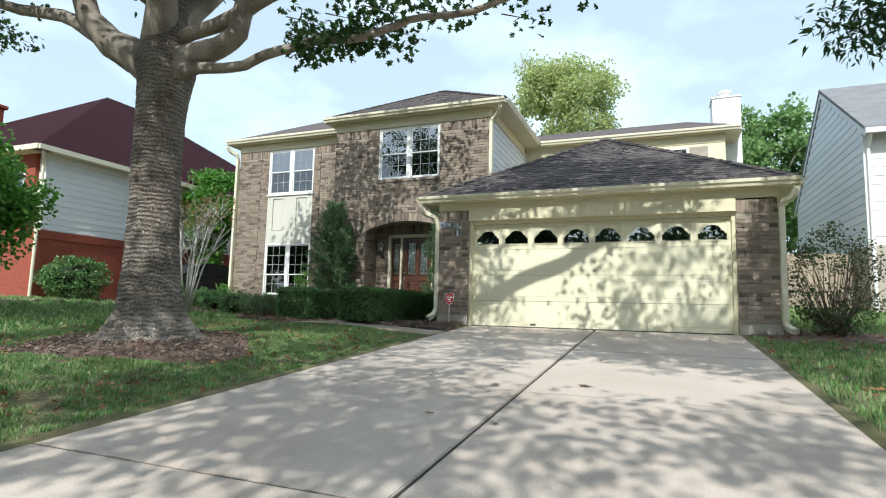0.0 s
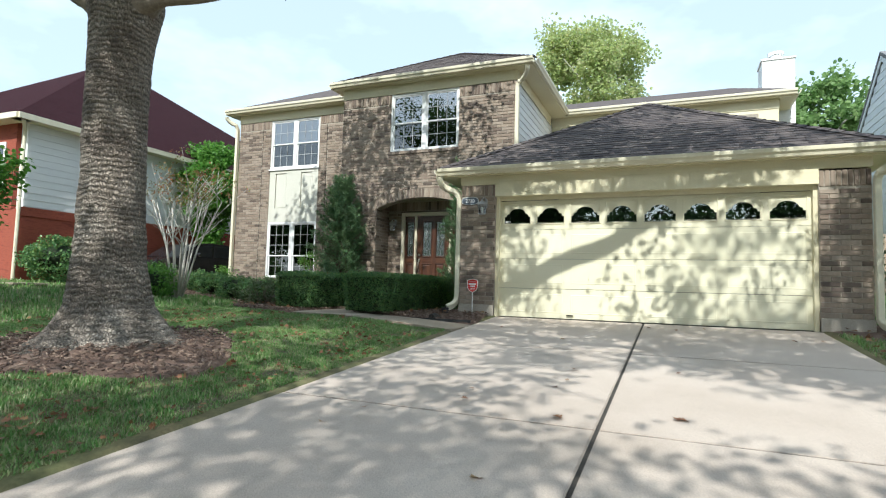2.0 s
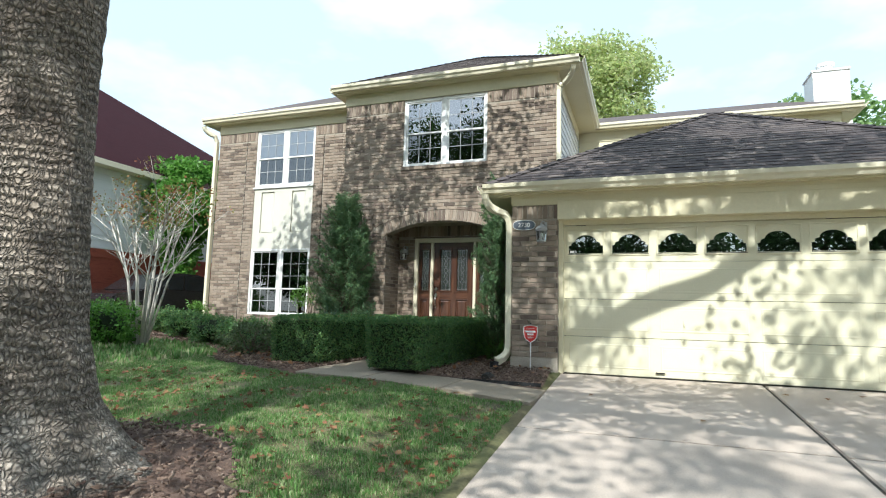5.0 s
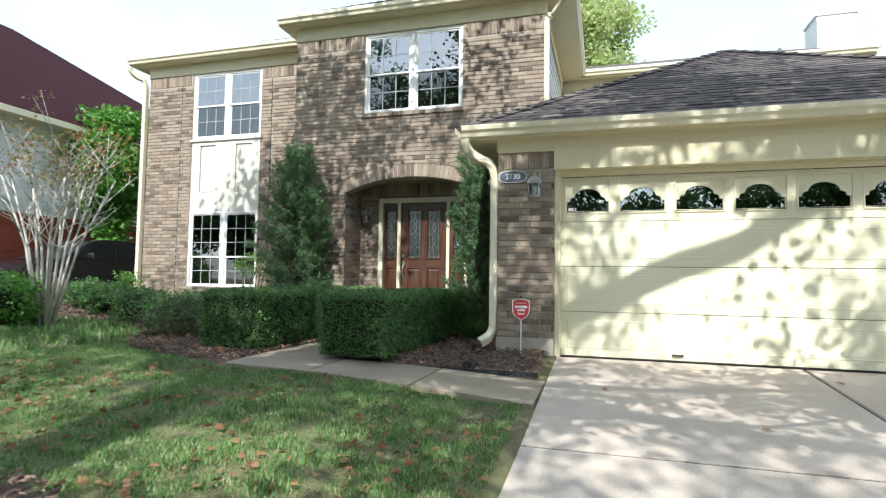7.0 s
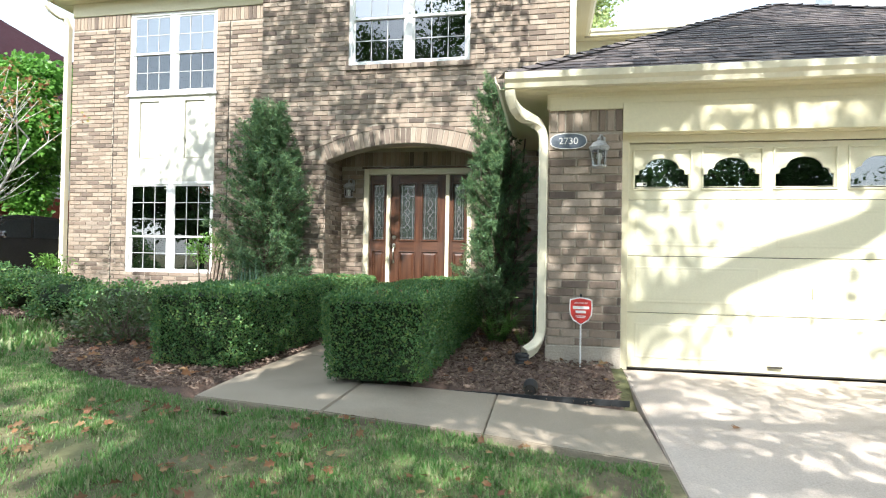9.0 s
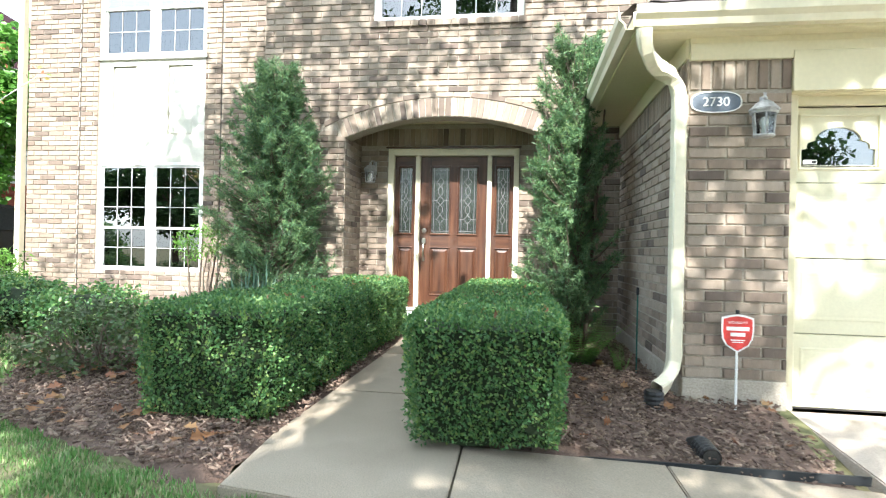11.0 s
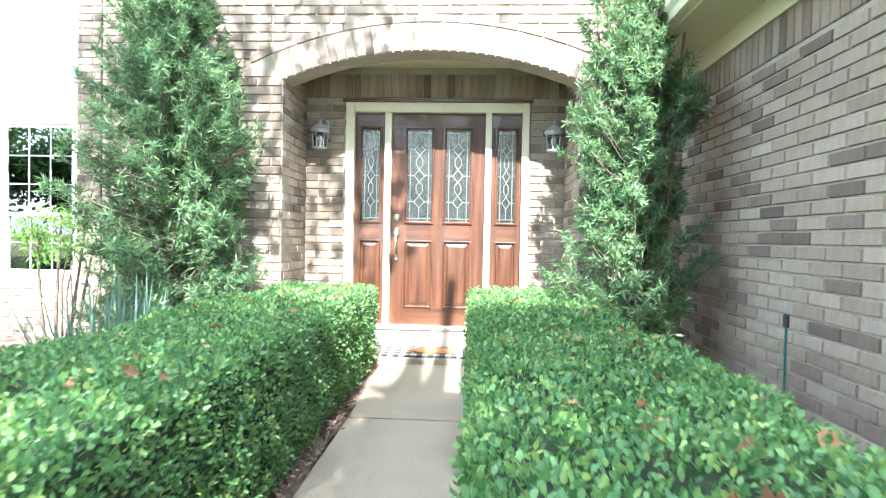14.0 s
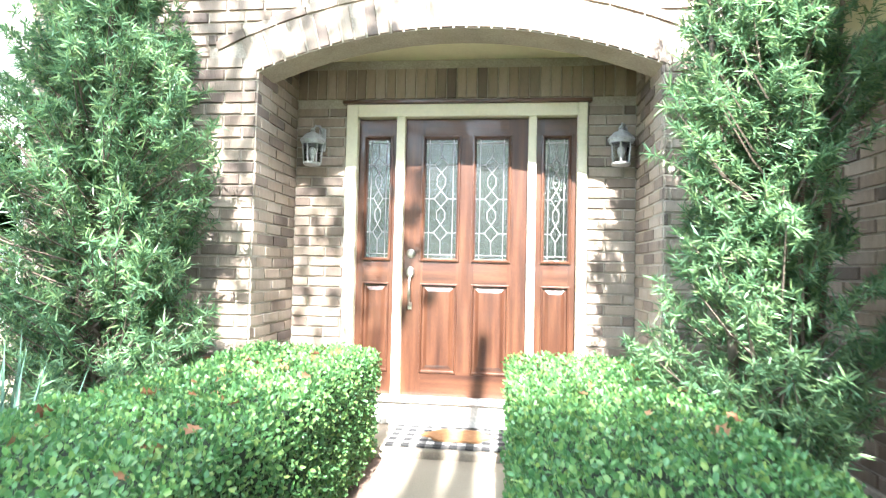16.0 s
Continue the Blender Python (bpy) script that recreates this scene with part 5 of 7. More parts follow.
def hedge(name, x0, x1, y0, y1, z1, taper, label):
    """A clipped box hedge: a near-black core for the inner shade and a dense coat of small leaves, with a soft uneven
    outline.
    """
    hd = thing(name, ((x0 + x1) / 2, (y0 + y1) / 2, GB), label, "hedge")
    zb = 0.60
    cx, cy, hx, hy, hz = (x0 + x1) / 2, (y0 + y1) / 2, (x1 - x0) / 2, (y1 - y0) / 2, (z1 - zb) / 2
    bm = bmesh.new()
    bmesh.ops.create_cube(bm, size=2)
    bmesh.ops.subdivide_edges(bm, edges=bm.edges[:], cuts=14, use_grid_fill=True)
    for v in bm.verts:
        t = (v.co.z + 1) / 2
        f = 1 - taper * (1 - t)
        v.co = Vector((cx + v.co.x * (hx - 0.06) * f, cy + v.co.y * (hy - 0.06 - taper * hx * (1 - t)), zb + 0.02 + t * (2 * hz - 0.09)))
        v.co += Vector((noise.noise(v.co * 4), noise.noise(v.co * 4 + Vector((5, 0, 0))), noise.noise(v.co * 4 + Vector((0, 5, 0))))) * 0.025
    part("inner_growth", bm, M_SHADECORE, hd)
    bm = bmesh.new()
    for k in range(int(7 * (y1 - y0))):
        yy = y0 + 0.2 + rng.random() * (y1 - y0 - 0.4)
        xx = cx + rng.normal() * 0.12
        tube(bm, [(xx, yy, GB - 0.05), (xx + rng.normal() * 0.1, yy + rng.normal() * 0.08, 0.8)], [0.014, 0.009], 5)
    part("stem_growth", bm, M_TWIG, hd)["kind"] = "stuff"
    faces = [("x", -1, 2 * hy * 2 * hz), ("x", 1, 2 * hy * 2 * hz), ("y", -1, 2 * hx * 2 * hz), ("y", 1, 2 * hx * 2 * hz), ("z", 1, 2 * hx * 2 * hy)]
    P, N = [], []
    for ax, sg, area in faces:
        n = int(area * 6400)
        u, w = rng.uniform(-1, 1, n), rng.uniform(-1, 1, n)
        if ax == "x":
            p = np.stack([np.full(n, sg), u, w], 1)
        elif ax == "y":
            p = np.stack([u, np.full(n, sg), w], 1)
        else:
            p = np.stack([u, w, np.full(n, 1.0)], 1)
        nn = np.zeros((n, 3))
        nn[:, "xyz".index(ax)] = sg
        # round the edges
        q = p * np.array([hx, hy, hz])
        rad = 0.085
        inner = np.clip(q, -np.array([hx, hy, hz]) + rad, np.array([hx, hy, hz]) - rad)
        dd = q - inner
        ln = np.linalg.norm(dd, axis=1, keepdims=True)
        nn = dd / np.maximum(ln, 1e-6)
        q = inner + nn * rad
        t = (q[:, 2:] + hz) / (2 * hz)
        q[:, :1] *= 1 - taper * (1 - t)
        q[:, 1:2] -= np.sign(q[:, 1:2]) * np.minimum(np.abs(q[:, 1:2]), taper * hx) * (1 - t) * (np.abs(q[:, 1:2]) > hy * 0.6)
        P.append(q + np.array([cx, cy, zb + hz]))
        N.append(nn)
    P, N = np.concatenate(P), np.concatenate(N)
    lump = np.array([noise.noise(Vector(p * 5.0)) * 0.03 + noise.noise(Vector(p * 14.0)) * 0.022 for p in P])[:, None]
    thin = np.array([noise.noise(Vector(p * 6.5 + 3.0)) for p in P])
    lowz = (P[:, 2] - zb) / (2 * hz)
    keep = thin > np.where(lowz < 0.35, -0.42 - lowz, -0.62)
    P, N, lump = P[keep], N[keep], lump[keep]
    P = P + N * (lump + rng.uniform(-0.045, 0.012, (len(P), 1)))
    way = unit(N * 0.5 + rng.normal(size=P.shape) * 0.55 + np.array([0, 0, 0.35]))
    nrm = unit(N * 0.8 + rng.normal(size=P.shape) * 0.5)
    leaf_mesh("foliage", P, way, nrm, rng.uniform(0.016, 0.027, len(P)), M_HEDGE, "oval", 0.82, hd)
    return hd


hedge("box_hedge", -7.77, -6.91, 10.0, 13.9, 1.28, 0.05, "clipped green box hedge beside the walk")
hedge("box_hedge", -6.12, -5.26, 9.82, 13.86, 1.28, 0.1, "clipped green box hedge beside the walk, wider at its top")


def fern(x, y, n, size, label):
    f = thing("fern", (x, y, GB), label, "fern")
    P, W, Nn, S = [], [], [], []
    for k in range(n):
        a = rng.uniform(0, 2 * math.pi)
        d = np.array([math.cos(a), math.sin(a), 0])
        ln = size * rng.uniform(0.7, 1.1)
        lean = rng.uniform(0.25, 0.8)
        for j in range(22):
            s = (j + 1) / 22
            p = np.array([x, y, GB]) + d * ln * lean * s + np.array([0, 0, ln * (s - 0.35 * lean * s * s)])
            side = np.cross(d, [0, 0, 1])
            for sg in (-1, 1):
                P.append(p)
                W.append(side * sg + d * 0.6 + np.array([0, 0, 0.2]))
                Nn.append([0, 0, 1])
                S.append(ln * 0.17 * (1 - 0.75 * s) + 0.01)
    leaf_mesh("fronds", np.array(P), np.array(W), np.array(Nn, float), np.array(S), M_FERN, "narrow", 0.24, f)


fern(-4.95, 12.25, 26, 0.55, "bright green foxtail fern in the mulch bed")
fern(-4.62, 12.05, 9, 0.3, "small yellow-green fern in the mulch bed")


def iris(x, y, n, ln, label):
    it = thing("iris_clump", (x, y, GB), label, "plant")
    a = rng.uniform(0, 2 * math.pi, n)
    lean = rng.uniform(0.2, 1.3, n)
    P = np.stack([x + rng.normal(size=n) * 0.10, y + rng.normal(size=n) * 0.08, np.full(n, GB)], 1)
    W = np.stack([np.cos(a) * lean, np.sin(a) * lean, np.ones(n)], 1)
    N = np.stack([np.cos(a), np.sin(a), np.full(n, -0.2)], 1)
    sizes = rng.uniform(0.7, 1.1, n) * ln
    for k in range(n):
        leaf_mesh("blade", P[k:k + 1], W[k:k + 1], -N[k:k + 1], sizes[k:k + 1], M_IRIS, "blade", 0.034, it)


iris(-8.22, 12.3, 70, 0.86, "grey-green strap-leaved iris clump")
iris(-8.6, 12.7, 46, 0.8, "grey-green strap-leaved iris clump")


# ---- walk, porch and beds ----
def sheet(name, poly, mat_, parent=None, top=None, thick=0.08, label=""):
    """A paving slab with the outline poly (x, y) and height top(x, y)."""
    bm = bmesh.new()
    a = [bm.verts.new((x, y, top(x, y))) for x, y in poly]
    b = [bm.verts.new((x, y, top(x, y) - thick)) for x, y in poly]
    f = bm.faces.new(a)
    bm.faces.new(b[::-1])
    k = len(poly)
    for i in range(k):
        bm.faces.new((a[i], b[i], b[(i + 1) % k], a[(i + 1) % k]))
    bmesh.ops.bevel(bm, geom=list(f.edges), offset=0.007, segments=2, affect="EDGES")
    return part(name, bm, mat_, parent, label)


walk_z = lambda x, y: 0.585 - 0.12 * smooth(0.0, 1.8, x + 5.5)
front_walk = structure(new("front_walk"), "concrete front walk with scored joints", "path")
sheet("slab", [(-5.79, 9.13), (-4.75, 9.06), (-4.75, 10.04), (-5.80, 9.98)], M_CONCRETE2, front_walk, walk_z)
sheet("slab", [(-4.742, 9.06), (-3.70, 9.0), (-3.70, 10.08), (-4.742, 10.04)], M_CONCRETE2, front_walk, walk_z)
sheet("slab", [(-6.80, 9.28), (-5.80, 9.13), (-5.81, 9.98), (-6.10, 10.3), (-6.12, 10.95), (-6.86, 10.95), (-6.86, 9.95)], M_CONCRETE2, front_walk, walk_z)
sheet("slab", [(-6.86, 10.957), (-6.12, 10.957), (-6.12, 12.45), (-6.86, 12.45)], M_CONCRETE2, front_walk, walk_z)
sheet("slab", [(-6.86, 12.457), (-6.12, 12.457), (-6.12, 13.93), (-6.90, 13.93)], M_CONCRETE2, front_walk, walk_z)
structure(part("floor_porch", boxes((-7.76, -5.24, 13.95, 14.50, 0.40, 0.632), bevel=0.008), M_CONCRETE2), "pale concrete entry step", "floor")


def bed_z(x, y):
    """Height of the planting beds, which run down to the walk's lower end."""
    if y < 9.5 or x > -3.7:
        return ground_z(x, y)
    low = 0.55 - 0.10 * smooth(0.0, 1.8, x + 5.5) * smooth(11.0, 10.2, y)
    return max(min(ground_z(x, y), low) if low < 0.54 else ground_z(x, y), low)


def patch(name, inside, x0, x1, y0, y1, step, lift, mat_, label, rough=0.03):
    """A sheet of loose cover over the ground wherever inside(x, y) holds."""
    xs, ys = np.arange(x0, x1, step), np.arange(y0, y1, step)
    idx, verts, faces = {}, [], []
    for j, y in enumerate(ys):
        for i, x in enumerate(xs):
            idx[i, j] = len(verts)
            h = bed_z(x, y)
            verts.append((x, y, h + lift * min(1.0, max(-1.0, inside(x, y) * 6)) + rough * noise.noise((x * 5, y * 5, 2))))
    for j in range(len(ys) - 1):
        for i in range(len(xs) - 1):
            if inside(xs[i] + step / 2, ys[j] + step / 2) > -0.2:
                faces.append((idx[i, j], idx[i + 1, j], idx[i + 1, j + 1], idx[i, j + 1]))
    return tagged(link(name, verts, faces, mat_, smooth=True), label, "mulch", kind="stuff")


def bed_left(x, y):
    edge = np.interp(x, [-18, -12.8, -12.2, -11.5, -10.7, -9.7, -9.1, -8.65, -7.84, -6.9], [11.7, 11.5, 12.1, 12.3, 12.1, 11.2, 10.4, 9.95, 9.62, 9.3])
    return min(y - edge, -6.86 - x, 14.75 - y)


def bed_right(x, y):
    return min(x + 6.12, -3.76 - x, y - 10.06, 13.8 - y)


def ring(x, y):
    return 1.2 + 0.25 * noise.noise((x * 1.1, y * 1.1, 5)) - math.hypot((x + 5.95) * 0.85, y - 5.3)


def bed_side(x, y):
    return min(1.0 - math.hypot((x - 2.5) / 1.3, y - 11.2), x - 1.4)


BEDS = (bed_left, bed_right, ring, bed_side)
patch("mulch_bed", bed_left, -16, -6.8, 9.2, 14.9, 0.12, 0.035, M_MULCH, "brown shredded mulch under the hedges")
patch("mulch_bed", bed_right, -6.2, -3.7, 9.98, 13.9, 0.1, 0.04, M_MULCH, "brown shredded mulch beside the garage pier")
patch("mulch_ring", ring, -8.3, -4.0, 3.7, 7.6, 0.1, 0.025, M_MULCH, "bare earth and mulch round the oak")
patch("mulch_bed", bed_side, 1.4, 4, 10.1, 12.4, 0.12, 0.02, M_MULCH, "leaf litter under the side bush")
part("edging", boxes((-6.0, -3.77, 10.055, 10.068, 0.5, 0.545)), M_DARK, structure(new("bed_edging"), "dark plastic edging along the bed", "edging"))


def scatter(inside, x0, x1, y0, y1, n):
    out = []
    while len(out) < n:
        x, y = rng.uniform(x0, x1), rng.uniform(y0, y1)
        if inside(x, y) > -0.02:
            out.append((x, y))
    return out


def chips(pts, name, label, lo=0.018, hi=0.058):
    P = np.array([(x, y, bed_z(x, y) + 0.05 + rng.uniform(-0.012, 0.025)) for x, y in pts])
    a = rng.uniform(0, 2 * math.pi, len(P))
    W = np.stack([np.cos(a), np.sin(a), rng.normal(size=len(P)) * 0.25], 1)
    tagged(leaf_mesh(name, P, W, face_up(len(P), 0.3), rng.uniform(lo, hi, len(P)), M_CHIP, "chip", 0.26), label, "mulch", kind="stuff")


chips(scatter(bed_right, -6.1, -3.8, 10.06, 13.7, 11000), "mulch_chips", "shredded brown bark chips", 0.014, 0.045)
chips(scatter(bed_left, -10.2, -6.86, 9.4, 12.8, 14000), "mulch_chips", "shredded brown bark chips", 0.014, 0.045)
chips(scatter(bed_left, -16, -10.2, 10.4, 13.5, 2500), "mulch_chips", "shredded brown bark chips", 0.04, 0.1)
chips(scatter(lambda x, y: min(ring(x, y), math.hypot(x + 5.9, y - 5.33) - 0.5), -8.3, -4.2, 3.8, 7.5, 2600), "bark_chips", "bark chips and dry litter round the oak")


# ---- lawn ----
def lawn_ok(x, y):
    if -3.765 + 0.03 * noise.noise((y * 6, 0, 1)) < x < 1.40 or any(b(x, y) > 0.0 for b in BEDS):
        return False
    if x < -3.7 and y > np.interp(x, [-6.8, -5.8, -3.7], [9.25, 9.1, 8.97]) and x > -6.9:
        return False
    if x < -3.7 and y > 12.6:
        return False
    return math.hypot(x + 5.9, y - 5.33) > 0.6


def grass(x0, x1, y0, y1, density, ln, width):
    n = int((x1 - x0) * (y1 - y0) * density)
    xs, ys = rng.uniform(x0, x1, n), rng.uniform(y0, y1, n)
    keep = [i for i in range(n) if noise.noise((xs[i] * 2.1, ys[i] * 2.1, 8)) > -0.62 + 0.75 * rng.random() and lawn_ok(xs[i], ys[i])]
    P = np.array([(xs[i], ys[i], ground_z(xs[i], ys[i]) - 0.004) for i in keep])
    m = len(P)
    a = rng.uniform(0, 2 * math.pi, m)
    lean = rng.uniform(0.2, 1.5, m)
    W = np.stack([np.cos(a) * lean, np.sin(a) * lean, np.ones(m)], 1)
    N = np.stack([-np.cos(a), -np.sin(a), lean], 1)
    tuft = np.array([0.95 + 0.9 * noise.noise((p[0] * 4.5, p[1] * 4.5, 2)) for p in P])
    S = ln * rng.uniform(0.6, 1.25, m) * np.clip(tuft, 0.45, 1.7)
    return P, W, N, S, width


tagged(leaf_mesh("lawn_grass", *grass(-9.5, -3.69, 5.0, 10.6, 9500, 0.036, 0)[:4], M_GRASS, "blade", 0.2), "patchy green lawn grass mixed with straw blades", "grass", kind="stuff")
tagged(leaf_mesh("lawn_grass", *grass(-9.5, -3.69, 0.6, 5.0, 7500, 0.04, 0)[:4], M_GRASS, "blade", 0.22), "patchy green lawn grass mixed with straw blades", "grass", kind="stuff")
tagged(leaf_mesh("lawn_grass", *grass(-20, -9.5, 1.0, 12.4, 750, 0.095, 0)[:4], M_GRASS, "blade", 0.24), "green lawn grass", "grass", kind="stuff")
tagged(leaf_mesh("lawn_grass", *grass(1.35, 4.5, 3.0, 12.0, 1800, 0.07, 0)[:4], M_GRASS, "blade", 0.16), "green lawn grass beside the driveway", "grass", kind="stuff")
tagged(leaf_mesh("lawn_grass", *grass(2.0, 9, 12.0, 20.0, 700, 0.1, 0)[:4], M_GRASS, "blade", 0.24), "green side yard grass", "grass", kind="stuff")


def litter(name, pts, zf, n_tilt, lo, hi, label):
    P = np.array([(x, y, zf(x, y)) for x, y in pts])
    a = rng.uniform(0, 2 * math.pi, len(P))
    W = np.stack([np.cos(a), np.sin(a), rng.normal(size=len(P)) * 0.15], 1)
    tagged(leaf_mesh(name, P, W, face_up(len(P), n_tilt), rng.uniform(lo, hi, len(P)), M_BROWNLEAF, "lobed", 1.1), label, "leaves", kind="stuff")


lawn_pts = [(x, y) for x, y in zip(rng.uniform(-9.5, -3.7, 4200), rng.uniform(1.0, 9.1, 4200)) if lawn_ok(x, y) and noise.noise((x * 1.3, y * 1.3, 4)) > -0.05]
litter("fallen_leaves", lawn_pts, lambda x, y: ground_z(x, y) + 0.03, 0.5, 0.025, 0.07, "dry brown oak leaves on the grass")
litter("fallen_leaves", [(x, y) for x, y in zip(rng.uniform(1.4, 3.6, 260), rng.uniform(5, 11.5, 260))], lambda x, y: ground_z(x, y) + 0.05, 0.35, 0.05, 0.1, "dry leaves on the side lawn")
litter("fallen_leaves", list(zip(rng.uniform(-3.5, 1.2, 26), rng.uniform(1.5, 10.8, 26))), lambda x, y: drive_z(y) + 0.012, 0.12, 0.05, 0.1, "a few dry leaves on the driveway")
litter("fallen_leaves", list(zip(rng.uniform(-7.68, -7.0, 62), rng.uniform(10.2, 13.7, 62))) + list(zip(rng.uniform(-6.04, -5.34, 55), rng.uniform(9.92, 13.7, 55))), lambda x, y: 1.29, 0.7, 0.03, 0.07, "dry brown leaves caught on the hedge tops")
litter("fallen_leaves", scatter(bed_right, -6.0, -3.8, 10.1, 13, 60) + scatter(bed_left, -10, -7, 9.6, 11.5, 110), lambda x, y: 0.645, 0.4, 0.05, 0.1, "dry leaves on the mulch")


# ---- entry door ----
M_WOOD = material("mahogany_stain", [(0.034, 0.013, 0.008), (0.074, 0.030, 0.016), (0.12, 0.052, 0.027)], 0.34, 2.2, 50, 0.10, stretch=(9, 9, 0.7), coat=0.35)
M_WOODH = material("mahogany_stain_rail", [(0.034, 0.013, 0.008), (0.074, 0.030, 0.016), (0.12, 0.052, 0.027)], 0.34, 2.2, 50, 0.10, stretch=(0.7, 9, 9), coat=0.35)
M_LEADGLASS = glass_material("textured_door_glass", (0.62, 0.72, 0.68), 0.10, 1.7, 0.45)
M_CAME = material("lead_came", [(0.42, 0.42, 0.40), (0.6, 0.6, 0.57)], 0.35, 5, 40, 0.1, metal=0.8)
M_NICKEL = material("satin_nickel", [(0.60, 0.57, 0.52), (0.72, 0.69, 0.64)], 0.3, 5, 40, 0.05, metal=1.0)
M_FRAME = material("door_frame_paint", [(0.66, 0.60, 0.44), (0.72, 0.66, 0.50)], 0.5, 2, 40, 0.05, grit=0.05)
M_SILL = material("pale_threshold", [(0.60, 0.57, 0.52), (0.70, 0.67, 0.62)], 0.6, 4, 60, 0.1)


def leaded(x0, x1, z0, z1, y, parent):
    """A textured pane with lead cames: border lines and three linked diamonds."""
    pane = part("pane", boxes((x0, x1, y, y + 0.005, z0, z1)), M_LEADGLASS, parent, "textured leaded glass")
    pane.visible_shadow = False
    w, h, xm = x1 - x0, z1 - z0, (x0 + x1) / 2
    bx = min(0.032, w * 0.16)
    lines = [((x0 + bx, z0), (x0 + bx, z1)), ((x1 - bx, z0), (x1 - bx, z1)), ((x0, z0 + 0.03), (x1, z0 + 0.03)), ((x0, z1 - 0.03), (x1, z1 - 0.03))]
    dw, dh = w * 0.21, h * 0.068
    last = z0 + 0.03
    for q in (0.215, 0.50, 0.785):
        zc = z0 + h * q
        lines += [((xm - dw, zc), (xm, zc + dh)), ((xm, zc + dh), (xm + dw, zc)), ((xm + dw, zc), (xm, zc - dh)), ((xm, zc - dh), (xm - dw, zc)),
                  ((x0, zc), (xm - dw, zc)), ((xm + dw, zc), (x1, zc))]
        if q < 0.3:
            lines += [((xm, last), (xm, zc - dh))]
        else:
            for sg in (-1, 1):
                lines += [((xm + sg * w * 0.0, last), (xm + sg * w * 0.13, last + h * 0.05)), ((xm + sg * w * 0.13, last + h * 0.05), (xm + sg * w * 0.13, zc - dh - h * 0.04)), ((xm + sg * w * 0.13, zc - dh - h * 0.04), (xm, zc - dh))]
        last = zc + dh
    lines += [((xm, last), (xm, z1 - 0.03))]
    bm = bmesh.new()
    for (a, b), (c, d) in lines:
        tube(bm, [(a, y - 0.002, b), (c, y - 0.002, d)], 0.0034, 4)
    part("came", bm, M_CAME, pane, "lead came lines")


def moulding(x0, x1, z0, z1, y, parent, steps, name="moulding", mat_=None):
    """A stepped picture-frame moulding; steps of (inset, depth ahead of y)."""
    bm = bmesh.new()
    loops = [[bm.verts.new((px, y - d, pz)) for px, pz in ((x0 + i, z0 + i), (x1 - i, z0 + i), (x1 - i, z1 - i), (x0 + i, z1 - i))] for i, d in steps]
    for a, b in zip(loops, loops[1:]):
        for k in range(4):
            bm.faces.new((a[k], a[(k + 1) % 4], b[(k + 1) % 4], b[k]))
    return bm, loops


def leaf_door(ob, x0, x1, z0, z1, y, lights, panels, rails):
    """Stiles, rails, leaded lights and raised panels of a door or a sidelight."""
    cuts = sorted({x0, x1, *[v for l in lights for v in l[:2]]})
    zs = (lights[0][2], lights[0][3], panels[0][2], panels[0][3])
    part("stile", boxes((x0, lights[0][0], y, y + 0.045, z0, z1)), M_WOOD, ob)
    part("stile", boxes((lights[-1][1], x1, y, y + 0.045, z0, z1)), M_WOOD, ob)
    for a, b in zip(lights, lights[1:]):
        part("mullion", boxes((a[1], b[0], y + 0.0005, y + 0.044, zs[2], zs[1])), M_WOOD, ob)
    xa, xb = lights[0][0], lights[-1][1]
    for za, zb in ((z0, zs[2]), (zs[3], zs[0]), (zs[1], z1)):
        part("rail", boxes((xa, xb, y + 0.001, y + 0.0435, za, zb)), M_WOODH, ob)
    for a, b, za, zb in lights:
        bm, loops = moulding(a - 0.022, b + 0.022, za - 0.022, zb + 0.022, y, ob, ((0, 0.0), (0.004, 0.014), (0.014, 0.016), (0.024, 0.006), (0.030, -0.02)))
        part("light_moulding", bm, M_WOOD, ob)
        leaded(a + 0.004, b - 0.004, za + 0.004, zb - 0.004, y + 0.018, ob)
    for a, b, za, zb in panels:
        bm, loops = moulding(a - 0.015, b + 0.015, za - 0.015, zb + 0.015, y, ob, ((0, 0.0), (0.004, 0.009), (0.012, 0.010), (0.020, -0.012), (0.032, -0.012), (0.060, 0.004)))
        bm.faces.new(loops[-1])
        part("raised_panel", bm, M_WOOD, ob)


door = structure(new("door_1"), "closed mahogany entry door with leaded glass lights", "door")
DY = DF + 0.045
leaf_door(door, -6.92, -6.0, 0.835, 2.92, DY, [(-6.772, -6.520, 1.858, 2.772), (-6.388, -6.140, 1.858, 2.772)], [(-6.772, -6.520, 1.02, 1.66), (-6.388, -6.140, 1.02, 1.66)], None)
for k, (a, b) in enumerate(((-7.285, -6.985), (-5.94, -5.645))):
    side = structure(new("sidelight"), "fixed mahogany sidelight with a leaded glass pane", "sidelight")
    leaf_door(side, a, b, 0.835, 2.92, DY + 0.004, [(a + 0.062, b - 0.055, 1.858, 2.772)], [(a + 0.062, b - 0.055, 1.02, 1.66)], None)
df = structure(new("door_frame"), "pale painted door frame with mullion posts", "door frame")
part("jamb", boxes((-7.372, -7.285, DF - 0.02, DF + 0.12, 0.70, 3.02), bevel=0.004), M_FRAME, df)
part("jamb", boxes((-5.645, -5.577, DF - 0.02, DF + 0.12, 0.70, 3.02), bevel=0.004), M_FRAME, df)
part("head", boxes((-7.285, -5.645, DF - 0.019, DF + 0.12, 2.925, 3.02), bevel=0.004), M_FRAME, df)
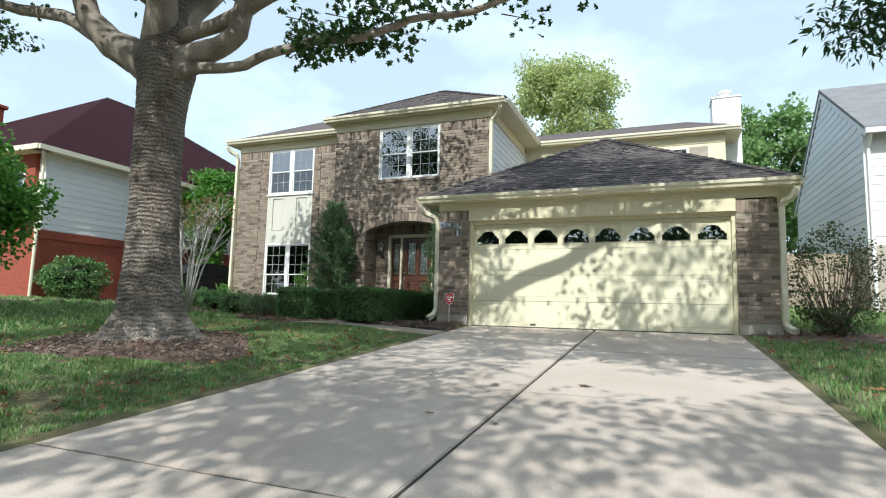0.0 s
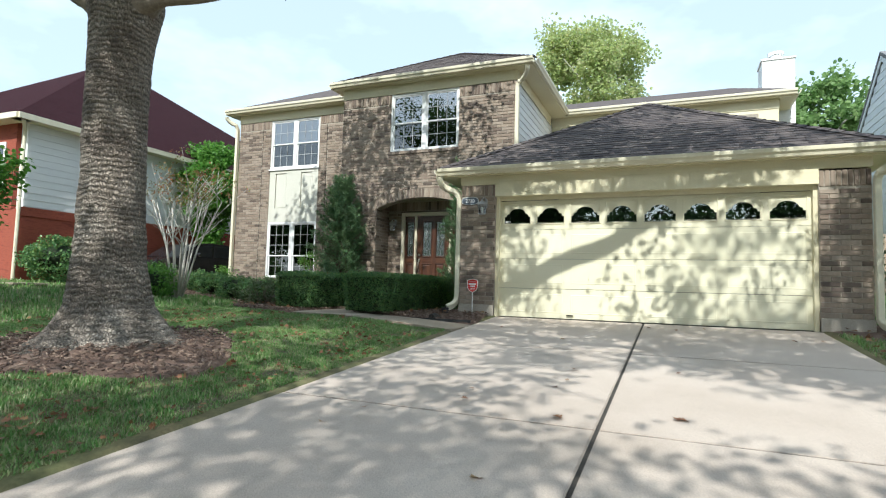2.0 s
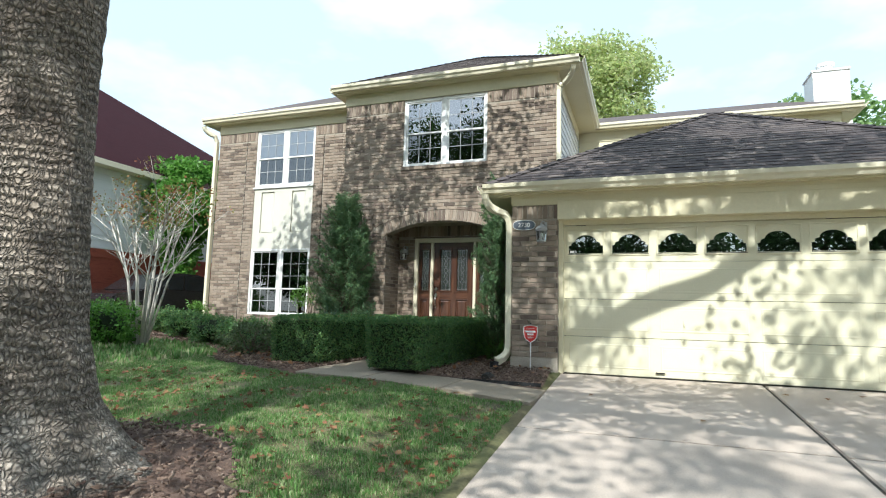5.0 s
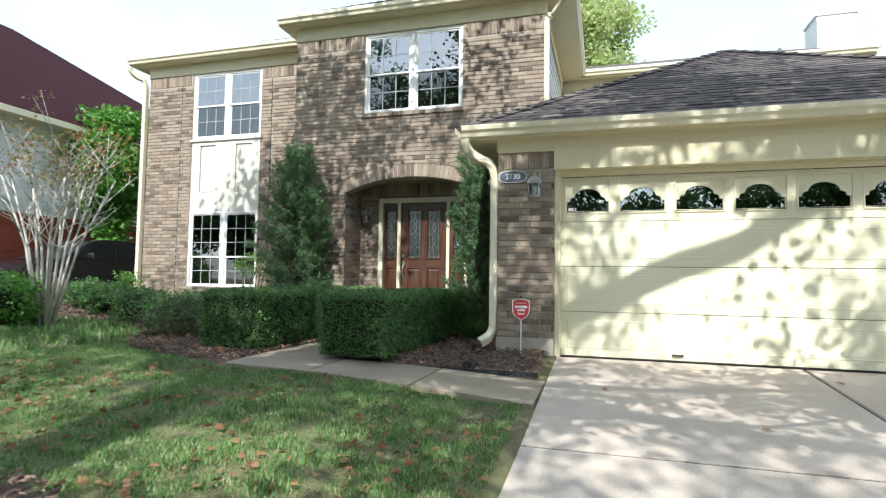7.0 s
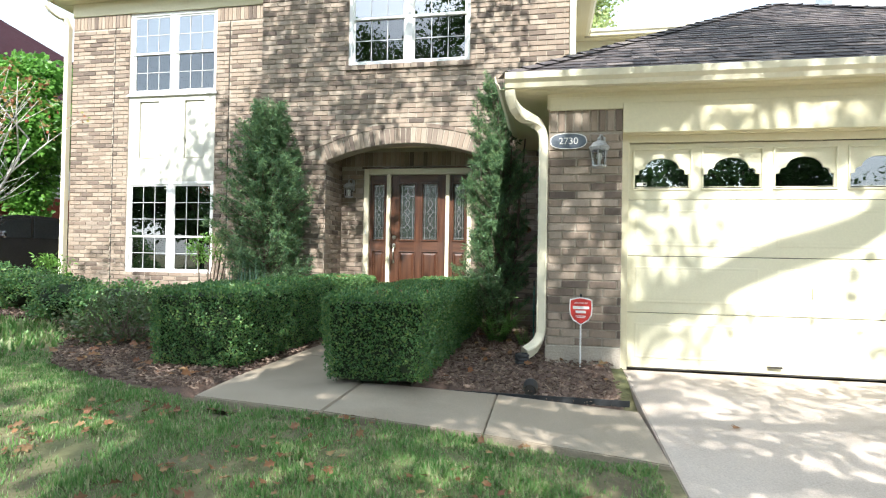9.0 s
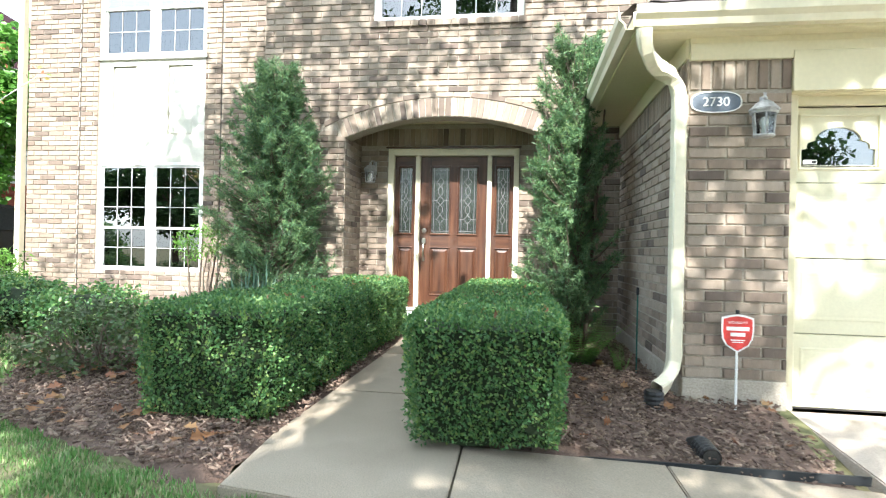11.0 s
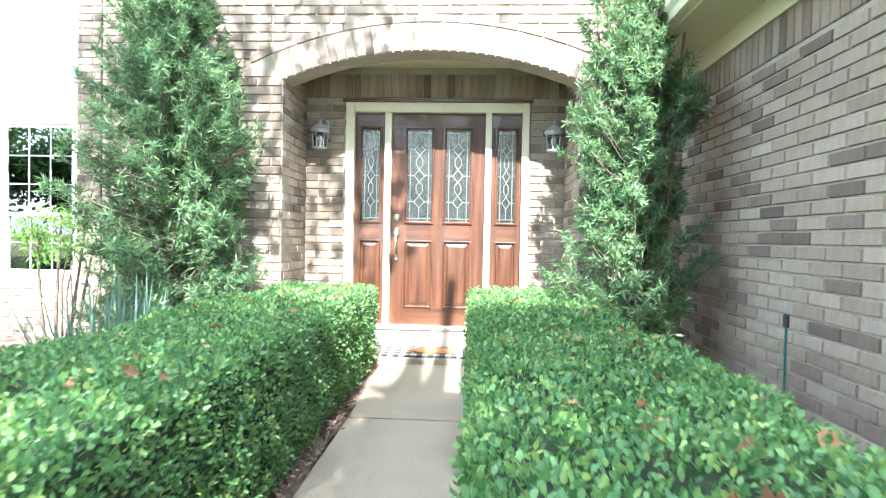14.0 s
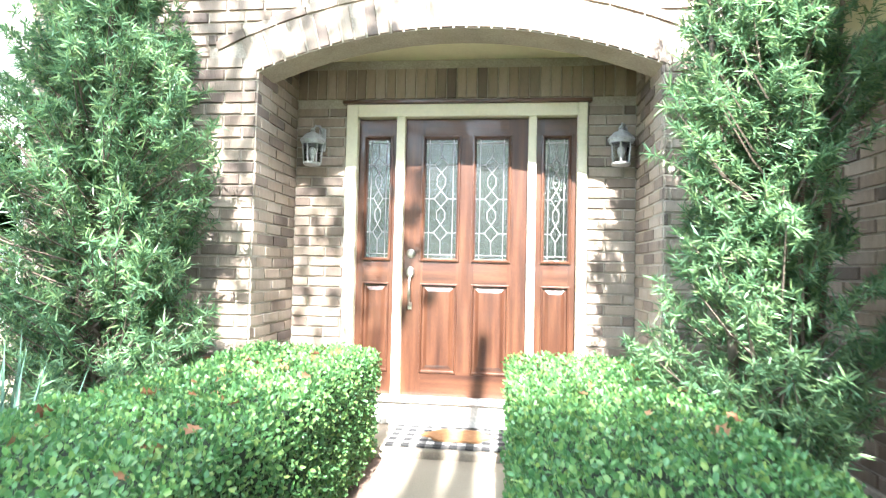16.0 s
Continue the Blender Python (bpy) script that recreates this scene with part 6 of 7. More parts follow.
part("mullion_post", boxes((-6.985, -6.92, DF - 0.012, DF + 0.12, 0.80, 2.925), bevel=0.003), M_FRAME, df)
part("mullion_post", boxes((-6.0, -5.94, DF - 0.012, DF + 0.12, 0.80, 2.925), bevel=0.003), M_FRAME, df)
part("drip_cap", boxes((-7.40, -5.55, DF - 0.05, DF + 0.03, 3.02, 3.045), bevel=0.004), M_WOODH, df, "thin dark wood cap")
part("threshold", boxes((-7.30, -5.63, DF - 0.03, DF + 0.14, 0.634, 0.80), bevel=0.006), M_SILL, df, "pale painted sill riser")
part("sill_plate", boxes((-7.28, -5.65, DF - 0.055, DF + 0.14, 0.802, 0.833), bevel=0.004), M_SILL, df, "pale metal sill")
part("doorbell", boxes((-7.345, -7.32, DF - 0.03, DF - 0.02, 1.94, 2.02), bevel=0.003), M_WHITE, df, "small white doorbell button")
structure(part("hall_shade", boxes((-7.4, -5.5, 16.2, 16.3, 0.6, 3.2), (-7.5, -7.4, 14.8, 16.3, 0.6, 3.2), (-5.5, -5.4, 14.8, 16.3, 0.6, 3.2), (-7.4, -5.5, 14.8, 16.2, 3.2, 3.3), (-7.4, -5.5, 14.8, 16.2, 0.6, 0.7)), M_CURTAIN), "pale hall walls behind the door glass", "wall")
hs = structure(new("door_handle_set"), "satin nickel handle set and deadbolt", "door handle")
part("deadbolt", lathe(bmesh.new(), [(0.034, 0.0), (0.034, 0.012), (0.022, 0.02), (0.018, 0.024)], 0, 0, 18), M_NICKEL, hs)
part("escutcheon", lathe(bmesh.new(), [(0.030, 0.0), (0.030, 0.012), (0.024, 0.018)], 0, 0, 18), M_NICKEL, hs)
for o, z, st in ((hs.children[0], 1.895, 1.0), (hs.children[1], 1.755, 1.45)):
    o.matrix_basis = Matrix.Translation((-6.862, DY, z)) @ Matrix.Rotation(radians(90), 4, "X") @ Matrix.Diagonal((1, st, 1, 1))
part("grip", tube(bmesh.new(), [(-6.862, DY - 0.01, 1.735), (-6.862, DY - 0.045, 1.70), (-6.862, DY - 0.052, 1.62), (-6.862, DY - 0.045, 1.54), (-6.862, DY - 0.01, 1.505)], [0.008, 0.010, 0.012, 0.010, 0.008], 10), M_NICKEL, hs, smooth=True)
part("foot_plate", boxes((-6.879, -6.845, DY - 0.012, DY, 1.475, 1.53), bevel=0.006), M_NICKEL, hs)


# ---- wall lanterns ----
M_LANTERN = material("aged_white_metal", [(0.36, 0.36, 0.36), (0.50, 0.50, 0.50)], 0.5, 8, 60, 0.15, metal=0.3)
M_CLEAR = glass_material("lantern_glass", (0.95, 0.97, 0.96), 0.02, 1.1)
M_BULB = material("white_bulb", [(0.75, 0.75, 0.72), (0.8, 0.8, 0.78)], 0.3, 4, 30, 0.0)


def lantern(x, y, z, label):
    """A coach lantern hung from a wall bracket; z is the middle of the glass."""
    la = tagged(new("wall_lantern"), label, "lamp", "coach lanterns beside the doors")
    cy = y - 0.115
    part("back_plate", boxes((x + 0.01, x + 0.065, y - 0.018, y + 0.004, z + 0.02, z + 0.20), bevel=0.008), M_LANTERN, la)
    part("arm", tube(bmesh.new(), [(x + 0.035, y - 0.015, z + 0.16), (x + 0.03, y - 0.05, z + 0.205), (x + 0.012, y - 0.09, z + 0.20), (x, cy, z + 0.165)], [0.010, 0.010, 0.009, 0.008], 8), M_LANTERN, la, smooth=True)
    roof = part("roof", lathe(bmesh.new(), [(0.092, z + 0.072), (0.094, z + 0.082), (0.078, z + 0.100), (0.050, z + 0.130), (0.024, z + 0.142), (0.016, z + 0.150), (0.020, z + 0.160), (0.010, z + 0.178)], x, cy, 16), M_LANTERN, la, smooth=False)
    part("collar", lathe(bmesh.new(), [(0.080, z + 0.052), (0.084, z + 0.060), (0.084, z + 0.072)], x, cy, 16), M_LANTERN, roof)
    glass = part("glass", lathe(bmesh.new(), [(0.060, z - 0.088), (0.070, z + 0.052)], x, cy, 8), M_CLEAR, la)
    glass.visible_shadow = False
    for k in range(6):
        a = 2 * math.pi * k / 6 + 0.3
        part("bar", tube(bmesh.new(), [(x + 0.062 * math.cos(a), cy + 0.062 * math.sin(a), z - 0.09), (x + 0.073 * math.cos(a), cy + 0.073 * math.sin(a), z + 0.054)], 0.0055, 5), M_LANTERN, la)
    part("base", lathe(bmesh.new(), [(0.02, z - 0.112), (0.058, z - 0.104), (0.066, z - 0.094), (0.066, z - 0.086)], x, cy, 16), M_LANTERN, la)
    part("bulb", lathe(bmesh.new(), [(0.012, z - 0.085), (0.014, z - 0.045), (0.027, z - 0.01), (0.024, z + 0.018), (0.006, z + 0.034)], x, cy, 12), M_BULB, la, smooth=True)


lantern(-7.60, DF, 2.64, "aged white metal coach lantern on porch brick")
lantern(-5.36, DF, 2.64, "aged white metal coach lantern on porch brick")
lantern(-3.93, GF, 2.53, "aged white metal coach lantern on the garage pier")


# ---- house number ----
M_SLATE = material("blue_grey_plate", [(0.10, 0.125, 0.16), (0.13, 0.155, 0.19)], 0.45, 6, 60, 0.08)


def flat_text(name, words, size, at_, depth, mat_, parent):
    cu = bpy.data.curves.new(name, "FONT")
    cu.body, cu.size, cu.extrude, cu.align_x, cu.align_y = words, size, depth, "CENTER", "CENTER"
    tmp = bpy.data.objects.new(name, cu)
    me = bpy.data.meshes.new_from_object(tmp)
    bpy.data.objects.remove(tmp)
    ob = new(name, me)
    me.materials.clear()
    me.materials.append(mat_)
    ob.matrix_basis = pose(*at_, 90)
    if parent is not None:
        ob.parent = parent
        ob.matrix_parent_inverse = parent.matrix_basis.inverted()
    return ob


def oval(rx, rz, n=40, p=2.6):
    return [(rx * math.copysign(abs(math.cos(a)) ** (2 / p), math.cos(a)), rz * math.copysign(abs(math.sin(a)) ** (2 / p), math.sin(a))) for a in np.linspace(0, 2 * math.pi, n, endpoint=False)]


plate = tagged(new("house_number_plate"), "oval blue-grey house number plate reading 2730", "sign")
px, pz, py = -4.203, 2.695, GF - 0.004
part("plate", prism(bmesh.new(), oval(0.165, 0.072), lambda u, v, d: (px + u, d, pz + v), py - 0.012, py + 0.010), M_SLATE, plate)
bm = bmesh.new()
o1, o2 = oval(0.168, 0.075), oval(0.161, 0.068)
va, vb, vc, vd = ([bm.verts.new((px + u, yy, pz + v)) for u, v in o] for o, yy in ((o1, py - 0.010), (o1, py - 0.017), (o2, py - 0.017), (o2, py - 0.0125)))
for s_, t_ in ((va, vb), (vb, vc), (vc, vd)):
    for k in range(40):
        bm.faces.new((s_[k], s_[(k + 1) % 40], t_[(k + 1) % 40], t_[k]))
part("rim", bm, M_WHITE, plate, "raised white rim")
flat_text("numerals", "2730", 0.09, (px, py - 0.014, pz - 0.001), 0.003, M_WHITE, plate)


# ---- yard sign ----
M_SIGNRED = material("red_sign_print", [(0.55, 0.03, 0.025), (0.62, 0.045, 0.035)], 0.4, 5, 60, 0.03)
sx, sy, sz = -4.075, 10.97, 1.115
sign = thing("yard_sign", (sx, sy, 0.6), "red shield-shaped security sign on a white stake", "sign")
shield = [(-0.10, 0.105), (-0.05, 0.12), (0, 0.128), (0.05, 0.12), (0.10, 0.105), (0.103, 0.02), (0.095, -0.04), (0.07, -0.085), (0, -0.13), (-0.07, -0.085), (-0.095, -0.04), (-0.103, 0.02)]
part("border", prism(bmesh.new(), shield, lambda u, v, d: (sx + u, d, sz + v), sy, sy + 0.006), M_WHITE, sign, "white border")
part("face", prism(bmesh.new(), [(u * 0.9, v * 0.9) for u, v in shield], lambda u, v, d: (sx + u, d, sz + v), sy - 0.003, sy - 0.0005), M_SIGNRED, sign)
flat_text("words", "SECURED BY", 0.022, (sx, sy - 0.0035, sz + 0.072), 0.0005, M_WHITE, sign)
part("print_bar", boxes((sx - 0.072, sx + 0.072, sy - 0.0045, sy - 0.0031, sz + 0.018, sz + 0.044)), M_WHITE, sign)
part("print_bar", boxes((sx - 0.046, sx + 0.046, sy - 0.0045, sy - 0.0031, sz - 0.020, sz + 0.004)), M_WHITE, sign)
part("print_bar", boxes((sx - 0.045, sx + 0.045, sy - 0.0045, sy - 0.0031, sz - 0.049, sz - 0.042)), M_WHITE, sign)
part("print_bar", boxes((sx - 0.035, sx + 0.035, sy - 0.0045, sy - 0.0031, sz - 0.062, sz - 0.056)), M_WHITE, sign)
part("stake", tube(bmesh.new(), [(sx, sy + 0.009, 0.52), (sx, sy + 0.009, sz + 0.15)], 0.008, 8), M_WHITE, sign)
part("clip", boxes((sx - 0.008, sx + 0.008, sy - 0.004, sy + 0.016, sz + 0.128, sz + 0.155)), M_DARK, sign)


# ---- downspouts ----
def downspout(name, pts, label, w=0.085, d=0.115):
    """A rectangular gutter pipe along pts, with ribbed elbows and straps."""
    ob = tagged(new(name), label, "downspout", kind="structure")
    pts = [Vector(p) for p in pts]
    bm = bmesh.new()
    rings = []
    for i, p in enumerate(pts):
        t = (pts[min(i + 1, len(pts) - 1)] - pts[max(i - 1, 0)]).normalized()
        side = Vector((1, 0, 0)) if abs(t.x) < 0.75 else Vector((0, 0, 1))
        a = (side - t * side.dot(t)).normalized()
        b = t.cross(a)
        s = 1 + 0.03 * (i % 2)
        ww, dd = (w, d) if abs(t.x) < 0.75 else (w, d)
        c = 0.012
        rings.append([bm.verts.new(p + a * u * s + b * v * s) for u, v in ((-w / 2 + c, -d / 2), (w / 2 - c, -d / 2), (w / 2, -d / 2 + c), (w / 2, d / 2 - c), (w / 2 - c, d / 2), (-w / 2 + c, d / 2), (-w / 2, d / 2 - c), (-w / 2, -d / 2 + c))])
    for r0, r1 in zip(rings, rings[1:]):
        for k in range(8):
            bm.faces.new((r0[k], r0[(k + 1) % 8], r1[(k + 1) % 8], r1[k]))
    part("pipe", bm, M_GUTTER, ob)
    return ob


def bend(a, b, c, n=7):
    """Points round a corner from a through b to c."""
    a, b, c = Vector(a), Vector(b), Vector(c)
    return [(1 - t) ** 2 * a + 2 * t * (1 - t) * b + t * t * c for t in np.linspace(0, 1, n)]


ds = downspout("downspout_left", bend((-4.74, 10.84, 3.13), (-4.74, 10.88, 2.97), (-4.62, 11.0, 2.92)) + bend((-4.57, 11.04, 2.90), (-4.435, 11.12, 2.87), (-4.432, 11.14, 2.70)) + [(-4.432, 11.14, 2.2), (-4.432, 11.14, 1.5), (-4.432, 11.14, 1.0)]
                + bend((-4.432, 11.14, 0.93), (-4.432, 11.14, 0.76), (-4.58, 11.0, 0.70)), "cream metal downspout with elbows at the garage corner")
for z in (2.45, 1.12):
    part("strap", boxes((-4.476, -4.385, 11.088, 11.192, z, z + 0.03)), M_GUTTER, ds)
downspout("downspout_right", bend((2.20, 10.86, 3.12), (2.2, 10.9, 2.95), (2.06, 11.0, 2.9)) + bend((2.03, 11.02, 2.88), (2.0, 11.06, 2.82), (2.0, 11.06, 2.7)) + [(2.0, 11.06, 1.6), (2.0, 11.06, 0.85)] + bend((2.0, 11.06, 0.82), (2.0, 11.06, 0.70), (2.14, 10.92, 0.66)), "cream metal downspout at the garage corner")
downspout("downspout_bay", bend((-3.75, 13.42, 6.16), (-3.75, 13.5, 6.02), (-3.95, 13.7, 5.95)) + bend((-4.0, 13.74, 5.93), (-4.07, 13.77, 5.9), (-4.07, 13.77, 5.8)) + [(-4.07, 13.77, 5.0), (-4.07, 13.77, 4.1)], "cream metal downspout on the bay corner")
downspout("downspout_wing", bend((-13.52, 14.35, 6.16), (-13.5, 14.4, 6.0), (-13.36, 14.6, 5.95)) + [(-13.33, 14.66, 5.8), (-13.33, 14.66, 3.0), (-13.33, 14.66, 0.9)], "cream metal downspout on the wing corner")
M_BLACKPIPE = material("black_corrugated_pipe", [(0.012, 0.012, 0.013), (0.03, 0.03, 0.032)], 0.5, 5, 50, 0.1)


def corrugated(name, pts, r, label):
    fine = []
    for a, b in zip(pts, pts[1:]):
        for q in np.linspace(0, 1, 10, endpoint=False):
            fine.append(Vector(a).lerp(Vector(b), q))
    fine.append(Vector(pts[-1]))
    ob = tagged(new(name), label, "drain pipe")
    bm = tube(bmesh.new(), fine, [r * (1.0 + 0.09 * (k % 2)) for k in range(len(fine))], 16, caps=False)
    part("pipe", bm, M_BLACKPIPE, ob)
    # near-black plug: shade inside the pipe put in as colour
    bm = tube(bmesh.new(), [fine[-1], fine[-1] - (fine[-1] - fine[-3])], [r * 0.86, r * 0.86], 16)
    part("dark_mouth", bm, M_JOINT, ob)


corrugated("drain_riser", [(-4.60, 10.98, 0.54), (-4.60, 10.98, 0.70)], 0.062, "black corrugated drain riser under the downspout")
corrugated("drain_outlet", [(-4.50, 10.45, 0.51), (-4.50, 10.3, 0.567), (-4.50, 10.12, 0.56)], 0.052, "black corrugated drain outlet at the bed edge")
M_GREENROD = material("green_coated_rod", [(0.01, 0.09, 0.07), (0.02, 0.12, 0.09)], 0.4, 5, 40, 0.05)
st = thing("garden_stake", (-4.52, 11.98, 0.57), "thin green garden stake with a black hook top", "stake")
part("rod", tube(bmesh.new(), [(-4.52, 11.98, 0.5), (-4.52, 11.98, 1.28)], 0.007, 7), M_GREENROD, st)
part("cap", boxes((-4.53, -4.51, 11.965, 11.995, 1.28, 1.345), bevel=0.003), M_DARK, st)
bf = thing("bird_feeder", (-4.66, 13.3, 1.95), "small dried flower ball hung on a thread", "ornament")
part("thread", tube(bmesh.new(), [(-4.66, 13.3, 2.02), (-4.67, 13.32, 2.45), (-4.75, 13.34, 2.62)], 0.003, 4), M_TWIG, bf)
at_, way = clumps([(-4.66, 13.3, 1.98)], 0.045, 60)
leaf_mesh("ball", at_, way, face_up(60, 1.0), 0.03, M_BROWNLEAF, "oval", 1.0, bf)


# ---- doormat ----
M_CHECK = {k: material("mat_" + k, c, 0.95, 20, 220, 0.6) for k, c in (("black", [(0.012, 0.012, 0.012), (0.03, 0.03, 0.03)]), ("grey", [(0.10, 0.095, 0.09), (0.16, 0.15, 0.145)]), ("white", [(0.55, 0.52, 0.48), (0.66, 0.63, 0.58)]), ("tan", [(0.34, 0.15, 0.06), (0.46, 0.24, 0.10)]))}
mat_thing = thing("doormat", (-6.5, 14.22, 0.632), "black and white checked doormat under a tan coir mat", "doormat")
cs = 0.052
for key in ("black", "grey", "white"):
    bm = bmesh.new()
    for i in range(16):
        for j in range(9):
            kind_ = ("black" if (i % 2 == 0 and j % 2 == 0) else "white" if (i % 2 and j % 2) else "grey")
            if kind_ == key:
                x, y = -6.905 + i * cs, 13.985 + j * cs
                box(bm, x, x + cs, y, y + cs, 0.634, 0.646)
    part("check", bm, M_CHECK[key], mat_thing)["kind"] = "stuff"
coir = thing("coir_mat", (-6.45, 14.24, 0.647), "small tan coir mat with a scalloped shape", "doormat")
part("mat", prism(bmesh.new(), [(0.23 * math.cos(a) * (1 + 0.10 * math.cos(6 * a)), 0.13 * math.sin(a) * (1 + 0.10 * math.cos(6 * a))) for a in np.linspace(0, 2 * math.pi, 40, endpoint=False)], lambda u, v, d: (-6.45 + u, 14.22 + v, d), 0.647, 0.660), M_CHECK["tan"], coir)


# ---- chimney ----
ch = structure(new("chimney"), "white boarded chimney with a round metal flue", "chimney")
part("shaft", boxes((1.62, 2.42, 19.0, 19.8, 0.5, 7.72)), M_WHITE, ch)
part("cap", boxes((1.59, 2.45, 18.97, 19.83, 7.722, 7.78), bevel=0.01), M_WHITE, ch)
part("flue", lathe(bmesh.new(), [(0.17, 7.78), (0.17, 7.98), (0.21, 7.99), (0.21, 8.06), (0.1, 8.1)], 2.02, 19.4, 16), M_WHITE, ch)
for k in range(34):
    z = 4.6 + k * 0.1
    if z < 7.6:
        part("board", boxes((1.62, 2.42, 18.986, 18.999, z + 0.006, z + 0.1)), M_SIDING, ch)
# window in the rear wing
rw = structure(new("window_rear"), "small white window in the rear wall", "window")
part("window_frame", boxes((-0.05, 0.85, RF - 0.03, RF, 5.85, 5.9), (-0.05, 0.85, RF - 0.03, RF, 5.0, 5.05), (-0.05, 0.0, RF - 0.03, RF, 5.05, 5.85), (0.80, 0.85, RF - 0.03, RF, 5.05, 5.85), (0.38, 0.42, RF - 0.03, RF, 5.05, 5.85)), M_WHITE, rw)
part("pane", boxes((0.0, 0.8, RF - 0.012, RF - 0.006, 5.05, 5.85)), M_GLASS, rw)
part("shutter", boxes((0.88, 1.38, RF - 0.02, RF - 0.003, 5.0, 5.9)), M_FOUND, rw, "brown shutter")


# ---- siding boards ----
def boards(parent, axis, plane, out, u0, u1, z0, z1, pitch, mat_, clip=None):
    """Lapped boards: each a wedge, thick at its lower edge. clip(z) gives the ends at that height."""
    z = z0
    while z < z1 - 0.02:
        a, b = clip(z + pitch * 0.5) if clip else (u0, u1)
        if b - a > 0.1:
            bm = bmesh.new()
            zz = min(z + pitch + 0.01, z1)
            prof = [(plane, z), (plane + out * 0.022, z), (plane + out * 0.006, zz), (plane, zz)]
            for q in (a, b):
                for d, h in prof:
                    bm.verts.new((d, q, h) if axis == "x" else (q, d, h))
            bm.verts.ensure_lookup_table()
            v = bm.verts
            for f in ((0, 1, 2, 3), (7, 6, 5, 4), (0, 4, 5, 1), (1, 5, 6, 2), (2, 6, 7, 3), (3, 7, 4, 0)):
                bm.faces.new([v[i] for i in f])
            part("board", bm, mat_, parent)
        z += pitch


wall_bay_right = slab_wall("wall_bay_right", [(MF + 0.24, RF + 0.2, [full(3.0, TOP + 0.1)])], MX1 - 0.2, MX1 - 0.03, "white lapped siding above the garage roof", "x", M_WHITE)
boards(wall_bay_right, "x", MX1 - 0.03, 1, MF + 0.03, RF, 3.3, TOP + 0.08, 0.17, M_SIDING)
part("corner_board", boxes((MX1 - 0.028, MX1 + 0.004, MF + 0.012, MF + 0.10, 3.2, TOP), bevel=0.003), M_WHITE, wall_bay_right)


# ---- neighbouring houses ----
def left_house():
    h = thing("neighbour_house", (-23, 17.8, 0.9), "two-storey neighbour with red brick below and white siding above", "house")
    X, Y0, Y1, ZB, ZM, ZT = -16.8, 10.55, 25.0, 0.4, 2.85, 5.25
    lower = part("wall", boxes((-30, X, Y0, Y1, ZB, ZM)), M_REDBRICK, h, "red brick lower wall")
    part("brick_front", boxes((-30, X - 0.3, Y0 - 0.02, Y0 + 0.1, ZM, ZT)), M_REDBRICK, h, "red brick front wall")
    upper = part("upper_wall", boxes((-30, X - 0.02, Y0 + 0.1, Y1, ZM + 0.002, ZT)), M_WHITE, h)
    boards(upper, "x", X - 0.02, 1, Y0 + 0.1, Y1, ZM + 0.08, ZT, 0.19, M_SIDING)
    part("soldier_band", boxes((X, X + 0.025, Y0, Y1, ZM - 0.18, ZM + 0.06)), M_REDBRICK, h)
    bm = bmesh.new()
    c = [(-30.4, 10.15, 5.33), (-16.4, 10.15, 5.33), (-16.4, 25.4, 5.33), (-30.4, 25.4, 5.33)]
    v = [bm.verts.new(p) for p in c] + [bm.verts.new((-23.3, 17.0, 10.1)), bm.verts.new((-23.3, 18.6, 10.1))]
    for f in ((0, 1, 4), (1, 2, 5, 4), (2, 3, 5), (3, 0, 4, 5), (3, 2, 1, 0)):
        bm.faces.new([v[i] for i in f])
    roof = part("roof", bm, M_REDROOF, h, "maroon shingle hip roof")
    part("fascia", boxes((-16.42, -16.36, 10.15, 25.4, 5.18, 5.33), (-30.4, -16.42, 10.10, 10.16, 5.18, 5.33)), M_GUTTER, h)
    part("soffit", boxes((-16.8, -16.42, 10.15, 25.4, 5.19, 5.21), (-30, -16.42, 10.16, 10.55, 5.19, 5.21)), M_TRIM, h)
    part("downspout", tube(bmesh.new(), [(-16.45, 10.3, 5.18), (-16.7, 10.5, 4.95), (-16.74, 10.52, 4.8), (-16.74, 10.5, 0.9)], 0.045, 8), M_GUTTER, h)
    part("chimney", boxes((-26.8, -25.6, 13.2, 14.2, 5.3, 8.8), (-26.9, -25.5, 13.1, 14.3, 8.8, 8.95), bevel=0.02), M_REDBRICK, roof, "red brick chimney")
    part("garage_bay", boxes((-16.8, -16.6, 17.0, 19.5, 0.5, 2.3)), M_SIDING_SHADED, h, "pale blue-grey door")
    w = part("window", boxes((-18.6, -17.5, Y0 - 0.05, Y0 - 0.02, 3.4, 4.7)), M_WHITE, h)
    part("pane", boxes((-18.52, -17.58, Y0 - 0.058, Y0 - 0.052, 3.48, 4.62)), M_GLASS, w)


left_house()


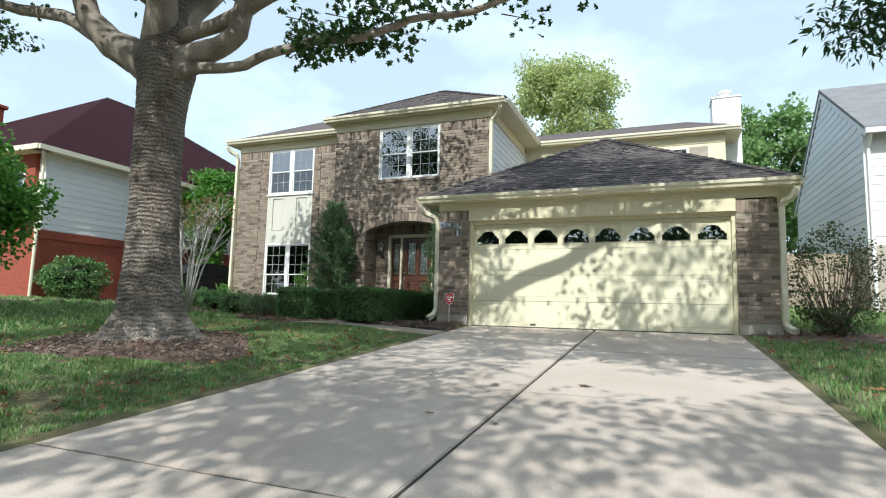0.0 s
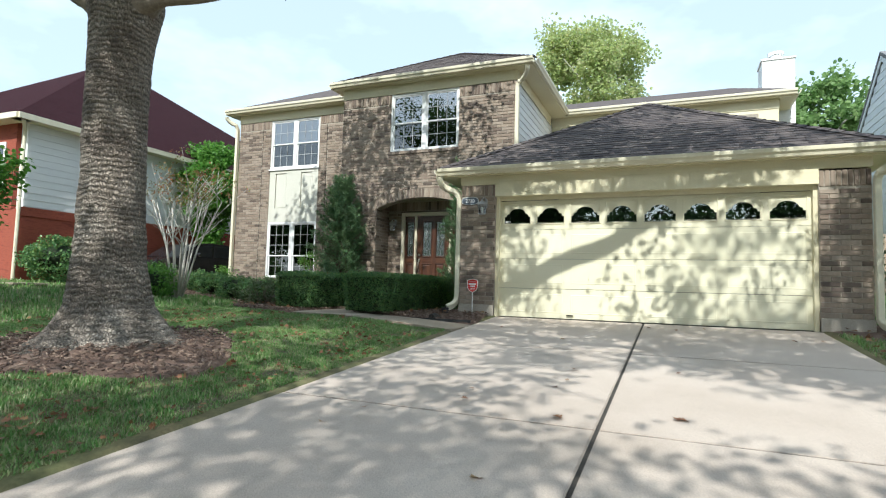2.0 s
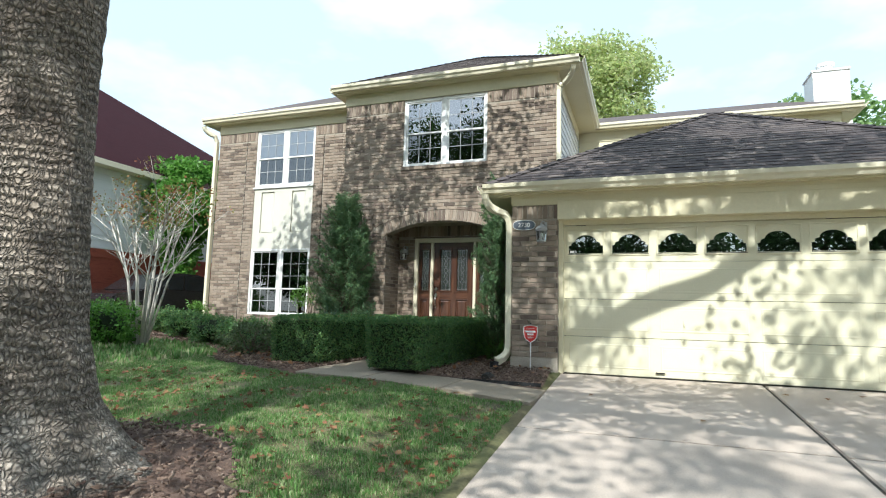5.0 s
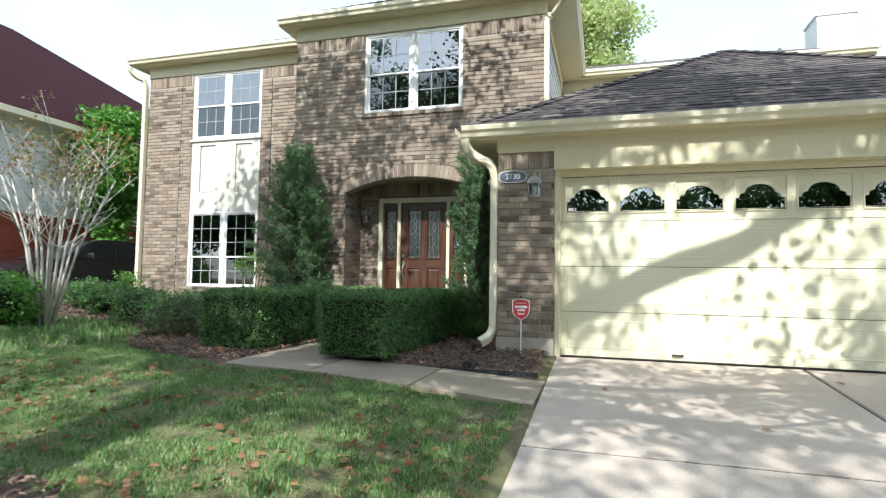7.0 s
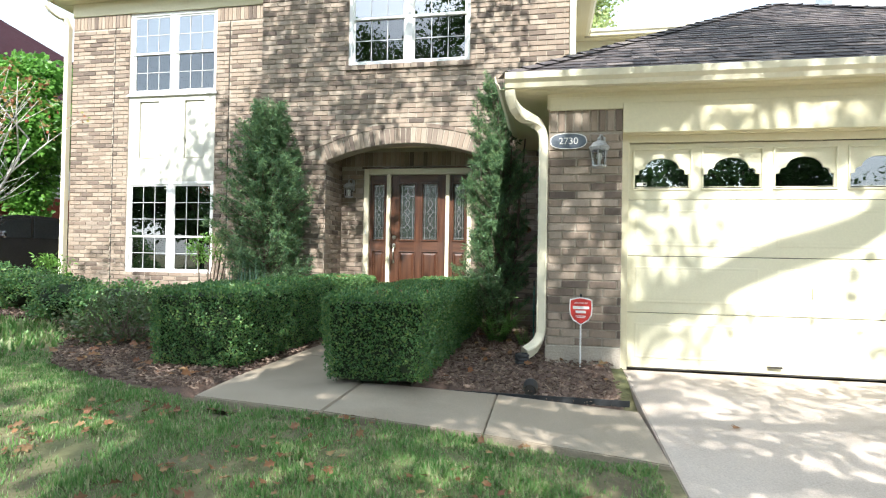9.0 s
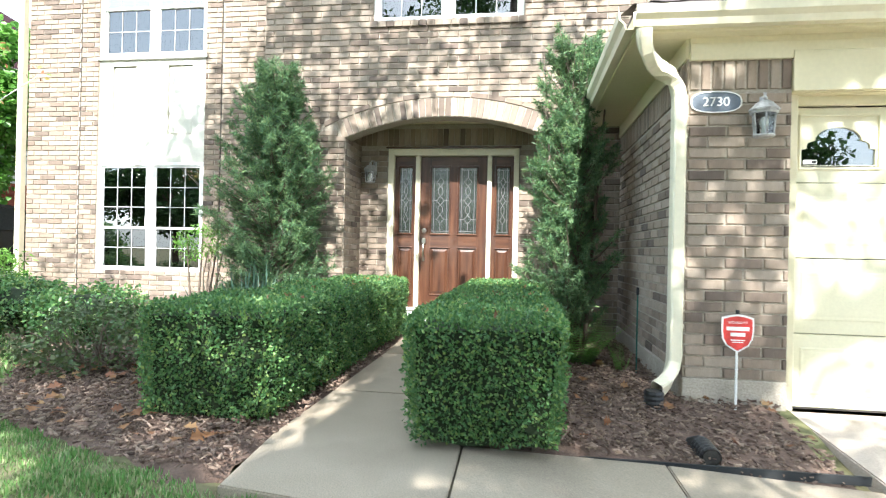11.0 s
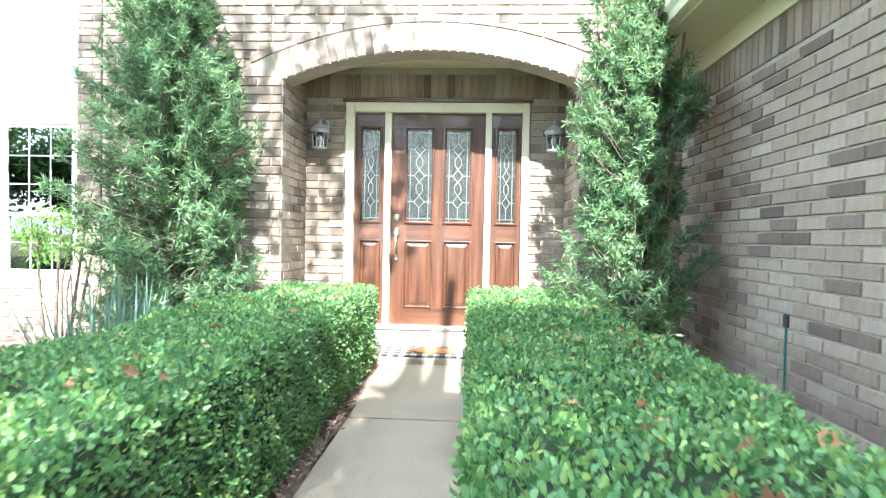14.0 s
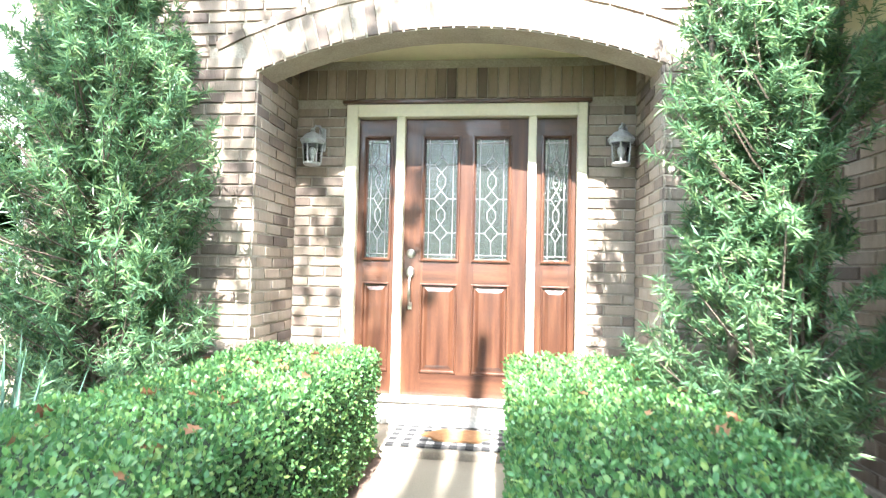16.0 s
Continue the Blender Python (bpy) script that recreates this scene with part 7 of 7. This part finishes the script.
def right_house():
    X, Y0, YA, Y1 = 5.2, 17.9, 21.7, 26.0
    h = thing("neighbour_house", (10, 21, 1.0), "neighbour with a white sided gable coloured for shade and brick base", "house")
    bm = bmesh.new()
    prism(bm, [(Y0, 0.5), (Y1, 0.5), (Y1, 5.2), (YA, 8.3), (Y0, 5.95)], lambda u, v, d: (d, u, v), X, X + 10)
    wall = part("wall", bm, M_WHITE, h)
    slope = lambda z: (Y0 if z < 5.95 else Y0 + (z - 5.95) / 2.35 * (YA - Y0), Y1 if z < 5.2 else Y1 - (z - 5.2) / 3.1 * (Y1 - YA))
    # the side wall takes the shaded copy, the front the lit one
    boards(wall, "x", X - 0.001, -1, Y0, Y1, 2.85, 8.25, 0.235, M_SIDING_SHADED, slope)
    boards(wall, "y", Y0 - 0.001, -1, X + 0.1, X + 10, 2.85, 5.9, 0.235, M_SIDING, None)
    part("brick_base", boxes((X - 0.03, X, Y0, Y1, 0.5, 2.84), (X - 0.03, X + 10, Y0 - 0.05, Y0, 0.5, 2.84)), M_FOUND, h, "tan brick base")
    part("corner_board", boxes((X - 0.035, X + 0.1, Y0 - 0.035, Y0 - 0.002, 0.6, 5.95)), M_WHITE, h)
    part("rake_board", prism(bmesh.new(), [(Y0 - 0.35, 5.74), (YA, 8.33), (Y1 + 0.3, 4.98), (Y1 + 0.3, 5.15), (YA, 8.53), (Y0 - 0.35, 5.92)], lambda u, v, d: (d, u, v), X - 0.06, X - 0.03), M_SIDING_SHADED, h)
    part("roof", prism(bmesh.new(), [(Y0 - 0.4, 5.90), (YA, 8.52), (Y1 + 0.3, 5.14), (Y1 + 0.3, 5.24), (YA, 8.64), (Y0 - 0.4, 6.0)], lambda u, v, d: (d, u, v), X - 0.08, X + 10), M_GREYROOF, h, "grey shingle roof")
    part("gutter", boxes((X - 0.08, X + 10, Y0 - 0.5, Y0 - 0.4, 5.8, 5.93)), M_WHITE, h)
    part("downspout", tube(bmesh.new(), [(X + 0.05, Y0 - 0.4, 5.8), (X + 0.06, Y0 - 0.1, 5.5), (X + 0.06, Y0 - 0.08, 0.9)], 0.045, 8), M_WHITE, h)


right_house()
fence = tagged(new("wood_fence"), "weathered tan wooden privacy fence between the houses", "fence")
M_FENCE = material("weathered_fence", [(0.30, 0.24, 0.17), (0.40, 0.33, 0.25)], 0.9, 3, 60, 0.3, pick="object", stretch=(6, 6, 0.5))
for k in range(24):
    x = 1.97 + k * 0.134
    part("picket", boxes((x, x + 0.126, 19.0, 19.02, 1.0, 2.75 + 0.02 * math.sin(k * 2.3))), M_FENCE, fence)
part("rail", boxes((1.95, 5.2, 19.02, 19.06, 1.4, 1.5)), M_FENCE, fence)
part("rail", boxes((1.95, 5.2, 19.02, 19.06, 2.3, 2.4)), M_FENCE, fence)


# ---- parked car ----
def car():
    M_CAR = material("dark_car_paint", [(0.012, 0.012, 0.014), (0.02, 0.02, 0.023)], 0.25, 2, 60, 0.0, coat=0.8)
    M_TYRE = material("tyre_rubber", [(0.015, 0.015, 0.015), (0.03, 0.03, 0.03)], 0.85, 6, 60, 0.2)
    M_LAMP = material("tail_lamp", [(0.35, 0.02, 0.015), (0.45, 0.03, 0.02)], 0.2, 4, 30, 0.0)
    cx, y0, gz = -15.55, 13.0, 0.86
    c = thing("parked_car", (cx, y0 + 2.3, gz), "dark sedan parked in the neighbouring drive", "car")
    body = [(0.0, 0.35), (0.05, 0.62), (0.12, 0.78), (0.9, 0.90), (1.15, 0.93), (3.65, 0.95), (4.45, 0.86), (4.58, 0.70), (4.62, 0.40), (4.5, 0.22), (0.12, 0.22)]
    place = lambda u, v, d: (d, y0 + u, gz + v)
    bm = prism(bmesh.new(), body, place, cx - 0.88, cx + 0.88)
    bmesh.ops.bevel(bm, geom=bm.edges[:], offset=0.06, segments=2, affect="EDGES")
    part("body", bm, M_CAR, c, smooth=False)
    cab = [(1.0, 0.90), (1.75, 1.36), (2.2, 1.44), (3.0, 1.43), (3.5, 1.30), (4.0, 0.92)]
    bm = prism(bmesh.new(), cab, place, cx - 0.74, cx + 0.74)
    bmesh.ops.bevel(bm, geom=bm.edges[:], offset=0.05, segments=2, affect="EDGES")
    cabin = part("cabin", bm, M_CAR, c)
    M_TINT = material("tinted_glass", [(0.02, 0.024, 0.026), (0.03, 0.034, 0.036)], 0.06, 2, 30, 0.0)
    for sgn in (-1, 1):
        for u in ([(1.35, 0.96), (1.85, 1.30), (2.35, 1.38), (2.35, 0.97)], [(2.42, 0.97), (2.42, 1.38), (3.0, 1.36), (3.4, 1.24), (3.6, 0.98)]):
            part("side_window", prism(bmesh.new(), u, place, cx + sgn * 0.742, cx + sgn * 0.75), M_TINT, cabin)
    for u in (0.85, 3.65):
        for sgn in (-1, 1):
            w = part("wheel", lathe(bmesh.new(), [(0.31, -0.1), (0.32, -0.06), (0.32, 0.06), (0.31, 0.1)], 0, 0, 24), M_TYRE, c)
            w.matrix_basis = Matrix.Translation((cx + sgn * 0.82, y0 + u, gz + 0.32)) @ Matrix.Rotation(radians(90), 4, "Y")
            w.matrix_parent_inverse = c.matrix_basis.inverted()
            rim = part("rim", lathe(bmesh.new(), [(0.2, -0.108), (0.19, -0.102), (0.05, -0.09), (0.05, 0.09), (0.19, 0.102), (0.2, 0.108)], 0, 0, 16), M_NICKEL, w)
    for sgn in (-1, 1):
        part("tail_light", boxes((cx + sgn * 0.62 - 0.18, cx + sgn * 0.62 + 0.18, y0 + 4.57, y0 + 4.64, gz + 0.62, gz + 0.76), bevel=0.02), M_LAMP, c)
        part("mirror", boxes((cx + sgn * 0.96 - 0.09, cx + sgn * 0.96 + 0.09, y0 + 1.5, y0 + 1.6, gz + 0.95, gz + 1.08), bevel=0.03), M_CAR, c)


car()
structure(part("side_drive", boxes((-16.4, -14.4, -4, 26, 0.5, 0.868)), M_CONCRETE2), "neighbouring concrete drive", "driveway")
structure(part("side_path", boxes((-22, -14.4, 9.2, 10.0, 0.5, 0.905)), M_CONCRETE2), "pale concrete path across the next yard", "path")


# ---- brickwork ----
COURSE, BLEN, JOINT = 0.0762, 0.254, 0.010
brick_cache = {}


def brick_verts(length, height, depth):
    c = 0.004
    return ([(-length / 2, 0, -height / 2), (length / 2, 0, -height / 2), (length / 2, 0, height / 2), (-length / 2, 0, height / 2),
             (-length / 2 + c, -depth, -height / 2 + c), (length / 2 - c, -depth, -height / 2 + c), (length / 2 - c, -depth, height / 2 - c), (-length / 2 + c, -depth, height / 2 - c)],
            [(4, 5, 6, 7), (0, 1, 5, 4), (1, 2, 6, 5), (2, 3, 7, 6), (3, 0, 4, 7)])


def brick_mesh(length, height, depth=0.012):
    key = (round(length, 2), round(height, 3))
    if key not in brick_cache:
        v, f = brick_verts(key[0], key[1], depth)
        me = bpy.data.meshes.new("brick")
        me.from_pydata(v, [], f)
        me.materials.append(M_BRICK)
        brick_cache[key] = me
    return brick_cache[key]


def lay(wall, rows, frame_, near, most=300):
    """Lays bricks (u, v, length, height, turn) on a wall; frame_ maps the wall's own axes to the world; near ranks which are built singly."""
    rows = sorted(rows, key=lambda r: near(r[0], r[1]))
    for u, v, ln, hh, turn in rows[:most]:
        ob = new("brick", brick_mesh(ln, hh))
        ob.matrix_basis = frame_ @ Matrix.Translation((u, 0, v)) @ Matrix.Rotation(turn, 4, "Y") @ Matrix.Translation((0, MB + random.uniform(-0.0015, 0.0015), 0))
        ob.parent = wall
    verts, faces = [], []
    for u, v, ln, hh, turn in rows[most:]:
        bv, bf_ = brick_verts(ln, hh, 0.012)
        m = frame_ @ Matrix.Translation((u, 0, v)) @ Matrix.Rotation(turn, 4, "Y") @ Matrix.Translation((0, MB + random.uniform(-0.0015, 0.0015), 0))
        k = len(verts)
        verts += [m @ Vector(p) for p in bv]
        faces += [tuple(i + k for i in f) for f in bf_]
    if verts:
        ob = link("bricks", verts, faces, M_BRICKS, wall)
        ob["kind"] = "stuff"


def courses(u0, u1, z0, z1, gaps):
    """Running bond between u0 and u1; gaps(z) gives the stretches left open at that height."""
    out, z, k = [], z0, 0
    while z + COURSE <= z1 + 1e-6:
        zm = z + COURSE / 2
        runs = [(u0, u1)]
        for a, b in gaps(zm):
            runs = [piece for s, e in runs for piece in ((s, min(e, a)), (max(s, b), e)) if piece[1] - piece[0] > 0.02]
        for s, e in runs:
            u = u0 - (BLEN / 2 if k % 2 else 0) - BLEN
            while u < e:
                a, b = max(u, s), min(u + BLEN, e)
                if b - a > 0.03:
                    out.append(((a + b) / 2, zm, b - a - JOINT, COURSE - JOINT, 0.0))
                u += BLEN
        z += COURSE
        k += 1
    return out


def soldiers(u0, u1, z0, z1):
    n = max(1, round((u1 - u0) / COURSE))
    w = (u1 - u0) / n
    return [(u0 + (k + 0.5) * w, (z0 + z1) / 2, w - JOINT, z1 - z0 - JOINT, 0.0) for k in range(n)]


face_front = lambda y: Matrix.Translation((0, y, 0))
# a wall that faces -x: u runs along -y
face_left = lambda x: Matrix.Translation((x, 0, 0)) @ Matrix.Rotation(radians(-90), 4, "Z")
face_right = lambda x: Matrix.Translation((x, 0, 0)) @ Matrix.Rotation(radians(90), 4, "Z")
R_IN, R_MID, R_OUT = AR, AR + 0.238, AR + 0.31


def main_gaps(z):
    g = []
    if z < AZC + R_OUT:
        top_in = AZC + math.sqrt(R_IN ** 2 - AHALF ** 2)
        half = AHALF
        if z > top_in + 0.02:
            half = math.sqrt(max(0.0, R_OUT ** 2 - (z - AZC) ** 2)) if z > 3.16 else AHALF + 0.1
            half = min(half, 1.60) if z < 3.25 else half
        g.append((AXC - half, AXC + half))
    if W2[2] - 0.075 < z < W2[3]:
        g.append((W2[0] - 0.002, W2[1] + 0.002))
    return g


rows = courses(MX0, MX1, 0.62, TOP - 0.30, main_gaps)
rows = [r for r in rows if not (W2[0] - 0.05 < r[0] < W2[1] + 0.05 and W2[2] - 0.08 < r[1] < W2[2])]
rows += soldiers(MX0, W2[0], TOP - 0.30, TOP - 0.055) + soldiers(W2[1], MX1, TOP - 0.30, TOP - 0.055)
half_s = math.asin(AHALF / AR) + 0.012
ns = 34
for k in range(ns):
    a = -half_s + (k + 0.5) * 2 * half_s / ns
    rr = (R_IN + R_MID) / 2
    rows.append((AXC + rr * math.sin(a), AZC + rr * math.cos(a), 2 * half_s * R_IN / ns - 0.008, R_MID - R_IN - 0.008, a))
half_o, no = half_s + 0.045, 15
for k in range(no):
    a = -half_o + (k + 0.5) * 2 * half_o / no
    rr = (R_MID + R_OUT) / 2
    rows.append((AXC + rr * math.sin(a), AZC + rr * math.cos(a), 2 * half_o * R_MID / no - 0.008, R_OUT - R_MID - 0.008, a))
lay(wall_main, rows, face_front(MF), lambda u, v: math.hypot(u - AXC, v - 2.6))
rows = courses(LX0, MX0, 0.62, TOP - 0.30, lambda z: [(W1[0], W1[1])] if 1.2 < z < 6 else [])
rows += soldiers(LX0, W1[0], TOP - 0.30, TOP - 0.055) + soldiers(W1[1], MX0, TOP - 0.30, TOP - 0.055)
JX = (-12.36, -10.01)
rows = [r for r in rows if all(abs(r[0] - j) > r[2] / 2 + 0.001 or r[3] > 0.1 for j in JX)] + [
    (j + s * (min(abs(r[0] + s * r[2] / 2 - j), 0.25) / 2 + 0.004), r[1], min(abs(r[0] + s * r[2] / 2 - j), 0.25) - 0.012, r[3], 0.0)
    for r in rows for j in JX for s in (-1, 1) if abs(r[0] - j) < r[2] / 2 and r[3] < 0.1 and abs(r[0] + s * r[2] / 2 - j) > 0.04]
lay(wall_left, rows, face_front(LF), lambda u, v: math.hypot(u - W0[1], v - 2.0))
for j in JX:
    part("control_joint", boxes((j - 0.006, j + 0.006, LF - 0.002, LF + 0.005, 0.6, TOP - 0.05)), M_JOINT, wall_left, "dark movement joint")
rows = courses(-DF - 0.0, -MF, 0.62, 3.38, lambda z: [])
lay(wall_porch_l, rows, face_right(AXC - AHALF) @ Matrix.Rotation(0, 4, "Z") @ Matrix.Diagonal((-1, 1, 1, 1)), lambda u, v: v, 150)
lay(wall_porch_r, rows, face_left(AXC + AHALF), lambda u, v: v, 150)
rows = courses(-7.77, -7.375, 0.64, 3.06, lambda z: []) + courses(-5.575, -5.23, 0.64, 3.06, lambda z: []) + soldiers(-7.77, -5.23, 3.06, 3.30)
lay(wall_porch, rows, face_front(DF), lambda u, v: 0)
rows = courses(GX0, GD[0] - 0.018, 0.78, 2.78, lambda z: []) + soldiers(GX0, GD[0] - 0.018, 2.78, 3.03)
rows += courses(GD[1] + 0.05, GX1, 0.78, 2.72, lambda z: []) + soldiers(GD[1] + 0.05, GX1, 2.72, 2.97)
lay(wall_garage, rows, face_front(GF), lambda u, v: u)
rows = courses(-MF, -GF, 0.78, 2.78, lambda z: []) + soldiers(-MF, -GF, 2.78, 3.03)
lay(wall_garage_side, rows, face_left(GX0), lambda u, v: math.hypot(u + 12.6, v - 1.8))
fd = structure(new("foundation"), "rough concrete foundation edge under the brick", "foundation")
part("footing", boxes((GX0 - 0.012, GD[0] - 0.02, GF - 0.014, GF + 0.1, 0.3, 0.776), bevel=0.006), M_FOUND, fd)
part("footing", boxes((GD[1] + 0.05, GX1 + 0.012, GF - 0.014, GF + 0.1, 0.3, 0.776), bevel=0.006), M_FOUND, fd)
part("footing", boxes((GX0 - 0.014, GX0 + 0.1, GF + 0.1, MF, 0.3, 0.776), bevel=0.006), M_FOUND, fd)


# ---- shingles ----
def shingle_roof(roof, a, b, apex, most, near, exposure=0.145, width=0.24):
    """Courses of tabs on the triangle or trapezium from the eave a-b up to apex."""
    a, b, apex = Vector(a), Vector(b), Vector(apex)
    along = (b - a).normalized()
    foot = a + along * (apex - a).dot(along)
    up = apex - foot
    rise = up.length
    up.normalize()
    nrm = along.cross(up).normalized()
    if nrm.z < 0:
        nrm = -nrm
    la, lb = (foot - a).length, (b - foot).length
    items = []
    n = int(rise / exposure)
    for k in range(n):
        t = k * exposure
        s = 1 - (t + exposure * 0.5) / rise
        u0, u1 = -la * s, lb * s
        u = u0 - random.random() * width
        while u < u1:
            w = width * random.choice((0.6, 1.0, 1.0, 1.4))
            p, q = max(u, u0), min(u + w, u1)
            if q - p > 0.03:
                items.append(((p + q) / 2, t - 0.012 * random.random(), q - p - 0.006, random.uniform(0.006, 0.012)))
            u += w
    m = Matrix((along, up, nrm)).transposed().to_4x4()
    m.translation = foot
    def tab(u, t, w, h):
        return [(u - w / 2, t, 0.0), (u + w / 2, t, 0.0), (u + w / 2, t, h), (u - w / 2, t, h), (u - w / 2, t + exposure + 0.02, 0.001), (u + w / 2, t + exposure + 0.02, 0.001)], [(0, 1, 2, 3), (3, 2, 5, 4), (0, 3, 4), (1, 5, 2)]
    items.sort(key=lambda i: near(m @ Vector((i[0], i[1], 0))))
    cache = {}
    for u, t, w, h in items[:most]:
        key = round(w, 2)
        if key not in cache:
            v, f = tab(0, 0, key, 0.010)
            me = bpy.data.meshes.new("shingle")
            me.from_pydata(v, [], f)
            me.materials.append(M_SHINGLE)
            cache[key] = me
        ob = new("shingle", cache[key])
        ob.matrix_basis = m @ Matrix.Translation((u, t, h - 0.008))
        ob.parent = roof
    verts, faces = [], []
    for u, t, w, h in items[most:]:
        v, f = tab(u, t, w, h)
        k = len(verts)
        verts += [m @ Vector(p) for p in v]
        faces += [tuple(i + k for i in q) for q in f]
    ob = link("shingles", verts, faces, M_SHINGLES, roof)
    ob["kind"] = "stuff"
    # caps along the hips
    for end in (a, b):
        d = apex - end
        cnt = int(d.length / 0.2)
        verts, faces = [], []
        side = d.cross(Vector((0, 0, 1))).normalized()
        upn = side.cross(d).normalized()
        if upn.z < 0:
            upn = -upn
        for k in range(cnt):
            p, q = end + d * (k / cnt), end + d * ((k + 1.1) / cnt)
            i = len(verts)
            for c, h in ((p, 0.028), (q, 0.012)):
                verts += [c + side * 0.12 - Vector((0, 0, 0.045)) + upn * h, c + upn * (h + 0.006), c - side * 0.12 - Vector((0, 0, 0.045)) + upn * h]
            faces += [(i, i + 1, i + 4, i + 3), (i + 1, i + 2, i + 5, i + 4)]
        cap = link("hip_caps", verts, faces, M_SHINGLES, roof)
        cap["kind"] = "stuff"


shingle_roof(roof_garage, (GE_X0, GE_Y, GE_Z), (GE_X1, GE_Y, GE_Z), HIP, 300, lambda p: (p - Vector((-3.5, 11, 3.2))).length)
shingle_roof(roof_main, (ME_X0, ME_Y, ME_Z), (ME_X1, ME_Y, ME_Z), APEX, 60, lambda p: (p - Vector((-5, 13.5, 6.3))).length)
